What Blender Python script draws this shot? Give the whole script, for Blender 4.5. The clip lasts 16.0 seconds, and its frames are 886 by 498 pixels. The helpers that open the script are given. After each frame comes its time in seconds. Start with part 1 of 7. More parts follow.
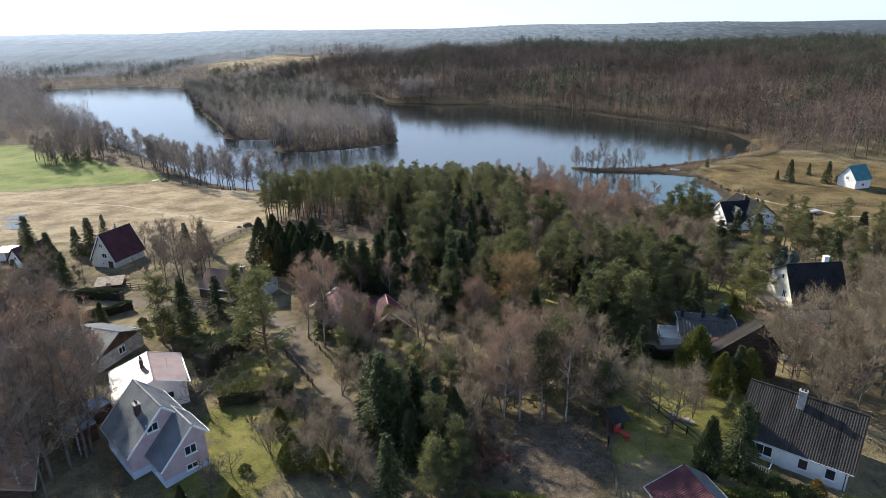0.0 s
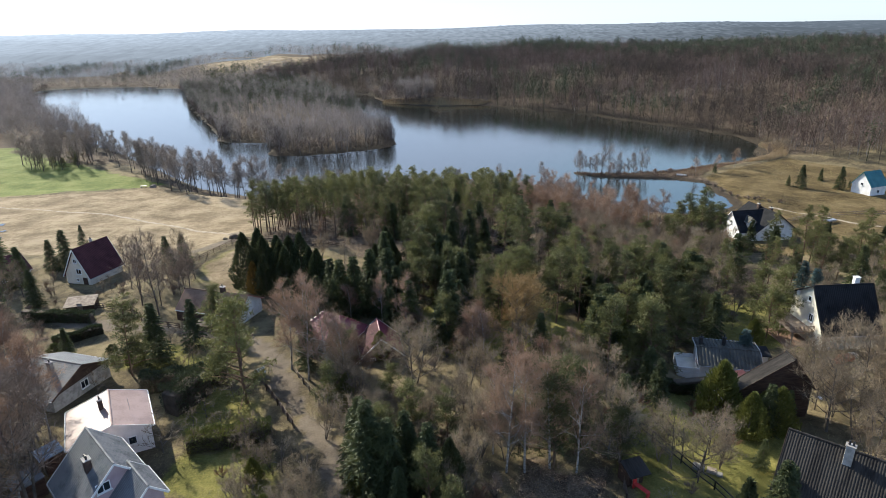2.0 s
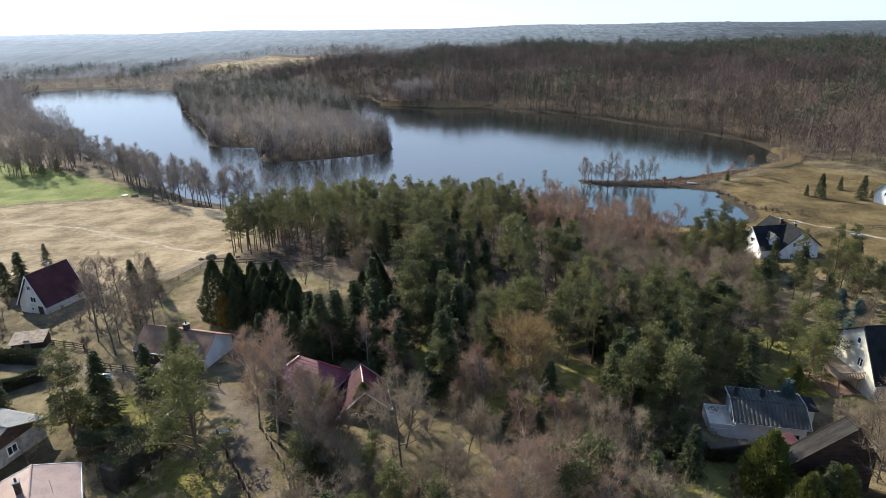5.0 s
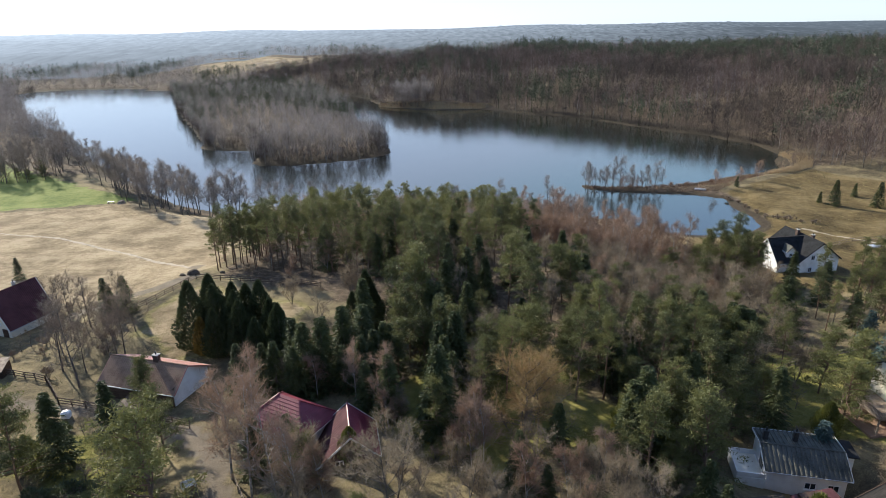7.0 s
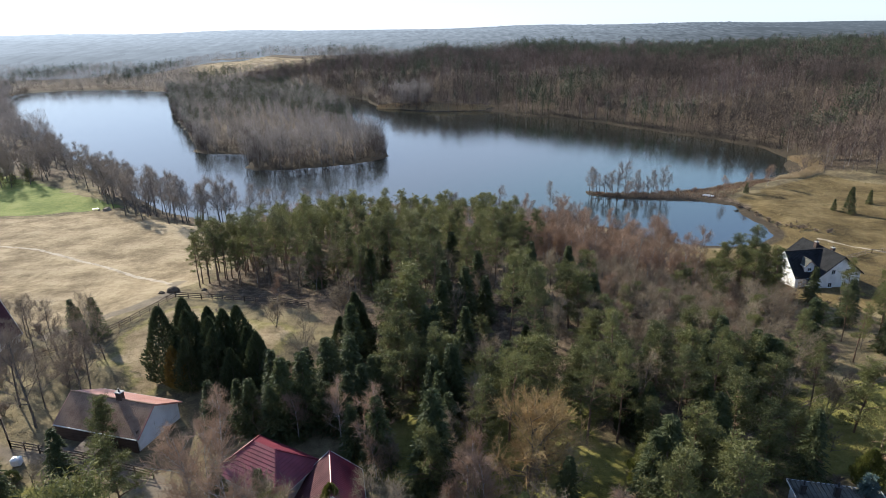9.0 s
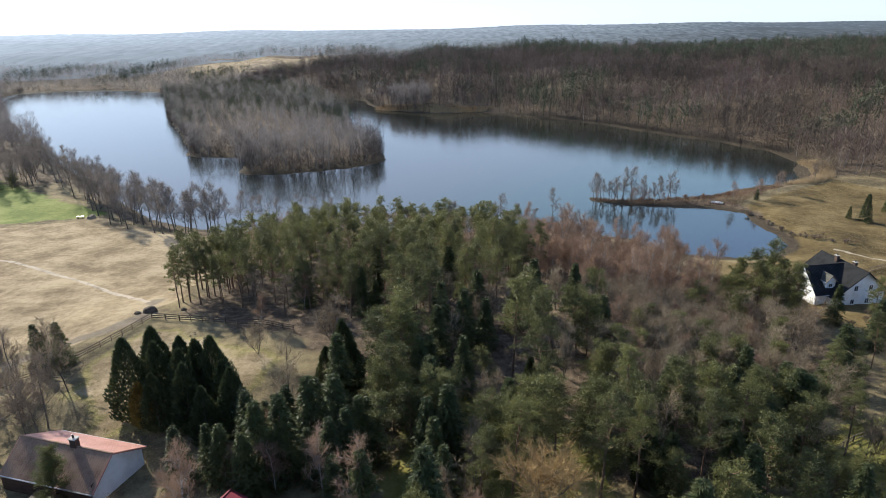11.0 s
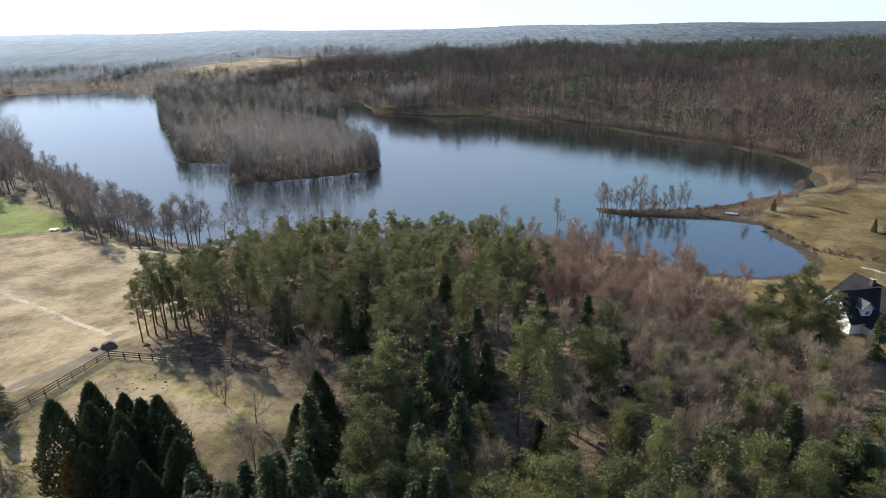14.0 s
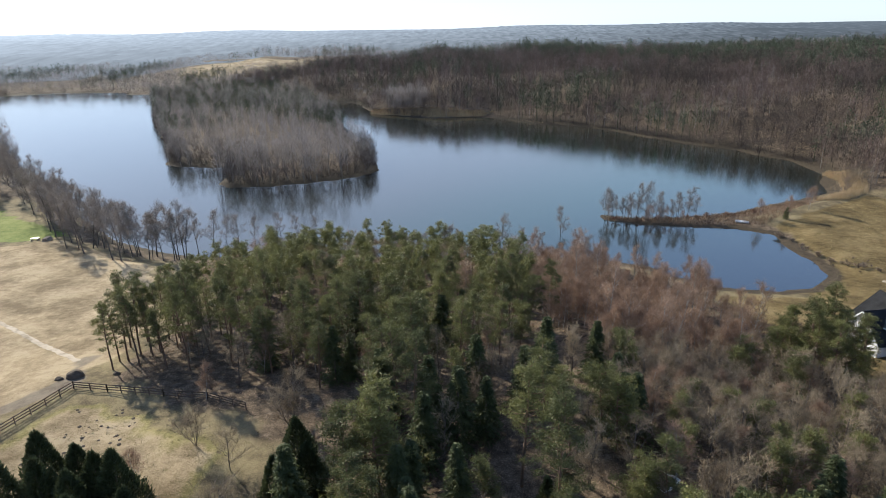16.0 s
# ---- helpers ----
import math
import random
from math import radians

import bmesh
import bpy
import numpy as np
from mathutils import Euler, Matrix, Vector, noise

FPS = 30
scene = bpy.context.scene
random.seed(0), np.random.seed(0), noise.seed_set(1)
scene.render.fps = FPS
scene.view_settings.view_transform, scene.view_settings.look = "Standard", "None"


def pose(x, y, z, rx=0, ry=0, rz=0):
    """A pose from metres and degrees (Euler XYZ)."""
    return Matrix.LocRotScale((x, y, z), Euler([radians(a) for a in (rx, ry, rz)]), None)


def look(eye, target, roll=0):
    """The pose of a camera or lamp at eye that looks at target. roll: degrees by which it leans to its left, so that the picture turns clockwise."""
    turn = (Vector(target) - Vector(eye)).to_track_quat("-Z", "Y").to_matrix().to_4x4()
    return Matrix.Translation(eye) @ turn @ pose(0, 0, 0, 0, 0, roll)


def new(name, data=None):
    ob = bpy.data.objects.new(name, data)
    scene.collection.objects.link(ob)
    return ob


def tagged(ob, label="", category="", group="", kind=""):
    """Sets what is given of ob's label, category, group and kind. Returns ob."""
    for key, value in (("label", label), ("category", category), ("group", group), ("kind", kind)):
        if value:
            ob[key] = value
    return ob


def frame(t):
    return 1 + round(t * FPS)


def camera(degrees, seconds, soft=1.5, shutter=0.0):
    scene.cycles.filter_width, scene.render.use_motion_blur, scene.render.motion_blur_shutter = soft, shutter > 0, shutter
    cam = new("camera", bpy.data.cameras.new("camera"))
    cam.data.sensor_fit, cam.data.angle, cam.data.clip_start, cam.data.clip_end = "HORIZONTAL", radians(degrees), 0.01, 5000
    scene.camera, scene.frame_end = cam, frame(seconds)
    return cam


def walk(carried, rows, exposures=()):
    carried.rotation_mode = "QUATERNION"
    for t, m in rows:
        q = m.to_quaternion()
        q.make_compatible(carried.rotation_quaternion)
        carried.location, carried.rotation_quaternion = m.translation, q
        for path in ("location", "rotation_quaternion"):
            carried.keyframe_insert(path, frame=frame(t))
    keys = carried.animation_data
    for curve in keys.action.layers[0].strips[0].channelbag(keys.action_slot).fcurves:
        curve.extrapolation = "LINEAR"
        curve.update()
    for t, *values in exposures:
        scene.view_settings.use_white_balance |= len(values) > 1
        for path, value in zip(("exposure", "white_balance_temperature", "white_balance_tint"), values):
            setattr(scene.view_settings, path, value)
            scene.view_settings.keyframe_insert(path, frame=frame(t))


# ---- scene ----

# ================= camera and walk =================
cam = camera(72.5, 16.0, soft=0.7)


def eye_at(t):
    """A drone gliding straight ahead at constant height over the lake."""
    return Vector((0.555 + 0.181 * t, 1.185 + 4.463 * t - 0.0084 * t * t, 59.139 + 0.0137 * t))


def ahead_at(t):
    yaw, pitch = radians(1.424 + 0.0027 * t), radians(-20.328 + 0.0026 * t)
    return Vector((-math.sin(yaw) * math.cos(pitch), math.cos(yaw) * math.cos(pitch), math.sin(pitch)))


walk(cam, [(0.5 * i, look(eye_at(0.5 * i), eye_at(0.5 * i) + ahead_at(0.5 * i), -0.994 + 0.00279 * i)) for i in range(33)],
     exposures=[(0.0, 1.03, 5500, 11), (16.0, 1.03, 5500, 11)])

# ================= sky, sun =================
SUN_AZ, SUN_EL = radians(-43.0), radians(29.0)   # ahead and to the west of the flight line
to_sun = Vector((math.sin(SUN_AZ) * math.cos(SUN_EL), math.cos(SUN_AZ) * math.cos(SUN_EL), math.sin(SUN_EL)))
world = bpy.data.worlds.new("world")
scene.world = world
world.use_nodes = True
wn = world.node_tree
sky = wn.nodes.new("ShaderNodeTexSky")
sky.sky_type, sky.sun_disc = "NISHITA", False
sky.sun_elevation, sky.sun_rotation = SUN_EL, SUN_AZ
sky.altitude, sky.air_density, sky.dust_density, sky.ozone_density = 100, 1.0, 0.3, 3.0
pale = wn.nodes.new("ShaderNodeHueSaturation")   # thin spring haze pales the sky
pale.inputs["Saturation"].default_value = 0.79
pale.inputs["Value"].default_value = 1.1
wn.links.new(sky.outputs[0], pale.inputs["Color"])
veil = wn.nodes.new("ShaderNodeMix")   # and evens out the glare along the horizon
veil.data_type, veil.blend_type = "RGBA", "DARKEN"
veil.inputs["Factor"].default_value = 0.75
veil.inputs["B"].default_value = (4.15, 4.4, 4.7, 1)
wn.links.new(pale.outputs[0], veil.inputs["A"])
wn.links.new(veil.outputs["Result"], wn.nodes["Background"].inputs[0])
wn.nodes["Background"].inputs[1].default_value = 0.102
sun_data = bpy.data.lights.new("sun", "SUN")
sun_data.energy, sun_data.angle, sun_data.color = 5.0, radians(0.55), (1.0, 0.855, 0.61)
sun = new("sun", sun_data)
sun.matrix_world = look(to_sun * 300, (0, 0, 0))

# ================= materials =================
def shade(name, colours, rough=0.85, scale=1.0, detail=6.0, bump=0.0, bump_scale=8.0, rnd="", rnd_amount=0.35, metal=0.0,
          spec=0.3, fine=0.25, through_light=0.0, stretch=(1, 1, 1)):
    """A surface whose colour wanders between two or three tones at a coarse and a fine scale. rnd: 'object' or 'island' varies it piece by piece."""
    m = bpy.data.materials.new(name)
    m.use_nodes = True
    nt = m.node_tree
    n, l = nt.nodes, nt.links
    bsdf = n["Principled BSDF"]
    bsdf.inputs["Roughness"].default_value = rough
    bsdf.inputs["Metallic"].default_value = metal
    bsdf.inputs["Specular IOR Level"].default_value = spec
    tc = n.new("ShaderNodeTexCoord")
    mp = n.new("ShaderNodeMapping")
    mp.inputs["Scale"].default_value = stretch
    l.new(tc.outputs["Object"], mp.inputs[0])
    big = n.new("ShaderNodeTexNoise")
    big.inputs["Scale"].default_value, big.inputs["Detail"].default_value = scale, detail
    l.new(mp.outputs[0], big.inputs["Vector"])
    small = n.new("ShaderNodeTexNoise")
    small.inputs["Scale"].default_value, small.inputs["Detail"].default_value = scale * 9, 3
    l.new(mp.outputs[0], small.inputs["Vector"])
    mix = n.new("ShaderNodeMath")
    mix.operation = "MULTIPLY_ADD"
    mix.inputs[1].default_value = fine
    l.new(small.outputs[0], mix.inputs[0])
    l.new(big.outputs[0], mix.inputs[2])
    last = mix
    if rnd:
        if rnd == "both":   # tree by tree, and a little sprig by sprig
            tint = n.new("ShaderNodeMath")
            tint.operation = "MULTIPLY_ADD"
            tint.inputs[1].default_value = 2.2
            l.new(n.new("ShaderNodeObjectInfo").outputs["Random"], tint.inputs[0])
            l.new(n.new("ShaderNodeNewGeometry").outputs["Random Per Island"], tint.inputs[2])
            third = n.new("ShaderNodeMath")
            third.operation = "MULTIPLY"
            third.inputs[1].default_value = 0.31
            l.new(tint.outputs[0], third.inputs[0])
            src = third.outputs[0]
        elif rnd == "object":
            src = n.new("ShaderNodeObjectInfo").outputs["Random"]
        else:
            src = n.new("ShaderNodeNewGeometry").outputs["Random Per Island"]
        add = n.new("ShaderNodeMath")
        add.operation = "MULTIPLY_ADD"
        add.inputs[1].default_value = rnd_amount
        l.new(src, add.inputs[0])
        l.new(last.outputs[0], add.inputs[2])
        last = add
    low = 0.36 + 0.5 * fine * 0.6
    high = low + 0.3 + (rnd_amount if rnd else 0)
    ramp = n.new("ShaderNodeValToRGB")
    el = ramp.color_ramp.elements
    el[0].position, el[1].position = low, min(high, 1.0)
    el[0].color, el[1].color = (*colours[0], 1), (*colours[-1], 1)
    if len(colours) == 3:
        e = el.new((low + min(high, 1.0)) / 2)
        e.color = (*colours[1], 1)
    l.new(last.outputs[0], ramp.inputs[0])
    l.new(ramp.outputs[0], bsdf.inputs["Base Color"])
    if bump:
        bn = n.new("ShaderNodeTexNoise")
        bn.inputs["Scale"].default_value, bn.inputs["Detail"].default_value = bump_scale, 5
        l.new(mp.outputs[0], bn.inputs["Vector"])
        b = n.new("ShaderNodeBump")
        b.inputs["Strength"].default_value, b.inputs["Distance"].default_value = bump, 0.1
        l.new(bn.outputs[0], b.inputs["Height"])
        l.new(b.outputs[0], bsdf.inputs["Normal"])
    if through_light:
        tr = n.new("ShaderNodeBsdfTranslucent")
        l.new(ramp.outputs[0], tr.inputs[0])
        ms = n.new("ShaderNodeMixShader")
        ms.inputs[0].default_value = through_light
        l.new(bsdf.outputs[0], ms.inputs[1])
        l.new(tr.outputs[0], ms.inputs[2])
        l.new(ms.outputs[0], n["Material Output"].inputs[0])
    return m


M_PINE = shade("pine_needles", ((0.034, 0.04, 0.017), (0.074, 0.081, 0.028), (0.15, 0.148, 0.048)), 0.6, 0.35, rnd="both", rnd_amount=0.5, through_light=0.3)
M_PINE_FAR = shade("far_pine_needles", ((0.028, 0.038, 0.02), (0.05, 0.062, 0.03), (0.08, 0.092, 0.045)), 0.7, 0.1, detail=2.0, rnd="island", rnd_amount=0.2)
M_SPRUCE = shade("spruce_needles", ((0.032, 0.042, 0.018), (0.064, 0.077, 0.029), (0.115, 0.125, 0.042)), 0.6, 0.5, rnd="both", rnd_amount=0.3, through_light=0.25)
M_BLUE = shade("blue_spruce_needles", ((0.05, 0.085, 0.075), (0.10, 0.14, 0.125)), 0.6, 0.5, rnd="island", rnd_amount=0.3, through_light=0.15)
M_THUJA = shade("thuja_scales", ((0.034, 0.044, 0.02), (0.075, 0.087, 0.035)), 0.65, 0.6, rnd="island", rnd_amount=0.3, through_light=0.15)
M_YEW = shade("yellow_green_conifer", ((0.07, 0.085, 0.02), (0.16, 0.16, 0.035)), 0.65, 0.6, rnd="island", rnd_amount=0.3, through_light=0.2)
M_GOLD = shade("golden_conifer", ((0.12, 0.085, 0.02), (0.25, 0.17, 0.04)), 0.65, 0.6, rnd="island", rnd_amount=0.3, through_light=0.2)
M_BARK = shade("grey_brown_bark", ((0.06, 0.05, 0.042), (0.16, 0.135, 0.11)), 0.95, 2.0, bump=0.5, stretch=(1, 1, 0.3))
M_PINEBARK = shade("pine_bark", ((0.09, 0.065, 0.05), (0.19, 0.12, 0.075)), 0.95, 1.2, bump=0.5, stretch=(1, 1, 0.3))
M_BIRCHBARK = shade("birch_bark", ((0.07, 0.06, 0.05), (0.17, 0.155, 0.135), (0.36, 0.34, 0.31)), 0.8, 1.6, fine=0.5, stretch=(1, 1, 2.5))
M_TWIG = shade("brown_twigs", ((0.12, 0.088, 0.066), (0.2, 0.15, 0.11), (0.28, 0.22, 0.165)), 0.9, 0.3, rnd="island", rnd_amount=0.3)
M_TWIG_BIRCH = shade("birch_twigs", ((0.14, 0.088, 0.06), (0.23, 0.152, 0.104), (0.33, 0.228, 0.16)), 0.9, 0.3, rnd="both", rnd_amount=0.4, through_light=0.25)
M_TWIG_GREY = shade("grey_twigs", ((0.12, 0.1, 0.085), (0.19, 0.162, 0.14), (0.27, 0.235, 0.205)), 0.9, 0.3, rnd="island", rnd_amount=0.3, through_light=0.25)
M_TWIG_WILLOW = shade("willow_twigs", ((0.25, 0.16, 0.06), (0.38, 0.26, 0.11)), 0.85, 0.3, rnd="island", rnd_amount=0.3)
M_TWIG_RED = shade("reddish_twigs", ((0.14, 0.075, 0.045), (0.25, 0.14, 0.085)), 0.9, 0.3, rnd="island", rnd_amount=0.3)
M_TWIG_NEAR = shade("garden_tree_twigs", ((0.10, 0.076, 0.052), (0.19, 0.148, 0.1), (0.31, 0.25, 0.17)), 0.85, 0.3, rnd="both", rnd_amount=0.4, through_light=0.2)
M_TWIG_HILL = shade("hillside_twigs", ((0.026, 0.02, 0.016), (0.066, 0.05, 0.04), (0.13, 0.1, 0.08)), 0.9, 0.13, detail=2.0, rnd="island", rnd_amount=0.14)
M_TWIG_HILLBIRCH = shade("hillside_birch_twigs", ((0.05, 0.034, 0.029), (0.115, 0.08, 0.067), (0.21, 0.152, 0.127)), 0.9, 0.13, detail=2.0, rnd="island", rnd_amount=0.14)
M_TWIG_PEN = shade("lakeside_twigs", ((0.1, 0.086, 0.078), (0.2, 0.177, 0.163), (0.33, 0.295, 0.272)), 0.9, 0.13, detail=2.0, rnd="island", rnd_amount=0.14, through_light=0.25)
M_PALESTEM = shade("pale_trunks", ((0.08, 0.068, 0.058), (0.33, 0.3, 0.27)), 0.9, 0.05, rnd="island", rnd_amount=0.4)
M_TRACK = shade("sandy_footpath", ((0.18, 0.142, 0.095), (0.26, 0.212, 0.15), (0.35, 0.295, 0.22)), 0.95, 0.6, fine=0.5, bump=0.3)
M_REED = shade("dry_reed", ((0.3, 0.22, 0.12), (0.48, 0.37, 0.22)), 0.9, 0.2, rnd="island", rnd_amount=0.3)
M_STRAW = shade("straw_grass", ((0.17, 0.135, 0.075), (0.3, 0.24, 0.135)), 0.95, 0.2, rnd="island", rnd_amount=0.3)
M_WHITE = shade("white_plaster", ((0.68, 0.66, 0.62), (0.8, 0.79, 0.76)), 0.9, 0.8, bump=0.1, bump_scale=30)
M_CREAM = shade("cream_plaster", ((0.62, 0.57, 0.46), (0.74, 0.69, 0.58)), 0.9, 0.8, bump=0.1, bump_scale=30)
M_PINK = shade("pink_plaster", ((0.42, 0.31, 0.32), (0.52, 0.40, 0.40)), 0.9, 0.8, bump=0.1, bump_scale=30)
M_PLINTH = shade("pale_blue_plinth", ((0.42, 0.47, 0.55), (0.52, 0.57, 0.65)), 0.9, 0.8)
M_GREYSTONE = shade("grey_concrete", ((0.25, 0.24, 0.22), (0.42, 0.40, 0.37)), 0.9, 1.5, bump=0.2)
M_ROOF_GREY = shade("grey_cement_roof", ((0.07, 0.073, 0.077), (0.12, 0.124, 0.128), (0.18, 0.18, 0.18)), 0.62, 0.5, fine=0.5, spec=0.25)
M_ROOF_BLACK = shade("dark_corrugated_roof", ((0.02, 0.018, 0.017), (0.05, 0.045, 0.04)), 0.85, 0.5, fine=0.5, stretch=(3, 0.4, 0.4), spec=0.06)
M_ROOF_ANTHR = shade("anthracite_metal_roof", ((0.013, 0.013, 0.014), (0.026, 0.026, 0.027)), 0.75, 0.7, spec=0.1, fine=0.5)
M_ROOF_RIB = shade("weathered_grey_ribbed_roof", ((0.05, 0.05, 0.042), (0.105, 0.104, 0.09)), 0.75, 0.6, spec=0.1, fine=0.5)
M_ROOF_STEEL = shade("grey_steel_roof", ((0.08, 0.085, 0.09), (0.14, 0.145, 0.15)), 0.45, 0.7, spec=0.5, fine=0.4)
M_ROOF_PINK = shade("faded_pink_sheet_roof", ((0.23, 0.15, 0.12), (0.33, 0.225, 0.185)), 0.36, 0.5, spec=0.8, fine=0.5)
M_ROOF_TILE = shade("brown_clay_tiles", ((0.15, 0.092, 0.062), (0.27, 0.18, 0.125)), 0.8, 0.8, fine=0.6, spec=0.1)
M_ROOF_RED = shade("terracotta_red_roof", ((0.36, 0.17, 0.13), (0.46, 0.235, 0.185)), 0.5, 0.6, spec=0.5)
M_ROOF_MAROON = shade("maroon_metal_tiles", ((0.12, 0.018, 0.03), (0.18, 0.032, 0.05)), 0.45, 0.6, spec=0.5)
M_ROOF_DKRED = shade("dark_red_brown_roof", ((0.055, 0.022, 0.025), (0.095, 0.04, 0.044)), 0.75, 0.6, spec=0.12)
M_ROOF_TEAL = shade("teal_roof", ((0.03, 0.12, 0.13), (0.05, 0.17, 0.18)), 0.5, 0.6)
M_WOOD_DARK = shade("dark_stained_wood", ((0.035, 0.02, 0.014), (0.08, 0.05, 0.035)), 0.75, 1.0, stretch=(1, 1, 6))
M_WOOD = shade("weathered_wood", ((0.16, 0.12, 0.085), (0.3, 0.24, 0.18)), 0.85, 1.5, stretch=(1, 1, 4))
M_FENCE = shade("brown_fence_wood", ((0.07, 0.05, 0.038), (0.15, 0.11, 0.085)), 0.85, 1.5, rnd="object", rnd_amount=0.2)
# chimney brick with the shade of its camera-facing sides put into the colour
M_SHADED_BRICK = shade("shaded_dark_brick", ((0.035, 0.026, 0.022), (0.09, 0.06, 0.048)), 0.9, 3.0, fine=0.6)
M_BRICK = shade("red_brick", ((0.25, 0.09, 0.055), (0.4, 0.16, 0.10)), 0.9, 3.0, fine=0.6)
M_FRAME = shade("white_window_frame", ((0.7, 0.7, 0.68), (0.8, 0.8, 0.78)), 0.5, 2.0)
M_METAL = shade("galvanised_metal", ((0.4, 0.4, 0.4), (0.55, 0.55, 0.55)), 0.4, 2.0, metal=0.7)
M_DARKMETAL = shade("dark_metal", ((0.02, 0.02, 0.02), (0.05, 0.05, 0.05)), 0.5, 2.0)
M_STONE = shade("field_stone", ((0.16, 0.15, 0.14), (0.3, 0.28, 0.25)), 0.9, 2.0, bump=0.4)
M_LOG = shade("stacked_logs", ((0.2, 0.16, 0.12), (0.36, 0.3, 0.24)), 0.9, 2.0)
M_BOAT = shade("white_boat_hull", ((0.66, 0.67, 0.68), (0.78, 0.78, 0.78)), 0.4, 2.0)
M_SOIL = shade("dark_soil", ((0.05, 0.038, 0.028), (0.11, 0.085, 0.06)), 0.95, 1.0, bump=0.4)
M_GREEN_TARP = shade("green_tarpaulin", ((0.10, 0.22, 0.17), (0.2, 0.34, 0.27)), 0.5, 1.0)
M_BLUE_TARP = shade("pale_blue_sheet", ((0.16, 0.2, 0.25), (0.26, 0.31, 0.37)), 0.75, 1.0, spec=0.1)
M_RED = shade("red_paint", ((0.4, 0.03, 0.03), (0.55, 0.06, 0.05)), 0.5, 1.0)


def glass(name="window_glass"):
    m = bpy.data.materials.new(name)
    m.use_nodes = True
    b = m.node_tree.nodes["Principled BSDF"]
    b.inputs["Base Color"].default_value = (0.02, 0.025, 0.03, 1)
    b.inputs["Roughness"].default_value = 0.06
    b.inputs["Specular IOR Level"].default_value = 0.6
    return m


M_GLASS = glass()

# ================= ground, lake =================
LAKE = [(-247, 396), (-184, 329), (-121, 261), (-100, 240), (-82, 230), (-68, 225), (-40, 226), (0, 224), (20, 226), (40, 222), (53, 217), (57, 210),
        (66, 203), (78, 200.5), (87, 202.5), (95, 209), (96.5, 219), (95, 230), (97, 241), (88, 247), (72, 249.5), (60, 252), (51, 257), (50, 263),
        (57, 259), (74, 258), (94, 262.5), (108, 271), (127, 280)]
LAKE += [(140, 288), (153, 315), (154, 342), (140, 369), (116, 397), (71, 452), (48, 463), (23, 490), (-11, 488), (-40, 501), (-58, 512), (-66, 540), (-73, 570),
         (-90, 592), (-122, 586), (-112, 570), (-73, 468), (-37, 358), (-31, 328), (-41, 317), (-57, 309), (-72, 304), (-88, 303), (-94, 309), (-97, 338), (-116, 340), (-134, 346), (-200, 477)]
LAKE += [(-280, 637), (-292, 663), (-384, 700), (-449, 692), (-420, 620), (-330, 490)]


def ragged(poly, step=11.0, amp=2.2):
    """The far shores wander: long straight runs are cut up and bent a little."""
    out = []
    for i, (x0, y0) in enumerate(poly):
        x1, y1 = poly[(i + 1) % len(poly)]
        l_ = math.hypot(x1 - x0, y1 - y0)
        n_ = max(1, int(l_ / step)) if min(y0, y1) > 285 else 1
        for k in range(n_):
            f = k / n_
            x, y = x0 + (x1 - x0) * f, y0 + (y1 - y0) * f
            w = amp * (math.sin(0.21 * x + 0.13 * y) + 0.7 * math.sin(0.47 * x - 0.39 * y + 1.0)) if k else 0.0
            out.append((x - w * (y1 - y0) / l_, y + w * (x1 - x0) / l_))
    return out


LAKE = ragged(LAKE)


def poly_sd(px, py, poly):
    """Signed distance to a polygon, positive outside."""
    d2 = np.full(px.shape, 1e18)
    inside = np.zeros(px.shape, bool)
    for (x0, y0), (x1, y1) in zip(poly, poly[1:] + poly[:1]):
        ex, ey = x1 - x0, y1 - y0
        s = np.clip(((px - x0) * ex + (py - y0) * ey) / (ex * ex + ey * ey), 0, 1)
        d2 = np.minimum(d2, (px - x0 - s * ex) ** 2 + (py - y0 - s * ey) ** 2)
        if y0 != y1:
            cross = (y0 > py) != (y1 > py)
            inside ^= cross & (px < (x1 - x0) * (py - y0) / (y1 - y0) + x0)
    d = np.sqrt(d2)
    return np.where(inside, -d, d)


def line_d(px, py, line):
    d2 = np.full(px.shape, 1e18)
    for (x0, y0), (x1, y1) in zip(line, line[1:]):
        ex, ey = x1 - x0, y1 - y0
        s = np.clip(((px - x0) * ex + (py - y0) * ey) / (ex * ex + ey * ey), 0, 1)
        d2 = np.minimum(d2, (px - x0 - s * ex) ** 2 + (py - y0 - s * ey) ** 2)
    return np.sqrt(d2)


def smooth(v, a, b):
    s = np.clip((v - a) / (b - a), 0, 1)
    return s * s * (3 - 2 * s)


def waves(px, py, size, seed):
    """Gentle rolling noise from a few sine sheets, about -1 to 1."""
    r = np.random.RandomState(seed)
    out = np.zeros(np.shape(px))
    for i in range(7):
        a, f, ph = r.uniform(0, 6.28), r.uniform(0.6, 1.7) / size, r.uniform(0, 6.28)
        out += np.sin((np.cos(a) * px + np.sin(a) * py) * f * 6.28 + ph)
    return out / 3.5


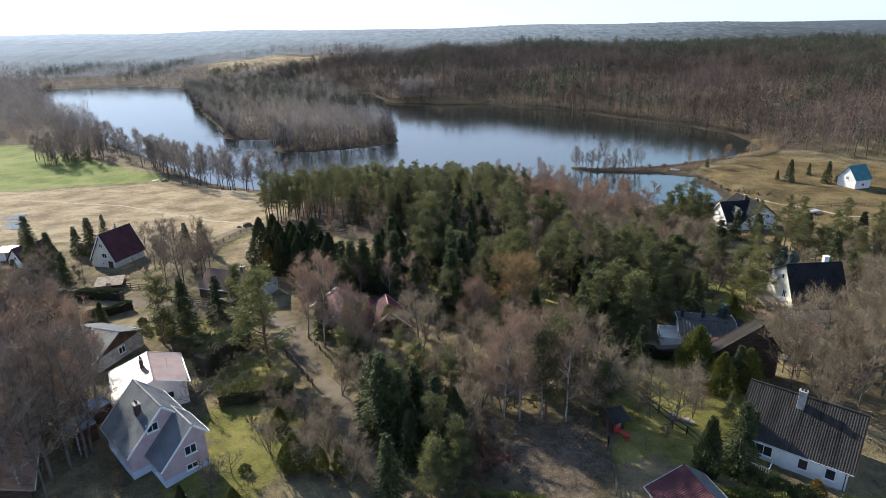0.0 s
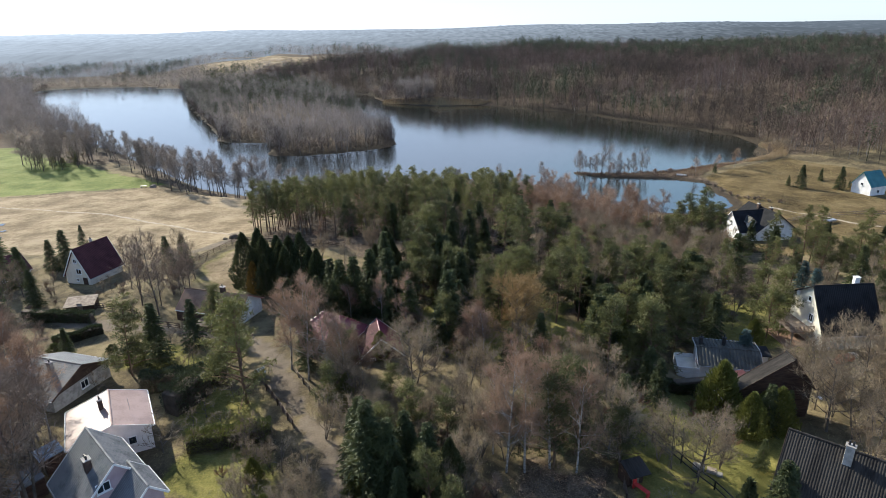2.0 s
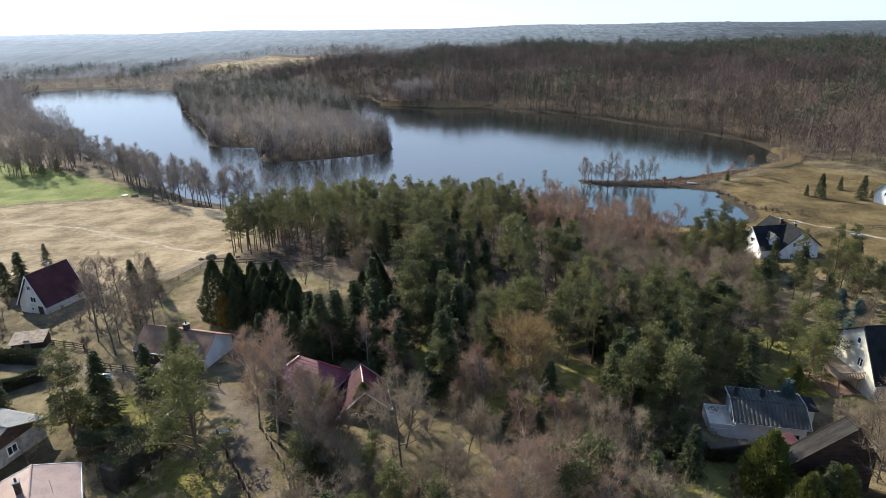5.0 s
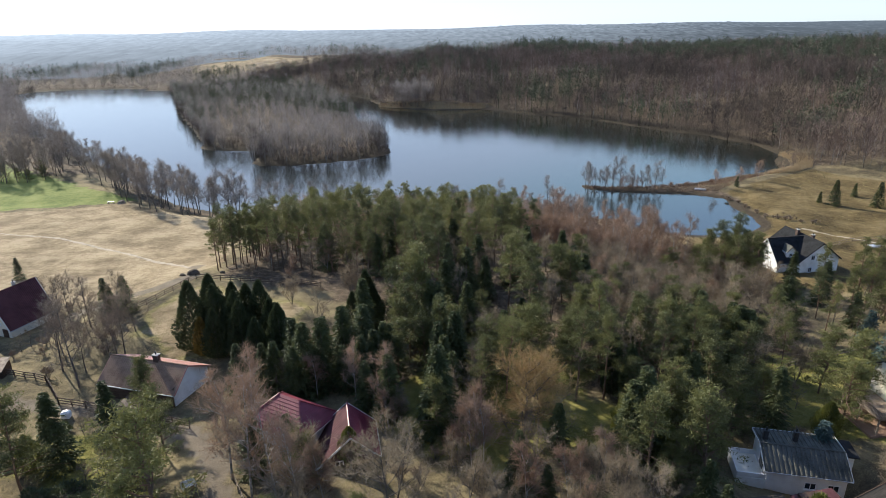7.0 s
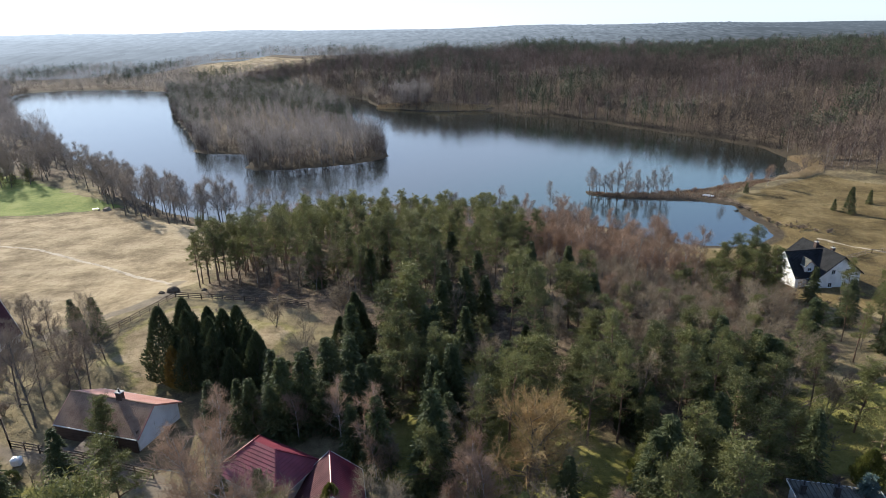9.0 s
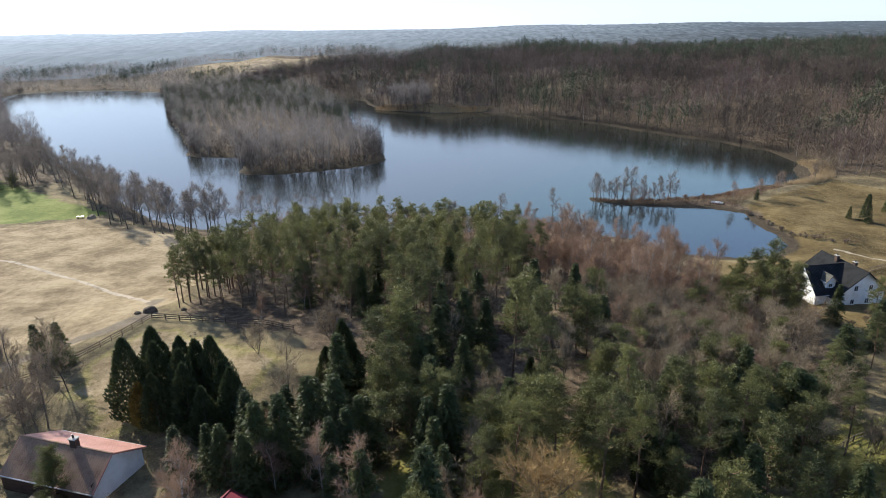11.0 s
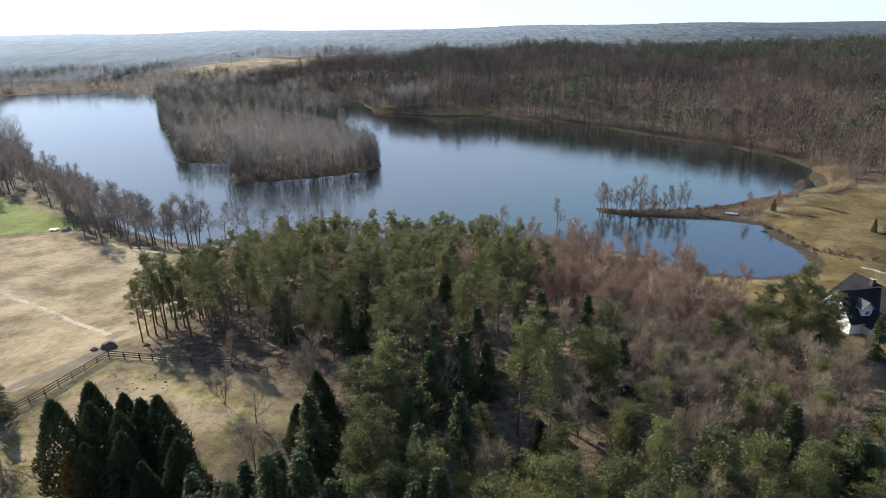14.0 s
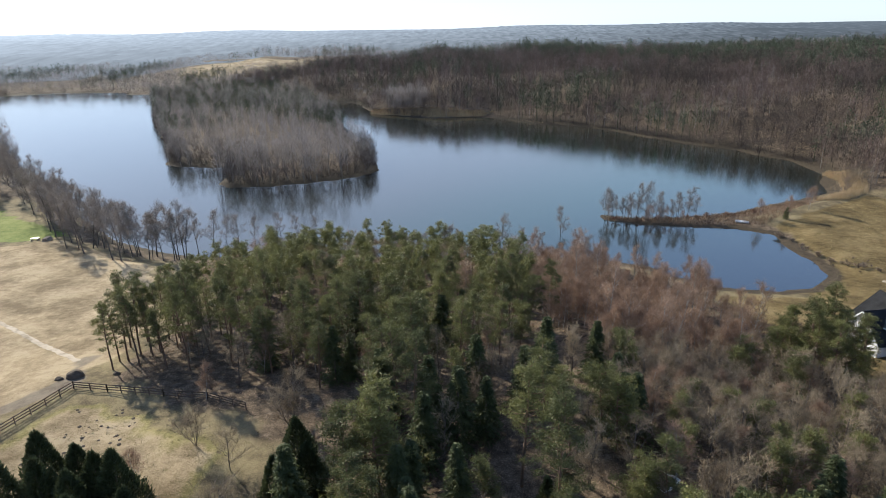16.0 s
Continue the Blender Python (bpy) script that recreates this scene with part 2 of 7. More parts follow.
def height(px, py):
    px, py = np.asarray(px, float), np.asarray(py, float)
    d = poly_sd(px, py, LAKE)
    mid = np.interp(py, [-100, 60, 100, 140, 160, 190, 215, 230], [15.0, 14.3, 13.4, 12.8, 10.2, 5.2, 2.2, 0.8])
    west = np.interp(py, [-100, 60, 120, 150, 190, 235, 320, 420], [15, 14.2, 11.0, 9.6, 6.4, 2.6, 2.6, 4])
    east = np.interp(py, [-100, 60, 75, 100, 140, 165, 200, 260], [14, 13.4, 12.4, 11.0, 6.0, 3.2, 1.2, 2.0])
    kw, ke = smooth(-px, 52, 78), smooth(px, 22, 46)
    near = mid * (1 - kw) * (1 - ke) + west * kw + east * ke
    hill = 0.5 + 18 * smooth(d, -6, 85) * smooth(px + 0.1 * py, -230, 90) + 6 * smooth(d, 10, 260)
    hill = hill + smooth(d, 60, 300) * (3.0 * waves(px, py, 420, 3) + 1.2 * waves(px, py, 130, 4)) + smooth(d, 25, 90) * 3.2 * waves(px, py, 105, 14)
    hill = hill - 12 * smooth(py, 700, 1150) * smooth(px + 0.1 * py, -230, 90) + 15 * np.exp(-((px + 245) / 120) ** 2 - ((py - 880) / 75) ** 2)
    near = near - 2.6 * np.exp(-((px - 37) / 13) ** 2 - ((py - 87) / 10) ** 2)   # hollow below the terrace house
    hill = hill * (1 - 0.85 * smooth(py, 1230, 1400))
    k = np.maximum(smooth(py, 250, 330), smooth(np.abs(px), 170, 260) * smooth(py, 150, 260))
    h = near * (1 - k) + hill * k
    h = h + 0.25 * waves(px, py, 23, 5) * smooth(d, 3, 20) + 0.08 * waves(px, py, 6, 6) * smooth(d, 3, 12)
    h = np.minimum(h, 0.25 + 0.045 * d + 0.012 * d * d)
    return np.where(d > 0, h, np.maximum(-2.5, d * 0.25))


def ground_z(x, y):
    return float(height(np.array([x]), np.array([y]))[0])


ROAD = [(-1, 30), (-6, 50), (-9.5, 57), (-13.5, 65.8), (-20, 75), (-25.2, 85.4), (-30, 92), (-40, 96), (-56, 98), (-75, 104)]
FIELD = [(-58, 131), (-54.5, 143), (-50, 150), (-51, 165), (-60, 185), (-70, 205), (-90, 222), (-112, 233), (-130, 222), (-166, 211), (-230, 205), (-230, 150), (-90, 141), (-70, 134)]
GREEN = [(-112, 240), (-122, 232), (-166, 213), (-300, 215), (-330, 330), (-240, 330), (-226, 318), (-150, 262)]
TRACK = [(-230, 215), (-160, 200), (-126, 190), (-106, 184), (-84.6, 172), (-70, 162), (-55, 151)]
FENCE_ROAD = [(-55, 151), (-51.5, 144), (-56, 137), (-66, 129.5)]
PATH = [(104, 204), (111, 196), (118, 183), (128, 175), (150, 168), (200, 165)]
WOOD = [(-47, 146), (-47, 160), (-52, 190), (-46, 214), (0, 218), (40, 216), (54, 204), (62, 186), (70, 160), (66, 130), (50, 110), (40, 104), (20, 100), (-4, 106), (-14, 128), (-34, 138)]
MEADOW = [(99, 212), (80, 196), (62, 196), (58, 182), (72, 160), (78, 150), (110, 150), (200, 165), (215, 205), (180, 242), (164, 254), (149, 267), (147, 277), (128, 265), (100, 246)]
YARD = [(6, 60), (8.5, 63.5), (15.6, 63.5), (16.5, 56), (13.5, 46), (8, 46), (5, 57)]
LAWNS = [[(-29, 50), (-31, 66), (-20, 66), (-18, 58), (-20, 48)], [(-33, 69), (-34, 80), (-24, 76), (-22, 69)], [(-48, 84), (-46, 92), (-38, 90), (-36, 83)],
         [(-52, 122), (-49, 140), (-36, 133), (-24, 127), (-26, 112), (-42, 108)], [(18, 56), (21, 78), (33, 80), (40, 70), (32, 52)], [(-10, 95), (0, 118), (18, 112), (22, 92), (6, 84)],
         [(44, 98), (48, 118), (68, 120), (70, 100), (56, 92)], [(24, 40), (22, 50), (44, 50), (44, 40)]]
FAR_FIELDS = [[(-345, 850), (-300, 800), (-240, 792), (-172, 815), (-165, 850), (-215, 880), (-320, 890)], [(-175, 700), (-150, 690), (-140, 715), (-165, 725)]]


def grown(start, end, first, rate):
    out, s = [start], first
    while out[-1] < end:
        out.append(out[-1] + s)
        s *= rate
    return out


gx = np.array([-v for v in grown(132, 5200, 3, 1.13)][::-1] + list(np.arange(-130.5, 150, 1.5)) + grown(151, 5200, 3, 1.13))
gy = np.array([-300, -150, -80, -40, -10, 10, 20, 28] + list(np.arange(33, 262, 1.5)) + grown(263, 6200, 3, 1.045))
GX, GY = np.meshgrid(gx, gy)
GH = height(GX, GY)
nx, ny = len(gx), len(gy)
idx = np.arange(nx * ny).reshape(ny, nx)
quads = np.stack([idx[:-1, :-1], idx[:-1, 1:], idx[1:, 1:], idx[1:, :-1]], -1).reshape(-1, 4)


def soup(name, verts, faces):
    """A mesh from numpy arrays: verts n x 3, faces m x k."""
    me = bpy.data.meshes.new(name)
    k = faces.shape[1]
    me.vertices.add(len(verts))
    me.vertices.foreach_set("co", np.ascontiguousarray(verts, np.float32).ravel())
    me.loops.add(faces.size)
    me.loops.foreach_set("vertex_index", np.ascontiguousarray(faces, np.int32).ravel())
    me.polygons.add(len(faces))
    me.polygons.foreach_set("loop_start", np.arange(0, faces.size, k, dtype=np.int32))
    me.update(calc_edges=True)
    return me


ground_me = soup("ground", np.stack([GX, GY, GH], -1).reshape(-1, 3), quads)
ground_me.polygons.foreach_set("use_smooth", np.ones(len(quads), bool))
fx, fy = GX.ravel(), GY.ravel()
shore = poly_sd(fx, fy, LAKE)
wobble = 1.6 * waves(fx, fy, 9, 11)


def mask(name, value):
    a = ground_me.attributes.new(name, "FLOAT", "POINT")
    a.data.foreach_set("value", np.ascontiguousarray(value, np.float32))


def within(poly, soft=1.5):
    return 1 - smooth(poly_sd(fx, fy, poly) + wobble, -soft, soft)


PADDOCK = LAWNS[3]
dry = np.maximum(within(FIELD), 0.72 * within(PADDOCK, 2.0))
for f in FAR_FIELDS:
    dry = np.maximum(dry, within(f, 8))
lawn = np.zeros(len(fx))
for f in LAWNS:
    lawn = np.maximum(lawn, within(f, 2.0))
litter = np.maximum(within(WOOD, 3), within(YARD, 1.5))
litter = np.maximum(litter, smooth(fy, 262, 300) * (1 - dry))
litter = np.maximum(litter, (1 - smooth(shore, 2, 14)) * smooth(fy, 205, 220) * (1 - within(MEADOW, 3)))
dirt = np.maximum(1 - smooth(line_d(fx, fy, ROAD) + 0.4 * wobble, 0.9, 2.1), 0.85 * (1 - smooth(line_d(fx, fy, FENCE_ROAD) + 0.7 * wobble, 0.8, 2.4)))
dirt = np.maximum(dirt, 0.5 * within(YARD, 1.2))
mask("dry", dry)
mask("lawn", lawn)
mask("green", within(GREEN, 2.0))
mask("litter", litter)
mask("dirt", dirt)
mask("meadow", within(MEADOW, 2.5))
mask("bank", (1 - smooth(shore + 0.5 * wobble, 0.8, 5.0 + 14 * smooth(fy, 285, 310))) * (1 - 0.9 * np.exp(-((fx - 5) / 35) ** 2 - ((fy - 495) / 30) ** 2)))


def ground_material():
    m = bpy.data.materials.new("ground_cover")
    m.use_nodes = True
    nt = m.node_tree
    n, l = nt.nodes, nt.links
    b = n["Principled BSDF"]
    b.inputs["Roughness"].default_value, b.inputs["Specular IOR Level"].default_value = 0.95, 0.1
    geo = n.new("ShaderNodeNewGeometry")

    def noise_node(scale, detail=6.0, rough=0.6):
        t = n.new("ShaderNodeTexNoise")
        t.inputs["Scale"].default_value, t.inputs["Detail"].default_value, t.inputs["Roughness"].default_value = scale, detail, rough
        l.new(geo.outputs["Position"], t.inputs["Vector"])
        return t.outputs[0]

    wide, middle, fine = noise_node(0.11), noise_node(0.8, 8, 0.65), noise_node(5.0, 5, 0.7)

    def blend(a, b_, op, f=None):
        t = n.new("ShaderNodeMath")
        t.operation = op
        l.new(a, t.inputs[0])
        if hasattr(b_, "links"):
            l.new(b_, t.inputs[1])
        else:
            t.inputs[1].default_value = b_
        if f is not None:
            t.inputs[2].default_value = f
        return t.outputs[0]

    grain = blend(blend(middle, fine, "ADD"), 0.5, "MULTIPLY")
    patch = blend(blend(wide, grain, "ADD"), 0.5, "MULTIPLY")

    def tone(src, stops, a=0.36, z=0.64):
        r = n.new("ShaderNodeValToRGB")
        e = r.color_ramp.elements
        e[0].position, e[1].position = a, z
        e[0].color, e[1].color = (*stops[0], 1), (*stops[-1], 1)
        for i, c in enumerate(stops[1:-1], 1):
            k = e.new(a + (z - a) * i / (len(stops) - 1))
            k.color = (*c, 1)
        l.new(src, r.inputs[0])
        return r.outputs[0]

    base = tone(patch, ((0.07, 0.056, 0.034), (0.14, 0.112, 0.062), (0.23, 0.185, 0.1)), 0.42, 0.58)
    dry_c = tone(patch, ((0.15, 0.112, 0.064), (0.245, 0.188, 0.112), (0.335, 0.266, 0.166)), 0.43, 0.57)
    lawn_c = tone(patch, ((0.085, 0.083, 0.022), (0.17, 0.158, 0.042), (0.255, 0.22, 0.07)), 0.42, 0.58)
    meadow_c = tone(patch, ((0.062, 0.044, 0.019), (0.118, 0.086, 0.036), (0.18, 0.134, 0.064)), 0.42, 0.58)
    green_c = tone(patch, ((0.10, 0.125, 0.03), (0.15, 0.175, 0.045), (0.2, 0.21, 0.066)), 0.42, 0.58)
    litter_c = tone(grain, ((0.04, 0.03, 0.02), (0.092, 0.068, 0.045), (0.19, 0.145, 0.1)), 0.40, 0.60)
    dirt_c = tone(patch, ((0.1, 0.08, 0.058), (0.21, 0.172, 0.126)), 0.40, 0.60)
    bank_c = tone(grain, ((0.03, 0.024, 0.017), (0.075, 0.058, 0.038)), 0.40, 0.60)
    last = base
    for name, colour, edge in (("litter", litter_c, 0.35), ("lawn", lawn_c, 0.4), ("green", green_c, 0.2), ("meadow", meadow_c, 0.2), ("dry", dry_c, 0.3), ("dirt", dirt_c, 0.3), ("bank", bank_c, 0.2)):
        at = n.new("ShaderNodeAttribute")
        at.attribute_name = name
        jit = n.new("ShaderNodeMath")
        jit.operation = "MULTIPLY_ADD"
        l.new(grain, jit.inputs[0])
        jit.inputs[1].default_value = edge * 4
        jit.inputs[2].default_value = -edge * 2
        add = blend(at.outputs["Fac"], jit.outputs[0], "ADD")
        gate = n.new("ShaderNodeMapRange")
        gate.inputs[1].default_value, gate.inputs[2].default_value = 0.3, 0.7
        l.new(add, gate.inputs[0])
        only = blend(gate.outputs[0], at.outputs["Fac"], "MULTIPLY")
        mx = n.new("ShaderNodeMix")
        mx.data_type = "RGBA"
        up = n.new("ShaderNodeMath")
        up.operation, up.use_clamp = "MULTIPLY", True
        up.inputs[1].default_value = 1.5
        l.new(only, up.inputs[0])
        l.new(up.outputs[0], mx.inputs["Factor"])
        l.new(last, mx.inputs["A"])
        l.new(colour, mx.inputs["B"])
        last = mx.outputs["Result"]
    l.new(last, b.inputs["Base Color"])
    bp = n.new("ShaderNodeBump")
    bp.inputs["Strength"].default_value, bp.inputs["Distance"].default_value = 0.9, 0.25
    l.new(grain, bp.inputs["Height"])
    l.new(bp.outputs[0], b.inputs["Normal"])
    return m


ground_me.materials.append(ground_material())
ground = tagged(new("ground", ground_me), "rolling lakeside ground with straw fields, lawns and leaf litter", "ground", kind="structure")


def footpath(label, line, wide, seed):
    """A worn path draped on the ground, its edges wandering."""
    r = random.Random(seed)
    pts = []
    for (x0, y0), (x1, y1) in zip(line, line[1:]):
        k = max(2, int(math.hypot(x1 - x0, y1 - y0) / 0.8))
        pts += [(x0 + (x1 - x0) * i / k, y0 + (y1 - y0) * i / k) for i in range(k)]
    p = np.array(pts)
    for i in range(6):
        p[1:-1] = (p[:-2] + 2 * p[1:-1] + p[2:]) / 4
    d = np.gradient(p, axis=0)
    d /= np.linalg.norm(d, axis=1, keepdims=True)
    side = np.stack([-d[:, 1], d[:, 0]], 1)
    rows = []
    for f in (-1, -0.3, 0.3, 1):
        rows.append(p + side * np.array([f * wide * r.uniform(0.65, 1.25) for q in p])[:, None])
    q = np.stack(rows, 1).reshape(-1, 2)
    v = np.column_stack([q, height(q[:, 0], q[:, 1]) + np.tile((0.015, 0.05, 0.05, 0.015), len(p))])
    i = np.arange(len(p) - 1)[:, None] * 4 + np.arange(3)[None, :]
    i = i.ravel()
    me = soup("footpath", v, np.stack([i, i + 1, i + 5, i + 4], 1))
    me.materials.append(M_TRACK)
    tagged(new("footpath", me), label, "path", kind="structure")


footpath("pale sandy footpath worn across the straw field", TRACK, 0.5, 1)
footpath("pale dirt track across the meadow", PATH, 0.6, 2)


def water_material():
    m = bpy.data.materials.new("lake_water")
    m.use_nodes = True
    n, l = m.node_tree.nodes, m.node_tree.links
    b = n["Principled BSDF"]
    b.inputs["Base Color"].default_value = (0.012, 0.014, 0.010, 1)
    b.inputs["Roughness"].default_value, b.inputs["IOR"].default_value = 0.08, 2.0
    geo = n.new("ShaderNodeNewGeometry")
    mp = n.new("ShaderNodeMapping")
    mp.inputs["Scale"].default_value = (0.7, 1.6, 1)
    l.new(geo.outputs["Position"], mp.inputs[0])
    t = n.new("ShaderNodeTexNoise")
    t.inputs["Scale"].default_value, t.inputs["Detail"].default_value = 1.2, 4
    l.new(mp.outputs[0], t.inputs["Vector"])
    bp = n.new("ShaderNodeBump")
    bp.inputs["Strength"].default_value, bp.inputs["Distance"].default_value = 0.14, 0.1
    l.new(t.outputs[0], bp.inputs["Height"])
    l.new(bp.outputs[0], b.inputs["Normal"])
    return m


lake_me = soup("lake", np.array([(-520, 190, 0), (190, 190, 0), (190, 730, 0), (-520, 730, 0)], float), np.array([[0, 1, 2, 3]]))
lake_me.materials.append(water_material())
tagged(new("lake", lake_me), "calm dark lake water mirroring the pale sky", "lake", kind="structure")

# ================= trees: generators =================
def unit(v):
    return v / np.maximum(np.linalg.norm(v, axis=-1, keepdims=True), 1e-9)


def blades(base, way, length, width, r):
    """Slim triangles: from base along way. All n x 3 or n."""
    side = unit(np.cross(way, unit(r.normal(size=base.shape)))) * (width / 2)[:, None]
    tri = np.stack([base - side, base + side, base + way * length[:, None]], 1)
    return tri


def tube(points, radii, sides=5):
    """Quads of a tapering tube along points."""
    points = np.asarray(points, float)
    vs, n = [], len(points)
    for i, p in enumerate(points):
        d = unit(points[min(i + 1, n - 1)] - points[max(i - 1, 0)])
        a = unit(np.cross(d, (0.31, 0.95, 0.05)))
        b = np.cross(d, a)
        for k in range(sides):
            w = 6.2832 * k / sides
            vs.append(p + radii[i] * (math.cos(w) * a + math.sin(w) * b))
    fs = [(i * sides + k, i * sides + (k + 1) % sides, (i + 1) * sides + (k + 1) % sides, (i + 1) * sides + k) for i in range(n - 1) for k in range(sides)]
    return np.array(vs), np.array(fs)


def tubes_mesh(name, parts, material):
    vs, fs, o = [], [], 0
    for v, f in parts:
        vs.append(v)
        fs.append(f + o)
        o += len(v)
    me = soup(name, np.concatenate(vs), np.concatenate(fs))
    me.polygons.foreach_set("use_smooth", np.ones(len(me.polygons), bool))
    me.materials.append(material)
    return me


def tri_mesh(name, tris, material):
    tris = tris.reshape(-1, 3)
    me = soup(name, tris, np.arange(len(tris)).reshape(-1, 3))
    me.materials.append(material)
    return me


def bent(p0, way, length, n, bend, r, lift=0.0):
    pts, d = [np.array(p0, float)], np.array(way, float)
    for i in range(n):
        d = unit(d + r.normal(size=3) * bend + np.array((0, 0, lift)))
        pts.append(pts[-1] + d * length / n)
    return np.array(pts)


def make_pine(seed, h=15.0, spread=3.8, crown_from=0.44, tufts=125, per=46):
    r = np.random.RandomState(seed)
    trunk = bent((0, 0, -0.4), (0, 0, 1), h + 0.2, 7, 0.03, r)
    rad = np.linspace(0.011 * h + 0.03, 0.03, 8)
    parts = [tube(trunk, rad, 6)]
    centres, size = [], []
    for i in range(26):
        f = crown_from * 0.8 + (0.99 - crown_from * 0.8) * (i + r.rand()) / 26
        p = trunk[0] + (trunk[-1] - trunk[0]) * f
        k = (f - crown_from * 0.8) / (1 - crown_from * 0.8)
        reach = spread * (0.55 + 0.6 * r.rand()) * (1.08 - k) ** 0.6
        a = r.rand() * 6.28
        limb = bent(p, (math.cos(a), math.sin(a), 0.15 + 0.6 * k), reach, 3, 0.16, r, 0.06)
        parts.append(tube(limb, (0.07, 0.05, 0.03, 0.012), 3))
        if f > crown_from or r.rand() < 0.3:
            for j in range(5):
                c = limb[1] + (limb[3] - limb[1]) * r.rand() + r.normal(size=3) * 0.34
                centres.append(c)
    centres = np.array(centres)[r.permutation(len(centres))[:tufts]]
    base = np.repeat(centres, per, 0) + r.normal(size=(len(centres) * per, 3)) * (0.27, 0.27, 0.12)
    way = unit(r.normal(size=base.shape) * (1, 1, 0.5) + (0, 0, 0.6))
    tri = blades(base, way, r.uniform(0.2, 0.42, len(base)), r.uniform(0.05, 0.095, len(base)), r)
    return parts, tri


def make_spruce(seed, h=11.0, spread=3.0, gap=0.38, n=13, per=24):
    r = np.random.RandomState(seed)
    parts = [tube([(0, 0, -0.4), (0, 0, h * 0.5), (0, 0, h * 0.97)], (0.016 * h, 0.009 * h, 0.02), 5)]
    base, way = [], []
    z = 0.5
    while z < h * 0.97:
        k = z / h
        reach = spread * (1 - k) ** 0.85 + 0.12
        for i in range(n):
            a = r.rand() * 6.28
            rr = reach * r.uniform(0.72, 1.12)
            d = np.array((math.cos(a), math.sin(a), 0.0))
            t = r.uniform(0.15, 1, per)
            p = d * (rr * t)[:, None] + np.array((0, 0, z)) + np.array((0, 0, -0.28)) * (rr * t ** 1.5)[:, None]
            side = np.cross(d, (0, 0, 1))
            w = d * 0.7 + side * r.uniform(-1, 1, per)[:, None] + np.array((0, 0, -0.25)) + r.normal(size=(per, 3)) * 0.18
            base.append(p)
            way.append(w)
        z += gap * r.uniform(0.8, 1.2)
    base, way = np.concatenate(base), unit(np.concatenate(way))
    m = len(base)
    return parts, blades(base, way, r.uniform(0.3, 0.6, m), r.uniform(0.10, 0.2, m), r)


def make_column(seed, h=5.0, spread=0.8, m=2600, point=1.0):
    """A dense columnar or rounded evergreen, leafy to the ground."""
    r = np.random.RandomState(seed)
    parts = [tube([(0, 0, -0.3), (0, 0, h * 0.8)], (0.1, 0.03), 5)]
    z = r.rand(m) ** 1.1
    prof = np.minimum(1, (1 - z) * 1.6) ** (0.8 * point) * np.minimum(1, 0.55 + z * 3)
    a = r.rand(m) * 6.28
    lump = 1 + 0.15 * np.sin(3 * a + 9 * z) + 0.12 * np.sin(5 * a - 14 * z + 1)
    rad = spread * prof * lump * np.sqrt(r.uniform(0.45, 1.0, m))
    base = np.stack([rad * np.cos(a), rad * np.sin(a), z * h * 0.95], 1)
    way = unit(np.stack([np.cos(a) * 0.55, np.sin(a) * 0.55, np.ones(m)], 1) + r.normal(size=(m, 3)) * 0.3)
    return parts, blades(base, way, r.uniform(0.22, 0.42, m), r.uniform(0.1, 0.19, m), r)


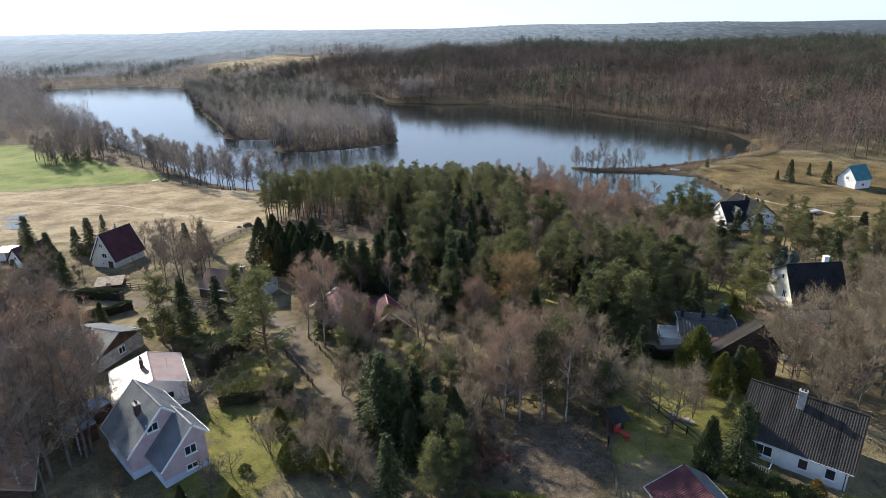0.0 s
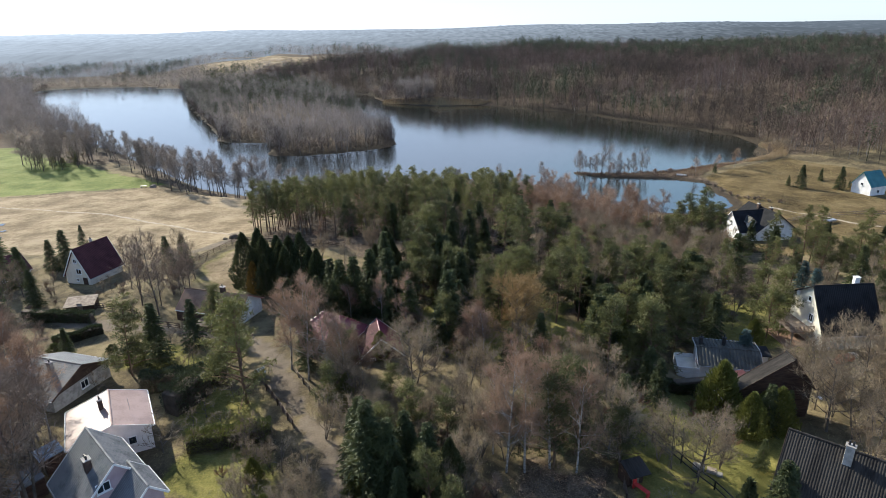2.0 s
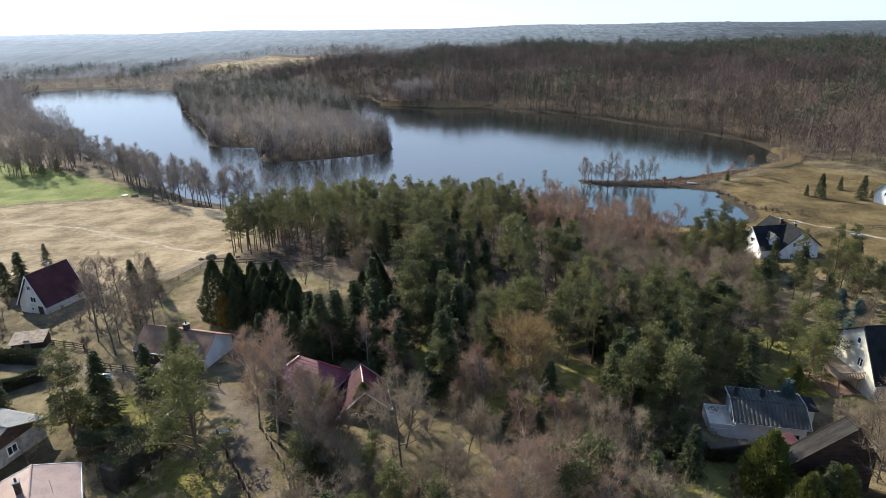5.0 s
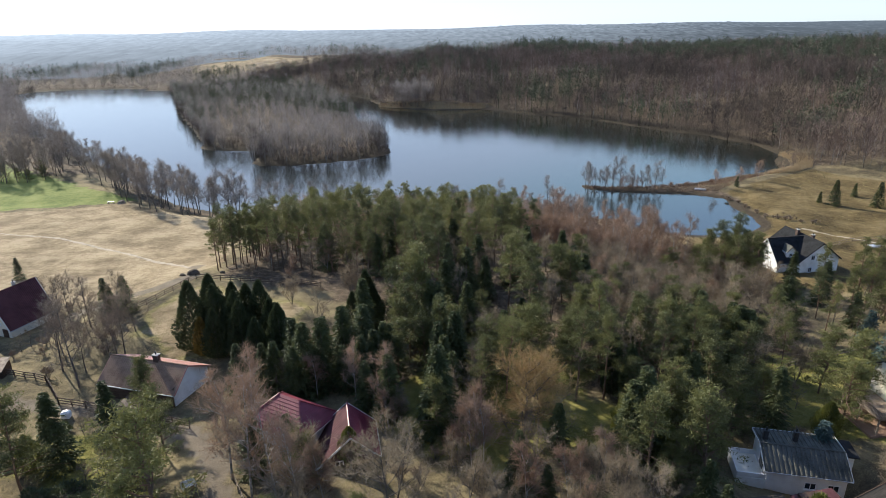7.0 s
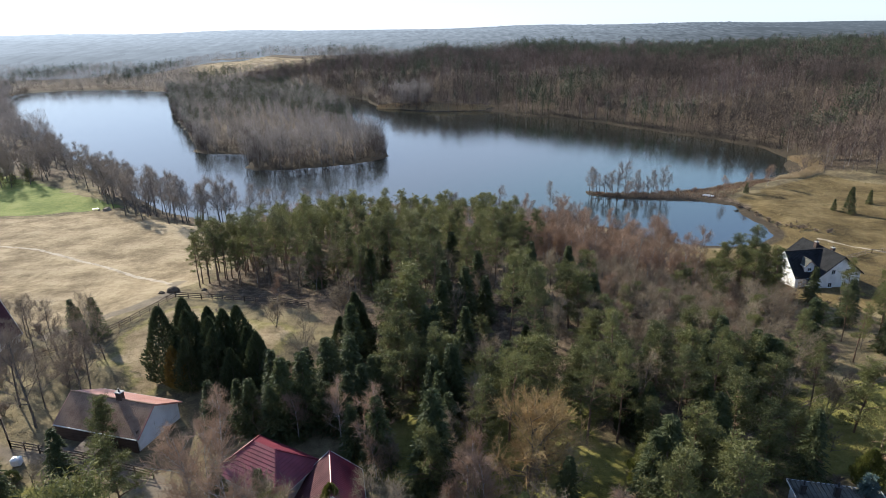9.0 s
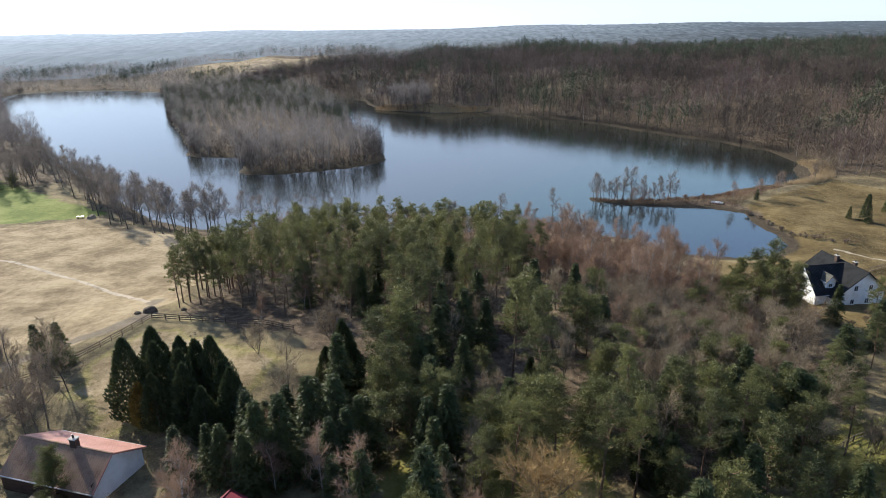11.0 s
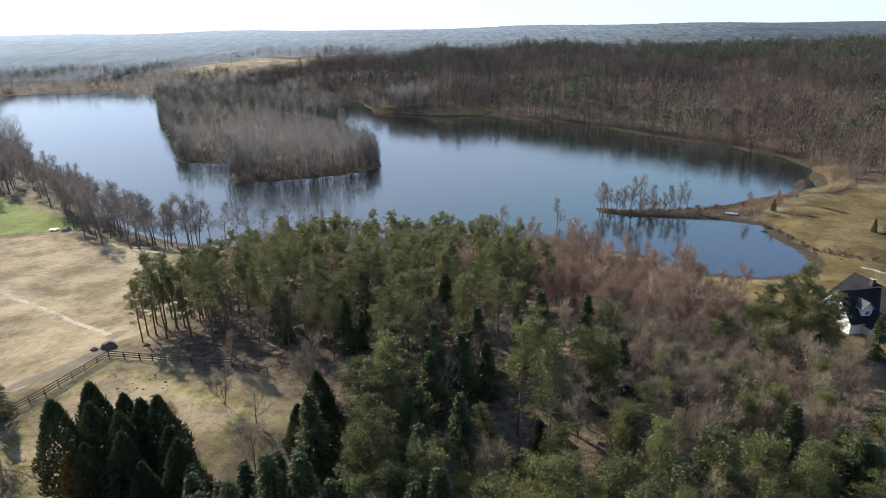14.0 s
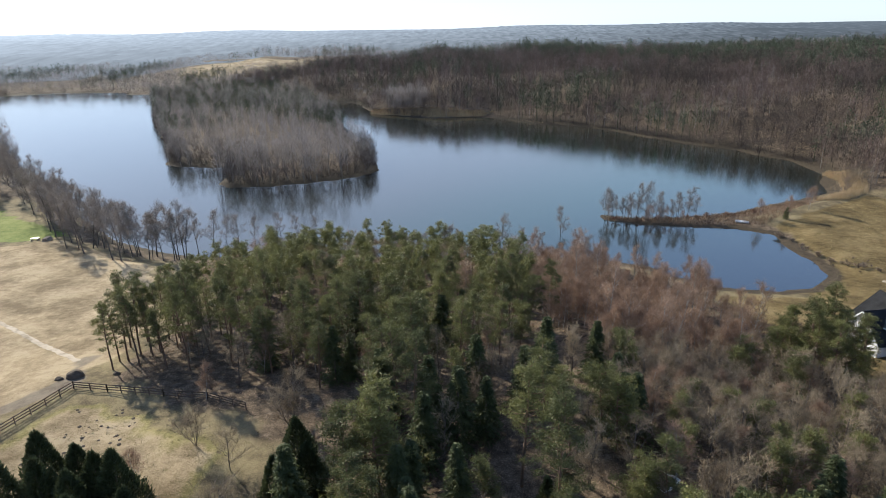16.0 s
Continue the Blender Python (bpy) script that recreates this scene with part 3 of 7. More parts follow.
def make_bare(seed, h=11.0, spread=3.2, limbs=13, subs=6, twigs=7, sprays=2, stems=1, rise=0.55, twig=1.0, start=0.28, thick=1.0, lite=False):
    """A leafless broadleaf tree: trunk, limbs and branches as tubes, twigs as slivers."""
    r = np.random.RandomState(seed)
    parts, base, way, length, width = [], [], [], [], []
    for s in range(stems):
        lean = r.normal(size=2) * (0.05 if stems == 1 else 0.22)
        trunk = bent((0, 0, -0.4), (lean[0], lean[1], 1), h * 0.9, 8, 0.045, r, 0.05)
        r0 = (0.0095 * h + 0.03) * thick / math.sqrt(stems)
        parts.append(tube(trunk, np.linspace(r0, 0.03, 9), 6))
        for i in range(max(3, limbs // stems)):
            f = start + (0.97 - start) * (i + r.rand() * 0.8) / max(3, limbs // stems)
            q = f * 8
            p = trunk[int(q)] + (trunk[min(int(q) + 1, 8)] - trunk[int(q)]) * (q - int(q))
            a = r.rand() * 6.28
            k = (f - start) / (1 - start)
            reach = spread * (1.05 - 0.6 * k) * r.uniform(0.75, 1.2)
            limb = bent(p, (math.cos(a), math.sin(a), rise + 0.6 * k), reach * 1.25, 4, 0.14, r, 0.10)
            lr = 0.05 * thick * (1.1 - 0.7 * k) * spread / 3.2 + 0.012
            parts.append(tube(limb, (lr, lr * 0.75, lr * 0.5, lr * 0.3, 0.008), 4))
            for j in range(subs):
                g = r.uniform(1.0, 4.0)
                c = limb[int(min(g, 3.99))] + (limb[int(min(g, 3.99)) + 1] - limb[int(min(g, 3.99))]) * (g - int(min(g, 3.99)))
                d = unit(limb[-1] - limb[0])
                sub = bent(c, unit(d + r.normal(size=3) * 0.75 + (0, 0, 0.25)), reach * r.uniform(0.3, 0.55), 2, 0.15, r, 0.12)
                if lite:
                    base.append(sub[0])
                    way.append(unit(sub[2] - sub[0]))
                    length.append(float(np.linalg.norm(sub[2] - sub[0])))
                    width.append(0.05)
                else:
                    parts.append(tube(sub, (0.02 * thick, 0.012, 0.006), 3))
                for w in range(twigs):
                    e = sub[0] + (sub[2] - sub[0]) * r.uniform(0.15, 1)
                    wd = unit(unit(sub[2] - sub[0]) + r.normal(size=3) * 0.6 + (0, 0, 0.2))
                    tl = r.uniform(0.5, 1.25) * twig
                    base.append(e)
                    way.append(wd)
                    length.append(tl)
                    width.append(0.03)
                    for q2 in range(sprays):
                        base.append(e + wd * tl * r.uniform(0.2, 0.8))
                        way.append(unit(wd + r.normal(size=3) * 0.55))
                        length.append(tl * r.uniform(0.35, 0.75))
                        width.append(0.02)
    tri = blades(np.array(base), np.array(way), np.array(length), np.array(width) * 1.15, r)
    return parts, tri


def make_shrub(seed, h=2.2, spread=1.3, m=900, upright=0.9):
    r = np.random.RandomState(seed)
    parts, base, way, ln, wd = [], [], [], [], []
    for i in range(16):
        a, t = r.rand() * 6.28, r.uniform(0.1, 1)
        tip = np.array((math.cos(a) * spread * t, math.sin(a) * spread * t, h * r.uniform(0.6, 1.0) * (1.1 - 0.4 * t)))
        stem = np.array([(0.1 * math.cos(a), 0.1 * math.sin(a), -0.15), tip * (0.5, 0.5, 0.6), tip])
        parts.append(tube(stem, (0.03, 0.02, 0.008), 3))
        for j in range(m // 16):
            p = stem[1] + (stem[2] - stem[1]) * r.rand()
            base.append(p)
            way.append(unit(unit(tip) * upright + r.normal(size=3) * 0.6))
            ln.append(r.uniform(0.25, 0.75) * h / 2.2)
            wd.append(0.03)
    return parts, blades(np.array(base), np.array(way), np.array(ln), np.array(wd), r)


def tree_meshes(kind, made, bark, leaf):
    parts, tri = made
    return tubes_mesh(kind + "_trunk", parts, bark), tri_mesh(kind + "_crown", tri, leaf)


VARIANTS = {}


def variants(kind, count, fn, bark, leaf, **kw):
    VARIANTS[kind] = [tree_meshes(kind, fn(1000 + 37 * i + len(kind), **kw), bark, leaf) for i in range(count)]


variants("pine", 7, make_pine, M_PINEBARK, M_PINE)
variants("low_pine", 4, make_pine, M_PINEBARK, M_PINE, h=9.0, spread=3.5, crown_from=0.18, tufts=150, per=48)
variants("spruce", 5, make_spruce, M_BARK, M_SPRUCE)
variants("blue_spruce", 2, make_spruce, M_BARK, M_BLUE, h=8.0, spread=2.6)
variants("thuja", 4, make_column, M_BARK, M_THUJA)
variants("tall_thuja", 3, make_column, M_BARK, M_THUJA, h=8.0, spread=1.85, m=5800)
variants("yew", 3, make_column, M_BARK, M_YEW, h=5.0, spread=1.6, m=3600)
variants("golden", 2, make_column, M_BARK, M_GOLD, h=5.0, spread=1.1, m=2600)
variants("birch", 6, make_bare, M_BIRCHBARK, M_TWIG_BIRCH, h=13.0, spread=2.9, limbs=18, subs=7, twigs=9, sprays=3, rise=0.8, twig=1.0, start=0.24, thick=0.8)
variants("alder", 5, make_bare, M_BARK, M_TWIG, h=12.0, spread=2.9, limbs=16, subs=6, twigs=8, sprays=3, rise=0.6)
variants("shore_alder", 6, make_bare, M_BARK, M_TWIG_GREY, h=15.0, spread=2.9, limbs=17, subs=7, twigs=8, sprays=3, rise=0.65, start=0.26, twig=1.1, thick=0.9, lite=True)
variants("oak", 5, make_bare, M_BARK, M_TWIG_NEAR, h=9.0, spread=3.5, limbs=14, subs=7, twigs=8, sprays=3, rise=0.35, start=0.2)
variants("fruit_tree", 4, make_bare, M_BARK, M_TWIG_NEAR, h=4.5, spread=2.2, limbs=9, subs=5, twigs=5, sprays=2, rise=0.3, twig=0.6, start=0.2)
variants("scrub_oak", 4, make_bare, M_BARK, M_TWIG_NEAR, h=9.0, spread=3.3, limbs=14, subs=6, twigs=8, sprays=2, rise=0.5, start=0.2, lite=True)
variants("multi_stem", 4, make_bare, M_BARK, M_TWIG_NEAR, h=8.0, spread=2.2, limbs=20, subs=6, twigs=8, sprays=3, stems=4, rise=0.9, start=0.15)
variants("young_birch", 4, make_bare, M_BIRCHBARK, M_TWIG_BIRCH, h=8.0, spread=2.0, limbs=14, subs=6, twigs=8, sprays=3, rise=0.8, start=0.2, thick=0.7, lite=True)
variants("willow", 2, make_bare, M_BARK, M_TWIG_WILLOW, h=8.0, spread=3.6, limbs=17, subs=9, twigs=12, sprays=3, rise=0.5, start=0.15)
variants("shrub", 4, make_shrub, M_BARK, M_TWIG)
variants("red_shrub", 2, make_shrub, M_BARK, M_TWIG_RED)
variants("evergreen_shrub", 2, make_column, M_BARK, M_SPRUCE, h=1.8, spread=1.2, m=900, point=0.6)

TALL = {"pine": 15, "low_pine": 9, "spruce": 11, "blue_spruce": 8, "thuja": 5, "tall_thuja": 8, "yew": 5, "golden": 5, "birch": 13, "alder": 12, "shore_alder": 15, "scrub_oak": 9, "oak": 9, "fruit_tree": 4.5,
        "multi_stem": 8, "young_birch": 8, "willow": 8, "shrub": 2.2, "red_shrub": 2.2, "evergreen_shrub": 1.8}
KINDS = {
    "pine": ("pine_tree", "tall Scots pine with a bare trunk and green crown", "pine tree"),
    "low_pine": ("pine_tree", "broad young pine with green needles low down", "pine tree"),
    "spruce": ("spruce_tree", "dark green spruce with branches to the ground", "spruce tree"),
    "blue_spruce": ("spruce_tree", "blue-grey spruce with dense drooping branches", "spruce tree"),
    "thuja": ("thuja", "slim dark green columnar thuja", "thuja"),
    "tall_thuja": ("thuja", "tall dense dark green thuja", "thuja"),
    "yew": ("conifer", "rounded yellow-green garden conifer", "conifer"),
    "golden": ("conifer", "golden-brown pointed garden conifer", "conifer"),
    "birch": ("birch_tree", "leafless birch with white trunk and reddish twigs", "birch tree"),
    "alder": ("alder_tree", "leafless lakeside alder with brown twigs", "alder tree"),
    "shore_alder": ("alder_tree", "tall leafless alder standing at the water's edge", "alder tree"),
    "scrub_oak": ("broadleaf_tree", "leafless scrubby broadleaf tree with brown twigs", "tree"),
    "oak": ("broadleaf_tree", "leafless spreading broadleaf tree with grey twigs", "tree"),
    "fruit_tree": ("fruit_tree", "small leafless fruit tree with crooked branches", "fruit tree"),
    "multi_stem": ("broadleaf_tree", "leafless many-stemmed tree with grey twigs", "tree"),
    "young_birch": ("birch_tree", "slender young leafless birch with reddish twigs", "birch tree"),
    "willow": ("willow_tree", "leafless willow with golden-yellow twigs", "willow tree"),
    "shrub": ("shrub", "bare brown twiggy garden shrub", "shrub"),
    "red_shrub": ("shrub", "bare reddish-brown garden shrub", "shrub"),
    "evergreen_shrub": ("shrub", "low dark evergreen garden shrub", "shrub"),
}
rt = random.Random(7)
PLANTED = []


def plant(kind, x, y, h=None, wide=1.0, group=""):
    """One tree with its trunk and crown, standing on the ground."""
    name, label, cat = KINDS[kind]
    trunk_me, crown_me = rt.choice(VARIANTS[kind])
    h = h or TALL[kind] * rt.uniform(0.82, 1.12)
    s = h / TALL[kind]
    root = tagged(new(name), label, cat, group)
    root.matrix_basis = Matrix.LocRotScale((x, y, ground_z(x, y)), Euler((0, 0, rt.uniform(0, 6.28))), (s * wide, s * wide, s))
    for part_name, me in (("trunk", trunk_me), ("crown", crown_me)):
        ob = new(part_name, me)
        ob.parent = root
    PLANTED.append((x, y, 1.0 + 0.12 * h))
    return root

# ---- single trees: x, y, height ----
for spot in ((-49.4, 56.4, 17.5), (-45.5, 53.4, 17.5), (-42.4, 51.8, 17.5), (-41.4, 53.5, 17.5), (-41.1, 55.9, 17.5), (-57.4, 66.0, 17.1), (-49.9, 61.0, 17.5), (-58.0, 69.7, 16.4), (-51.9, 68.5, 15.5), (-50.1, 102.1, 13.4), (-55.4, 106.8, 11.7), (-61.1, 114.2, 8.9), (-48.6, 107.7, 9.0), (-77.5, 135.0, 6.2),):
    plant("alder", *spot)
for spot in ((-44.5, 82.2, 11.1), (-26.3, 75.8, 15.4), (-38.6, 97.5, 7.1), (-6.3, 110.5, 10.0), (-2.7, 106.3, 9.0), (0.5, 107.0, 10.0), (5.4, 102.9, 9.0), (10.3, 104.3, 11.0), (13.5, 105.6, 10.0), (17.5, 105.2, 10.0), (21.0, 103.5, 11.0), (27.3, 107.7, 11.0), (32.3, 109.1, 11.0), (37.2, 109.1, 10.0), (43.5, 114.5, 10.0), (42.5, 108.0, 10.0), (7.9, 104.0, 9.0), (-4.6, 119.1, 12.0), (-8.1, 118.0, 12.0), (-5.5, 121.7, 13.0), (13.9, 133.0, 11.0), (20.1, 128.6, 11.0), (20.9, 116.4, 9.0), (21.5, 128.1, 10.0), (11.2, 63.7, 12.3), (13.9, 65.5, 11.1), (13.2, 68.0, 10.5), (79.6, 132.6, 10.0), (85.7, 128.3, 10.0), (86.2, 123.2, 9.0),):
    plant("low_pine", *spot)
for spot in ((53.2, 100.7, 11.0), (27.3, 86.8, 11.0), (26.1, 92.1, 10.0), (33.5, 98.8, 11.0), (35.7, 95.9, 10.0), (52.0, 105.1, 10.0), (50.6, 97.5, 9.0), (81.3, 129.7, 9.0), (28.9, 91.9, 8.0), (-31.5, 87.8, 9.0), (-38.5, 98.4, 6.0), (-31.4, 83.7, 8.0), (-7.2, 63.3, 7.6), (-1.8, 55.9, 8.1), (22.0, 84.5, 11.3), (27.6, 83.9, 11.7), (60.3, 164.9, 10.0), (65.6, 165.9, 10.0), (67.6, 162.4, 9.0), (54.4, 158.4, 9.0), (68.3, 158.8, 8.0), (45.3, 151.8, 8.0), (36.3, 122.3, 9.0), (42.5, 126.7, 9.0),):
    plant("low_pine", *spot)
for spot in ((-86.2, 119.8, 9.0), (-87.2, 130.6, 7.2), (-91.6, 149.1, 5.1), (-60.5, 129.3, 4.7), (-8.1, 59.2, 11.5), (-10.2, 62.8, 7.8), (-2.2, 59.5, 8.7), (-4.6, 61.6, 8.5), (-6.5, 49.8, 8.0), (-0.4, 91.5, 12.5), (37.3, 70.7, 7.0), (41.0, 73.0, 5.1), (33.6, 63.9, 3.9), (-59.8, 127.0, 7.0), (-56.0, 126.5, 7.3), (-24.3, 102.1, 7.0), (-22.0, 107.5, 8.0), (-19.2, 106.4, 7.0), (-13.9, 105.4, 11.0), (-11.0, 105.2, 11.5), (-16.2, 102.1, 11.0), (-18.3, 100.7, 11.0), (-8.3, 104.5, 9.0), (-25.2, 108.8, 6.0), (-17.3, 108.2, 8.0), (30.3, 54.3, 8.8), (33.0, 57.4, 5.7), (126.1, 226.8, 8.9), (138.5, 236.2, 4.9), (138.3, 223.6, 8.8),):
    plant("spruce", *spot)
for spot in ((123.1, 229.6, 3.9), (142.8, 225.5, 3.0), (-12.6, 115.6, 11.0), (-14.0, 108.2, 9.0), (-9.3, 102.2, 9.0), (-0.0, 100.6, 9.0), (1.1, 96.1, 9.0), (-22.4, 101.0, 8.0), (-20.6, 104.6, 9.5), (-7.4, 105.0, 8.5), (12.8, 88.2, 7.0), (8.0, 83.1, 7.0), (20.8, 88.3, 10.0), (22.3, 88.9, 12.0), (10.6, 80.4, 5.0), (14.6, 78.9, 5.0), (-1.8, 91.0, 6.5), (-9.2, 61.6, 10.1), (-6.1, 58.5, 9.9), (-4.1, 61.0, 7.4), (-7.2, 54.2, 4.9), (-2.2, 61.0, 5.6), (-4.7, 55.2, 7.0), (48.1, 155.5, 4.1), (104.7, 250.6, 4.1),):
    plant("spruce", *spot)
for spot in ((-22.7, 84.0, 14.8), (-19.5, 81.0, 14.7), (-16.1, 79.0, 13.4), (-13.5, 78.3, 11.6), (-23.2, 92.2, 12.1), (5.9, 62.1, 15.0), (7.9, 62.3, 14.0), (10.7, 63.1, 14.4), (13.4, 62.4, 13.2), (4.7, 65.4, 11.1),):
    plant("birch", *spot)
for spot in ((-28.2, 114.8, 11.0), (-30.5, 115.5, 10.0), (-33.3, 117.2, 9.5), (-36.8, 117.3, 11.0), (-38.2, 113.1, 11.5), (-35.0, 114.0, 10.5), (-31.5, 113.0, 10.0), (-34.0, 110.5, 8.0), (-30.0, 110.5, 9.5), (-26.0, 112.0, 9.0), (-24.0, 109.5, 9.5), (-27.0, 108.0, 8.0), (-14.8, 118.5, 7.5), (-13.0, 121.0, 10.0), (-11.7, 119.6, 8.0), (-0.0, 59.0, 6.9), (-5.1, 57.5, 6.8), (-0.6, 54.3, 6.2),):
    plant("tall_thuja", *spot)
for spot in ((-36.3, 111.2, 6.3),):
    plant("golden", *spot)
for spot in ((-4.8, 77.1, 10.3), (17.3, 64.9, 9.8), (23.6, 62.9, 7.7), (26.6, 62.7, 8.0), (-9.1, 83.7, 5.8), (45.4, 76.3, 9.9), (45.0, 71.2, 10.5), (52.1, 76.4, 11.8), (54.8, 74.4, 12.3), (59.8, 77.4, 12.6), (54.1, 83.5, 10.0), (64.7, 86.9, 12.0), (55.9, 69.7, 13.8), (47.1, 77.2, 7.4), (50.9, 71.1, 9.6), (50.9, 66.5, 10.6), (47.0, 69.5, 8.7), (46.5, 81.5, 5.5),):
    plant("oak", *spot)
for spot in ((9.5, 92.1, 10.9), (11.5, 93.3, 9.2),):
    plant("willow", *spot)
for spot in ((4.6, 86.6, 9.3), (3.2, 85.7, 8.7), (-11.7, 79.9, 7.4), (115.9, 258.7, 8.6), (97.8, 252.5, 6.3), (105.5, 252.2, 7.1),):
    plant("young_birch", *spot)
for spot in ((3.3, 64.8, 8.4), (1.9, 66.3, 7.0), (6.0, 64.1, 10.2), (18.8, 65.5, 8.7), (-19.5, 62.7, 3.9), (-14.6, 68.0, 6.6), (28.9, 63.3, 6.1), (22.6, 64.2, 6.2), (15.3, 69.2, 7.5), (-16.1, 54.3, 6.1), (-14.0, 56.8, 6.0), (-21.2, 61.9, 4.1),):
    plant("multi_stem", *spot)
for spot in ((32.9, 74.5, 6.9), (35.5, 77.5, 5.0), (23.3, 90.5, 9.2), (21.8, 92.2, 6.1), (-10.3, 87.1, 4.5), (-1.6, 92.1, 5.0), (47.4, 95.4, 5.0), (-45.7, 85.8, 4.5), (42.3, 89.6, 4.0), (33.0, 73.9, 8.1), (34.8, 69.7, 6.1), (38.7, 70.9, 6.3), (38.3, 73.7, 4.3), (-17.1, 53.8, 4.8), (-14.6, 54.0, 3.5), (-12.0, 53.8, 3.5), (-12.8, 74.0, 5.5), (-9.8, 58.5, 3.3),):
    plant("yew", *spot)
for spot in ((26.5, 53.1, 7.5), (22.0, 100.9, 8.6), (23.6, 98.9, 8.5), (11.6, 115.4, 7.3),):
    plant("thuja", *spot)
for spot in ((43.8, 90.6, 6.9), (67.0, 113.7, 7.7), (69.9, 122.6, 6.3),):
    plant("blue_spruce", *spot)
for spot in ((58.6, 160.5, 12.3), (63.1, 158.0, 13.7), (67.3, 155.1, 12.4), (59.7, 154.7, 12.8), (67.1, 161.5, 12.0), (17.0, 98.9, 13.0), (20.6, 99.3, 12.0), (8.1, 99.7, 12.0), (4.5, 95.5, 11.0), (-5.3, 110.3, 13.0), (-0.5, 106.4, 11.0), (28.3, 101.7, 12.0), (37.5, 109.5, 11.0), (59.7, 126.4, 10.0), (64.9, 125.7, 10.0), (67.7, 122.6, 9.0), (49.1, 110.0, 10.0), (-48.1, 147.8, 10.7), (-48.9, 151.1, 10.6), (-47.5, 151.1, 12.4), (-46.9, 153.6, 12.9), (-45.5, 154.1, 11.8), (-44.3, 154.8, 11.6), (-50.2, 156.7, 13.0), (-48.6, 159.2, 12.4), (-45.6, 160.5, 11.1), (-43.0, 159.2, 12.0), (-41.8, 160.6, 12.1),):
    plant("pine", *spot)
for spot in ((-30.4, 72.7, 3.5), (-30.8, 69.7, 3.3), (-18.0, 62.1, 4.3), (-15.1, 59.6, 5.4), (25.1, 64.2, 5.5), (28.7, 65.7, 5.6), (-21.3, 65.3, 2.4), (-32.6, 65.7, 4.8), (-28.6, 77.3, 3.6), (-41.6, 92.6, 4.1), (-46.2, 76.9, 3.5), (25.7, 61.0, 5.3),):
    plant("fruit_tree", *spot)
for spot in ((-84.5, 212.5, 17.5), (-81.6, 211.2, 17.5), (-97.1, 230.0, 17.5), (-85.2, 222.7, 17.1), (-79.4, 220.3, 14.7), (-75.4, 220.0, 14.2), (-72.8, 220.8, 15.5), (-70.5, 222.5, 15.7), (-71.0, 231.7, 13.6), (-69.0, 237.2, 14.2), (-66.1, 239.5, 11.3), (-61.8, 239.4, 12.2), (-58.3, 241.8, 9.8), (-104.2, 224.5, 17.5), (-101.2, 225.1, 17.5), (-99.3, 228.3, 17.5), (-119.8, 241.7, 17.5), (-137.2, 260.0, 17.5), (-158.8, 284.1, 17.5), (-177.6, 304.4, 17.5), (-141.1, 269.9, 17.5), (-115.2, 237.0, 17.5), (-107.8, 232.6, 17.5), (-95.8, 218.9, 17.5), (-50.3, 244.2, 10.7), (-45.0, 244.1, 9.9), (-39.8, 244.0, 9.0), (0.1, 210.6, 12.0), (-9.0, 211.6, 10.0), (16.6, 228.4, 13.0),):
    plant("shore_alder", *spot)
for spot in ((11.8, 211.2, 10.0), (20.0, 210.1, 11.0), (8.6, 217.1, 10.0), (34.4, 242.5, 12.0), (-20.5, 213.0, 9.0), (-13.4, 213.3, 9.0), (4.3, 223.5, 9.0), (-4.6, 220.5, 9.0), (51.2, 258.8, 10.3), (53.5, 256.8, 10.7), (56.1, 256.4, 8.0), (60.5, 256.1, 12.5), (64.0, 256.1, 13.4), (66.7, 256.1, 9.8), (73.8, 256.0, 9.7), (76.4, 255.7, 11.5), (78.9, 255.2, 7.9), (51.4, 255.7, 9.8), (58.1, 256.2, 9.8), (67.9, 254.3, 8.2),):
    plant("shore_alder", *spot)

# ================= near woods and gardens =================
def free(x, y, gap=1.0):
    return all((x - a) ** 2 + (y - b) ** 2 > (gap * 0.5 * (c + 1.0)) ** 2 for a, b, c in PLANTED)


def inside(x, y, poly):
    return float(poly_sd(np.array([x]), np.array([y]), poly)[0]) < 0


HOUSE_SPOTS = [(-33, 56, 7.5), (-39, 67.5, 7.5), (-51, 79, 7), (-74, 125, 6), (-94, 125, 6), (-39, 101.5, 7.5), (-18, 92.6, 6), (-11.5, 90, 5.5), (40, 88.5, 7), (34, 89, 3.5),
               (40, 78, 6.5), (61, 97, 8), (39, 58, 8), (24, 48, 6), (84, 170, 9), (145, 219, 6), (-50, 54, 6.5), (18.8, 61.4, 2.5), (-43.5, 61, 3)]


def open_ground(x, y):
    """Clear of houses, lane and track."""
    if any((x - a) ** 2 + (y - b) ** 2 < c * c for a, b, c in HOUSE_SPOTS):
        return False
    p, q = np.array([x]), np.array([y])
    return line_d(p, q, ROAD)[0] > 3.0 and line_d(p, q, TRACK)[0] > 2.5 and line_d(p, q, FENCE_ROAD)[0] > 3.0


def scatter(poly, count, kinds, gap=1.0, h=(0.8, 1.15), group="", wide=1.0):
    xs, ys = [p[0] for p in poly], [p[1] for p in poly]
    made = tries = 0
    while made < count and tries < count * 30:
        tries += 1
        x, y = rt.uniform(min(xs), max(xs)), rt.uniform(min(ys), max(ys))
        if not inside(x, y, poly) or not free(x, y, gap) or not open_ground(x, y):
            continue
        kind = rt.choice(kinds)
        lower = 1.0 - 0.3 * min(1.0, max(0.0, (y - 155) / 55))   # trees stand lower towards the shore
        plant(kind, x, y, TALL[kind] * rt.uniform(*h) * lower, wide, group)
        made += 1


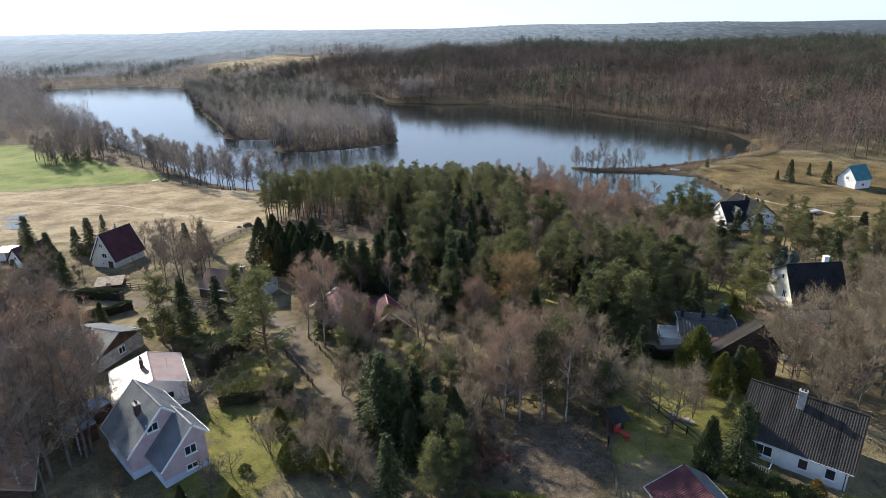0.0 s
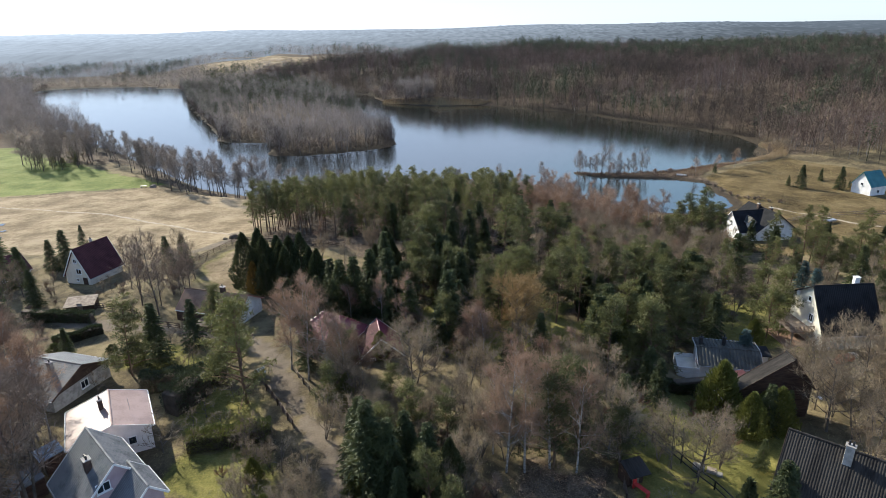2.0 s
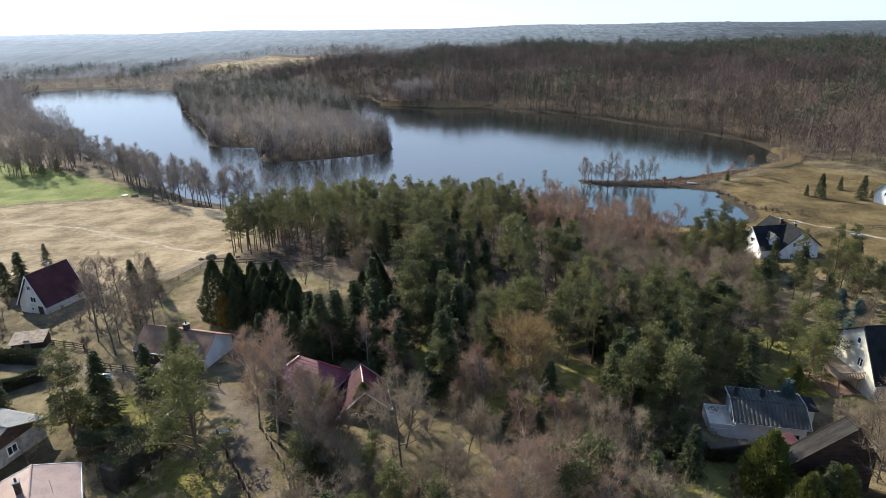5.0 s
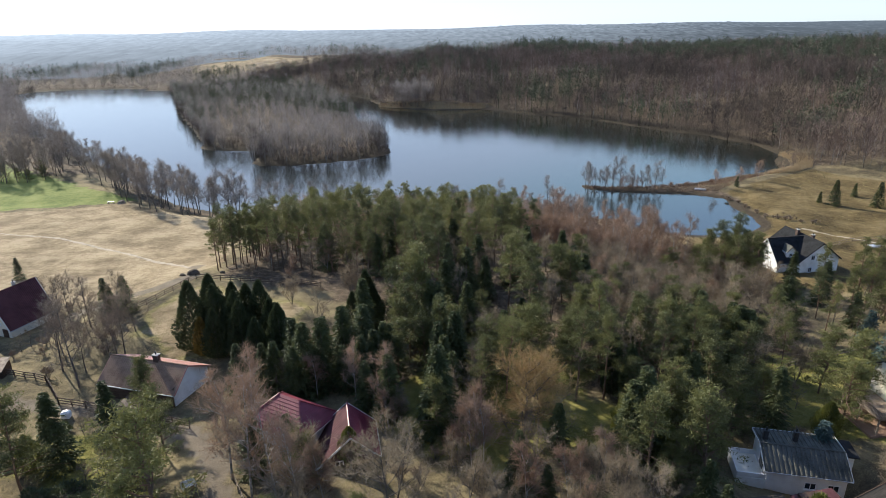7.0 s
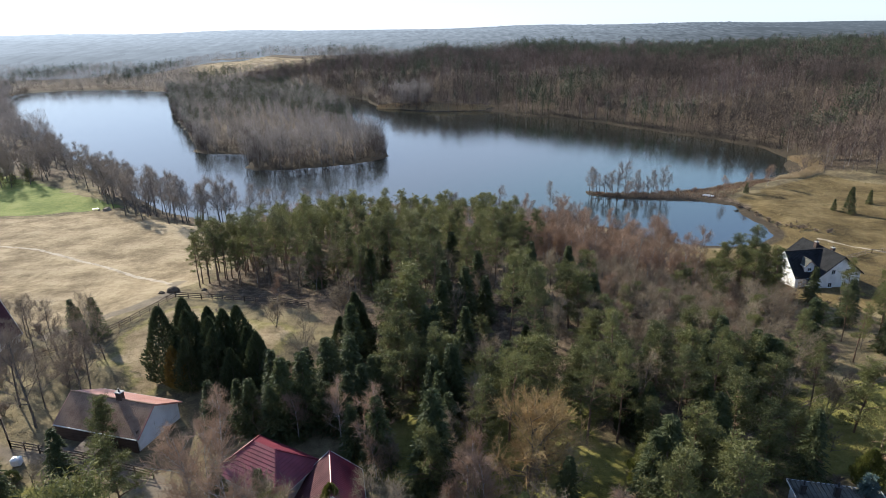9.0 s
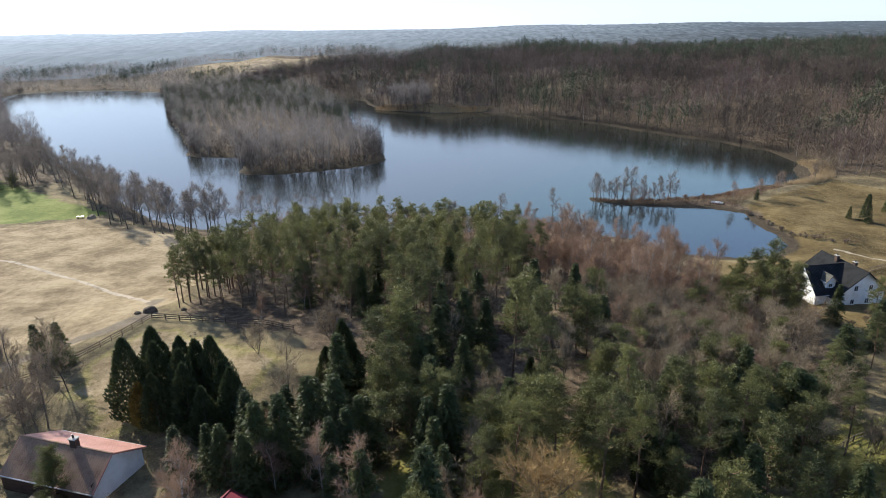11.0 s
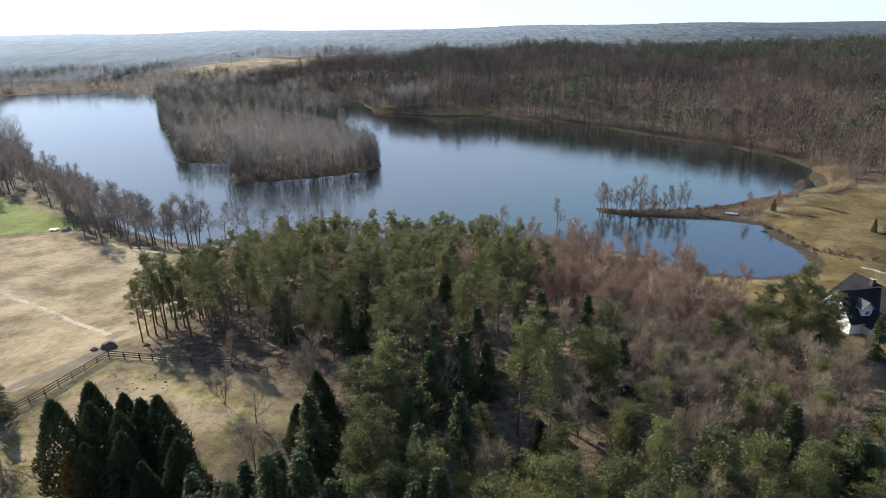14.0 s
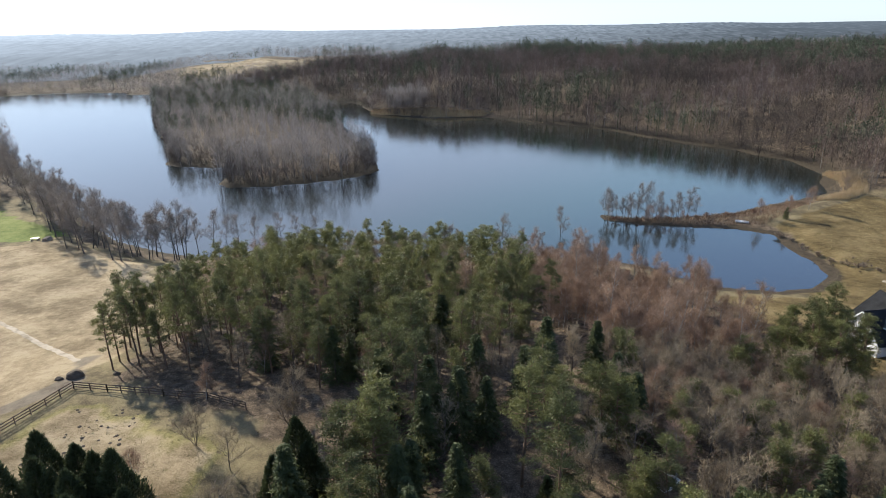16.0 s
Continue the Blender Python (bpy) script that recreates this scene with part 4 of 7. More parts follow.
PINEWOOD = [(-47, 147), (-47, 160), (-49, 175), (20, 174), (20, 160), (4, 142), (-14, 140), (-32, 146)]
BIRCHES = [(19, 162), (19, 208), (40, 216), (52, 204), (60, 186), (58, 165), (40, 152), (26, 152)]
SCRUB = [(26, 118), (24, 150), (40, 152), (58, 165), (68, 158), (64, 136), (48, 122)]
MIXED = [(-8, 104), (-6, 138), (6, 142), (24, 150), (26, 118), (46, 122), (60, 130), (52, 108), (30, 100), (16, 106), (6, 100)]
scatter([(-30, 147), (-6, 142), (16, 158), (18, 172), (-26, 164)], 34, ["low_pine", "low_pine", "spruce", "scrub_oak"], 0.6, (0.6, 1.0), "pine wood above the lake")
scatter(PINEWOOD, 120, ["pine"] * 7 + ["young_birch", "scrub_oak"], 0.55, (0.64, 0.96), "pine wood above the lake")
scatter([(55, 152), (70, 152), (71, 164), (57, 164)], 9, ["low_pine", "low_pine", "pine"], 0.4, (0.85, 1.1), "pines beside the lakeside house")
scatter(BIRCHES, 175, ["birch", "young_birch", "young_birch", "young_birch"], 0.5, (0.85, 1.25), "birch stand by the lake")
scatter(SCRUB, 125, ["scrub_oak"] * 6 + ["low_pine", "young_birch", "young_birch"], 0.62, (0.75, 1.05), "scrubby woodland")
scatter(MIXED, 90, ["low_pine", "pine", "spruce", "spruce", "scrub_oak", "multi_stem"], 0.75, (0.75, 1.05), "mixed garden wood")
scatter([(-32, 118), (-14, 114), (-12, 140), (-34, 146)], 12, ["scrub_oak", "multi_stem", "shrub", "young_birch"], 0.7, (0.5, 0.85), "scrub at the wood's edge")

# shores
scatter([(-126, 266), (-121, 259), (-99, 237), (-84, 228), (-66, 223), (-64, 216), (-92, 224), (-112, 238), (-140, 262)], 42, ["shore_alder"], 0.42, (1.15, 1.65), "alders along the shore")
scatter([(-255, 402), (-184, 326), (-121, 259), (-128, 254), (-196, 314), (-262, 388)], 38, ["shore_alder"], 0.5, (0.9, 1.5), "alders along the shore")
scatter([(-200, 281), (-183, 263), (-167, 266), (-160, 277), (-172, 297), (-190, 302)], 40, ["shore_alder"], 0.45, (1.15, 1.6), "copse in the green field")
scatter([(-196, 280), (-183, 264), (-165, 267), (-163, 276), (-174, 290)], 16, ["low_pine", "scrub_oak", "shrub"], 0.35, (0.7, 1.1), "copse in the green field")
scatter([(-64, 215), (-62, 223), (20, 222), (44, 219), (44, 212), (0, 214)], 44, ["shore_alder", "young_birch"], 0.5, (0.6, 0.85), "alders along the shore")
scatter([(51, 257), (51, 262), (58, 258.5), (74, 257.5), (80, 258), (74, 252), (58, 253.5)], 18, ["shore_alder", "young_birch"], 0.4, (0.6, 0.9), "bare trees on the spit")
# gardens west of the lane
scatter([(-75, 60), (-45, 50), (-42, 66), (-48, 74), (-58, 76), (-60, 86), (-78, 88)], 34, ["alder", "birch", "alder"], 0.5, (1.0, 1.35), "bare trees among the houses")
scatter([(-80, 86), (-60, 84), (-42, 82), (-30, 84), (-34, 94), (-60, 98), (-80, 100)], 34, ["shrub", "fruit_tree", "spruce", "shrub", "evergreen_shrub", "fruit_tree"], 0.8, (0.5, 0.9), "garden planting")
scatter([(-100, 100), (-60, 100), (-55, 112), (-62, 128), (-70, 132), (-100, 132)], 46, ["shrub", "fruit_tree", "oak", "shrub", "spruce"], 0.8, (0.5, 0.9), "garden planting")
scatter([(-62, 104), (-46, 106), (-50, 124), (-62, 128)], 14, ["alder", "oak", "shrub"], 0.7, (0.6, 0.95), "bare trees among the houses")
scatter([(-35, 46), (-16, 46), (-14, 60), (-22, 66), (-35, 76), (-30, 60)], 13, ["shrub", "evergreen_shrub", "fruit_tree", "thuja", "yew"], 0.9, (0.4, 0.8), "garden planting")
scatter([(-34, 70), (-22, 70), (-20, 64), (-14, 58), (-20, 46), (-30, 48), (-24, 60)], 11, ["shrub", "fruit_tree", "red_shrub", "multi_stem"], 0.8, (0.55, 0.8), "garden planting")
scatter([(-60, 76), (-44, 73), (-41, 60), (-40, 47), (-58, 47), (-66, 60)], 26, ["alder", "alder", "birch"], 0.35, (0.95, 1.3), "bare trees among the houses")
# between lane and drive
scatter([(-14, 48), (2, 46), (2, 66), (-6, 76), (-14, 84), (-17, 76), (-10, 62)], 40, ["low_pine", "multi_stem", "shrub", "evergreen_shrub", "low_pine", "red_shrub", "multi_stem", "oak"], 0.7, (0.6, 0.95), "thicket by the lane")
scatter([(0, 64), (18, 62), (22, 78), (16, 92), (-4, 96), (-8, 84)], 42, ["multi_stem", "young_birch", "oak", "multi_stem", "shrub", "low_pine"], 0.7, (0.65, 1.0), "thicket by the lane")
scatter([(-24, 86), (-8, 82), (-4, 98), (-12, 104), (-28, 104)], 20, ["birch", "young_birch", "spruce", "multi_stem"], 0.6, (0.6, 0.9), "trees round the maroon roofs")
scatter([(1, 46), (6, 46), (6, 58), (3, 61)], 12, ["red_shrub", "shrub", "red_shrub"], 0.7, (0.7, 1.3), "garden planting")
# gardens east
scatter([(20, 54), (34, 66), (33, 82), (20, 84), (18, 64)], 24, ["shrub", "fruit_tree", "spruce", "red_shrub"], 0.9, (0.5, 0.9), "garden planting")
scatter([(44, 60), (75, 70), (80, 96), (68, 92), (48, 84)], 46, ["oak", "scrub_oak", "multi_stem", "oak"], 0.6, (0.85, 1.25), "bare trees among the houses")
scatter([(22, 82), (50, 98), (52, 110), (36, 104), (20, 100)], 20, ["low_pine", "spruce", "fruit_tree", "shrub"], 0.8, (0.6, 0.95), "garden planting")
scatter([(66, 100), (90, 104), (110, 140), (96, 150), (74, 148), (62, 122)], 44, ["low_pine", "oak", "pine", "spruce", "multi_stem"], 0.8, (0.65, 0.95), "trees below the lakeside house")
scatter([(70, 148), (92, 150), (94, 160), (74, 160)], 12, ["low_pine", "spruce", "shrub"], 0.8, (0.5, 0.8), "trees below the lakeside house")
scatter([(125, 272), (150, 278), (165, 300), (158, 330), (146, 286)], 30, ["shrub", "oak", "alder"], 0.5, (0.7, 1.1), "shrubs at the lake's end")
scatter([(97, 222), (112, 216), (106, 208), (98, 210)], 10, ["shrub"], 0.8, (0.3, 0.5), "shrubs at the pond")

# ================= woods across the lake =================
def low_bare(seed, n, h=15.0, wide=2.6, w=0.22, frm=0.3):
    """A far leafless tree: slivers fanning out of the limbs into a domed crown."""
    r = np.random.RandomState(seed)
    z = r.uniform(frm, 0.95, n)
    a = r.rand(n) * 6.28
    dome = np.sqrt(np.clip(1 - ((z - 0.55) / 0.5) ** 2, 0.05, 1))
    rr = wide * dome * np.sqrt(r.rand(n))
    base = np.stack([np.cos(a) * rr * 0.8, np.sin(a) * rr * 0.8, z * h * 0.86], 1)
    way = unit(np.stack([np.cos(a) * 0.7, np.sin(a) * 0.7, np.full(n, 1.0)], 1) + r.normal(size=(n, 3)) * 0.45)
    t = blades(base, way, r.uniform(0.06, 0.15, n) * h, np.full(n, w), r)
    return t


def stems(seed, h, w):
    r = np.random.RandomState(seed)
    up = unit(np.array([(0.03, 0, 1.0), (0, 0.03, 1.0), (0.12, 0.1, 1.0)]) + r.normal(size=(3, 3)) * (0.05, 0.05, 0))
    return blades(np.array([(0, 0, -0.5)] * 3), up, np.array([h * 0.92, h * 0.85, h * 0.7]), np.array([w, w, w * 0.7]), r)


def low_pine(seed, n, h=15.0, wide=2.4, w=0.6, frm=0.45):
    r = np.random.RandomState(seed)
    p = unit(r.normal(size=(n, 3))) * (r.rand(n) ** 0.4)[:, None]
    base = p * (wide, wide, h * (1 - frm) / 2) + (0, 0, h * (1 + frm) / 2)
    way = unit(r.normal(size=(n, 3)) + (0, 0, 0.6))
    t = blades(base, way, r.uniform(0.8, 1.7, n), np.full(n, w), r)
    stem = blades(np.array([(0, 0, -0.5), (0, 0, -0.5)]), np.array([(0.02, 0, 1.0), (0, 0.02, 1.0)]), np.array([h * 0.9, h * 0.9]), np.array([0.3, 0.3]), r)
    return np.concatenate([t, stem])


def forest(name, label, spots, templates, material, seed, hs=(0.55, 1.25), tall=None):
    """One object of many trees: spots n x 2. tall: gives each spot's share of the full height."""
    r = np.random.RandomState(seed)
    zs = height(spots[:, 0], spots[:, 1])
    pick = r.randint(len(templates), size=len(spots))
    out = []
    for k, tpl in enumerate(templates):
        s = spots[pick == k]
        if not len(s):
            continue
        a, sc = r.rand(len(s)) * 6.28, r.uniform(*hs, len(s))
        if tall:
            sc = sc * tall(s[:, 0], s[:, 1])
        c, sn = np.cos(a) * sc, np.sin(a) * sc
        v = tpl.reshape(-1, 3)
        x = v[None, :, 0] * c[:, None] - v[None, :, 1] * sn[:, None] + s[:, :1]
        y = v[None, :, 0] * sn[:, None] + v[None, :, 1] * c[:, None] + s[:, 1:]
        z = v[None, :, 2] * sc[:, None] + zs[pick == k][:, None]
        out.append(np.stack([x, y, z], -1).reshape(-1, 3))
    return tagged(new(name, tri_mesh(name, np.concatenate(out), material)), label, "woodland", kind="stuff")


def spots_in(seed, x0, x1, y0, y1, spacing, keep):
    r = np.random.RandomState(seed)
    xs, ys = np.meshgrid(np.arange(x0, x1, spacing), np.arange(y0, y1, spacing))
    p = np.stack([xs.ravel(), ys.ravel()], 1) + r.uniform(-0.48, 0.48, (xs.size, 2)) * spacing
    view = np.abs(p[:, 0] + 0.025 * p[:, 1]) < 0.80 * p[:, 1] + 40
    d = poly_sd(p[:, 0], p[:, 1], LAKE)
    k = (d > 0.6) & view & keep(p[:, 0], p[:, 1], d)
    for f in FAR_FIELDS:
        k &= poly_sd(p[:, 0], p[:, 1], f) > 0
    return p[k]


PENINSULA = [(-29, 326), (-42, 312), (-58, 304), (-95, 304), (-95, 334), (-140, 344), (-205, 477), (-285, 637), (-295, 665), (-130, 625), (-120, 590), (-105, 575), (-70, 468), (-34, 358)]
bare_hi = [low_bare(i, 200, 19, 2.9, 0.11, 0.24) for i in range(6)]
stem_hi = [stems(50 + i, 19, 0.2) for i in range(6)]
bare_mid = [low_bare(10 + i, 165, 16.5, 3.4, 0.13, 0.26) for i in range(7)]
stem_mid = [stems(60 + i, 16.5, 0.165) for i in range(7)]
bare_lo = [low_bare(20 + i, 44, 14, 4.0, 0.34, 0.12) for i in range(5)]
pine_mid = [low_pine(30 + i, 100, 16, 2.9, 0.34, 0.3) for i in range(4)]
pine_lo = [low_pine(40 + i, 44, 14, 3.4, 0.6, 0.25) for i in range(3)]

pen = spots_in(1, -300, -25, 300, 670, 4.7, lambda x, y, d: (poly_sd(x, y, PENINSULA) < 0) & (waves(x, y, 24, 41) > -0.85))
back_pine = (pen[:, 1] > 415) & (waves(pen[:, 0], pen[:, 1], 60, 27) + np.random.RandomState(6).normal(size=len(pen)) * 0.35 > 0.0)


def pen_height(x, y):
    """Tallest at the tip and along the shores, lower in the boggy middle, with gaps and clumps."""
    rim = np.maximum(1 - smooth(y, 318, 352), 0.25 * (1 - smooth(poly_sd(x, y, LAKE), 3, 12)))
    back = smooth(y, 400, 500)
    return np.minimum(1.0, 0.56 + 0.4 * rim + 0.16 * back) * (1 + 0.16 * waves(x, y, 22, 43))


forest("peninsula_trees", "bare grey-brown alder and birch wood on a peninsula", pen[~back_pine], bare_hi, M_TWIG_PEN, 1, (0.65, 1.2), pen_height)
forest("peninsula_trunks", "pale slender trunks of the peninsula wood", pen[~back_pine], stem_hi, M_PALESTEM, 1, (0.65, 1.2), pen_height)
forest("peninsula_pines", "dark pines among the bare peninsula wood", pen[back_pine], pine_mid, M_PINE_FAR, 9, (0.65, 1.15), lambda x, y: pen_height(x, y) * 1.12)
edge_tpl = [low_bare(110 + i, 120, 14.0, 2.6, 0.12, 0.03) for i in range(4)]
edge = spots_in(18, -140, -25, 298, 360, 2.7, lambda x, y, d: (poly_sd(x, y, PENINSULA) < 0) & (d < 7))
forest("peninsula_edge", "low-branched bare alders along the peninsula shore", edge, edge_tpl, M_TWIG_HILL, 19, (0.5, 1.15))
right = spots_in(2, -210, 620, 236, 760, 5.4, lambda x, y, d: (d > 0.9) & ((x > 40) | (y > 480)) & (poly_sd(x, y, PENINSULA) > 4) & ((x > -60) | (y > 600)) & ((y > 318) | ((x > 153) & (y - 262 > (172 - x) * 0.8))) & (poly_sd(x, y, MEADOW) > 2.5))
r_ = np.random.RandomState(5)
species = waves(right[:, 0], right[:, 1], 120, 21) + r_.normal(size=len(right)) * 0.38
edge_d = poly_sd(right[:, 0], right[:, 1], LAKE)
is_pine = (species > 0.72) | ((edge_d > 190) & (species > -0.3)) | ((right[:, 0] > 172) & (right[:, 1] > 285) & (right[:, 1] < 350) & (species > -0.35))
birchy = (~is_pine) & (waves(right[:, 0], right[:, 1], 90, 22) + r_.normal(size=len(right)) * 0.4 > 0.2)
forest("hillside_pines", "dark green pines on the far hillside", right[is_pine], pine_mid, M_PINE_FAR, 2)
forest("hillside_birches", "bare reddish birch wood on the far hillside", right[birchy], bare_mid, M_TWIG_HILLBIRCH, 3)
forest("hillside_birch_trunks", "white birch trunks on the far hillside", right[birchy], stem_mid, M_PALESTEM, 3)
forest("hillside_broadleaves", "bare brown broadleaf wood on the far hillside", right[~is_pine & ~birchy], bare_mid, M_TWIG_HILL, 4)
forest("hillside_trunks", "grey trunks on the far hillside", right[~is_pine & ~birchy], stem_mid, M_TWIG_HILL, 4)
back = spots_in(3, -700, 740, 500, 930, 7.0, lambda x, y, d: ((x < -205) | (y > 755) | ((x < -60) & (y < 600))) & (poly_sd(x, y, PENINSULA) > 4) & (d > 4))
sp = waves(back[:, 0], back[:, 1], 200, 23) + np.random.RandomState(8).normal(size=len(back)) * 0.4
forest("distant_pines", "distant dark green pine woods", back[sp > 0.5], pine_lo, M_PINE_FAR, 5)
forest("distant_broadleaves", "distant bare grey-brown woods", back[sp <= 0.5], bare_lo, M_TWIG_PEN, 6)
west = spots_in(4, -520, -150, 225, 640, 6.0, lambda x, y, d: (poly_sd(x, y, GREEN) > 2) & (x < -0.55 * y + 20) & (y > 342) & (poly_sd(x, y, PENINSULA) > 4))
forest("west_shore_trees", "bare grey-brown woods along the west shore", west, bare_hi, M_TWIG_PEN, 7)

# scrub at the water's edge hides the bank
scrub_tpl = [low_bare(70 + i, 80, 6.0, 1.9, 0.10, 0.02) for i in range(5)]
fringe = spots_in(6, -460, 175, 296, 720, 2.3, lambda x, y, d: (d < 5.5) & ((y > 296) & ((x < 135) | (y > 330))) & ~((x > -20) & (x < 35) & (y > 470) & (y < 530)))
forest("shore_scrub", "bare brown scrub fringing the far shores", fringe, scrub_tpl, M_TWIG_HILL, 11)

clump = spots_in(14, -50, -14, 500, 530, 3.6, lambda x, y, d: ((x + 32) / 17) ** 2 + ((y - 514) / 13) ** 2 < 1)
forest("point_trees", "clump of tall bare alders on a far point", clump, bare_hi, M_TWIG_PEN, 15, (0.85, 1.15))
forest("point_trunks", "pale trunks of the alder clump", clump, stem_hi, M_PALESTEM, 15, (0.85, 1.15))
far_reed = spots_in(16, -78, 60, 455, 590, 1.5, lambda x, y, d: (d < 4.5))
forest("far_reeds", "strip of pale dry reeds on the far shore", far_reed, scrub_tpl[:2], M_REED, 17, (0.1, 0.2))

# the back of the pine wood, towards the shore
pine_back = []
for i in range(4):
    tp, tt = make_pine(300 + i, h=12.0, spread=3.4, crown_from=0.42, tufts=80, per=13)
    r_ = np.random.RandomState(i)
    stem = blades(np.array([(0, 0, -0.5)] * 2), np.array([(0.02, 0, 1.0), (0, 0.02, 1.0)]), np.array([11.0, 11.0]), np.array([0.3, 0.3]), r_)
    mid_pt = tt.mean(1, keepdims=True)
    pine_back.append(np.concatenate([mid_pt + (tt - mid_pt) * 2.0, stem]))
BACKWOOD = [(-50, 176), (-51, 190), (-45, 213), (0, 215), (18, 210), (21, 185), (20, 174)]
bw = spots_in(7, -52, 22, 174, 216, 3.3, lambda x, y, d: poly_sd(x, y, BACKWOOD) < 0)
bare_part = waves(bw[:, 0], bw[:, 1], 17, 31) + np.random.RandomState(9).normal(size=len(bw)) * 0.4 > 0.35
birch_back = [low_bare(90 + i, 420, 11.0, 2.1, 0.045, 0.25) for i in range(4)]
forest("back_birches", "bare reddish birches among the rear pines", bw[bare_part], birch_back, M_TWIG_BIRCH, 13, (0.7, 1.05))
forest("back_birch_trunks", "pale birch trunks among the rear pines", bw[bare_part], [stems(95 + i, 11.0, 0.13) for i in range(4)], M_PALESTEM, 13, (0.7, 1.05))
bw = bw[~bare_part]
forest("back_pines", "green pines at the rear of the wood", bw, pine_back, M_PINE, 12, (0.72, 0.98))

# ================= distant ridges =================
def ridge(name, label, dist, depth, x0, x1, base_z, top, amp, size, seed, east, west):
    """A far wooded ridge: a strip of hills with a ragged treeline. Kilometres of haze are painted into its glowing
    colour.
    """
    n = 1500
    xs = np.linspace(x0, x1, n)
    r = np.random.RandomState(seed)
    rag = np.convolve(r.uniform(-1, 1, n + 4), np.ones(5) / 2.2, "valid") + 0.5 * r.uniform(-1, 1, n)
    ys = dist + 60 * waves(xs, xs * 0, 900, seed + 1)
    zs = top + amp * waves(xs, xs * 0 + seed, size, seed) + 2.4 * rag * np.clip(1.3 * waves(xs, xs * 0, 260, seed + 2), -0.2, 1.2)
    front = np.stack([xs, ys - depth, np.full(n, base_z)], 1)
    mid = np.stack([xs, ys - depth * 0.3, base_z + (zs - base_z) * 0.7], 1)
    crest = np.stack([xs, ys, zs], 1)
    v = np.concatenate([front, mid, crest])
    i = np.arange(n - 1)
    f = np.concatenate([np.stack([i + k * n, i + 1 + k * n, i + 1 + (k + 1) * n, i + (k + 1) * n], 1) for k in range(2)])
    me = soup(name, v, f)
    m = bpy.data.materials.new(name)
    m.use_nodes = True
    nt = m.node_tree
    nt.nodes.remove(nt.nodes["Principled BSDF"])
    geo = nt.nodes.new("ShaderNodeNewGeometry")
    mp = nt.nodes.new("ShaderNodeMapping")
    mp.inputs["Scale"].default_value = (0.045, 0.012, 0.05)
    nz = nt.nodes.new("ShaderNodeTexNoise")
    nz.inputs["Scale"].default_value, nz.inputs["Detail"].default_value = 1.0, 9
    # haze glow painted in, brighter towards the western sun; woods and clearings mottle it
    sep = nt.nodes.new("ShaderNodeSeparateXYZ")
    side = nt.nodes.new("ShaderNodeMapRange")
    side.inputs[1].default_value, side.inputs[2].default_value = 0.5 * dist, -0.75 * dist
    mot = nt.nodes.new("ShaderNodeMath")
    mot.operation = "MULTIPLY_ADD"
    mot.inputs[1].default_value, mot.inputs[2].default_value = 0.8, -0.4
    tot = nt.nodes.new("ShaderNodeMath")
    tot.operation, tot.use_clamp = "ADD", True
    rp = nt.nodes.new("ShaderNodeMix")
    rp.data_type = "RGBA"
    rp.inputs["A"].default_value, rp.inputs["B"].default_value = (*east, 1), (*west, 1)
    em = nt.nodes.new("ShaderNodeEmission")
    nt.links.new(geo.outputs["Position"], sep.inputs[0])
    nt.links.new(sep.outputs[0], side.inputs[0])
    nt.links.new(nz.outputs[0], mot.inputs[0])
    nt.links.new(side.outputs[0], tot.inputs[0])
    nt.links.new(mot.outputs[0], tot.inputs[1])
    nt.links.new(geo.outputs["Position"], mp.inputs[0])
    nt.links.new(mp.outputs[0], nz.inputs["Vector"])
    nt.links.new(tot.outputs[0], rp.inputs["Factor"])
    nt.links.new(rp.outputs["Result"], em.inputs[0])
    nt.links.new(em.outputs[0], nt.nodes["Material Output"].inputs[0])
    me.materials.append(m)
    return tagged(new(name, me), label, "hills", kind="structure")


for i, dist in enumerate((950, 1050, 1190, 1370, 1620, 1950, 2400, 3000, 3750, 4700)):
    air = 1 - math.exp(-dist / 2300)   # the share of haze mixed into the ridge's colour
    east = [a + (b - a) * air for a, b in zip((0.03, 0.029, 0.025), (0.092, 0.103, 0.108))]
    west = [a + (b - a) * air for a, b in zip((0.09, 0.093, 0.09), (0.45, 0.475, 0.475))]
    ridge("backdrop", "distant wooded hills, haze painted into their colour", dist, 0.14 * dist, -1.05 * dist, 1.05 * dist, 4, 9 + 0.0072 * dist, 2.5 + 0.0018 * dist, 240 + 0.33 * dist, 31 + 5 * i, east, west)

# ================= houses =================
def part(name, bm, material, parent, label="", smooth_it=False):
    me = bpy.data.meshes.new(name)
    bm.to_mesh(me)
    bm.free()
    me.materials.append(material)
    if smooth_it:
        me.polygons.foreach_set("use_smooth", np.ones(len(me.polygons), bool))
    ob = new(name, me)
    ob.parent = parent
    if label:
        ob["label"] = label
    return ob


def box_bm(cx, cy, cz, sx, sy, sz, bevel=0.0, bm=None, m=None):
    bm = bm or bmesh.new()
    made = bmesh.ops.create_cube(bm, size=1.0, matrix=(m or Matrix()) @ Matrix.Translation((cx, cy, cz)) @ Matrix.Diagonal((sx, sy, sz, 1)))
    if bevel:
        edges = list({e for v in made["verts"] for e in v.link_edges})
        bmesh.ops.bevel(bm, geom=edges, offset=bevel, segments=1, affect="EDGES")
    return bm


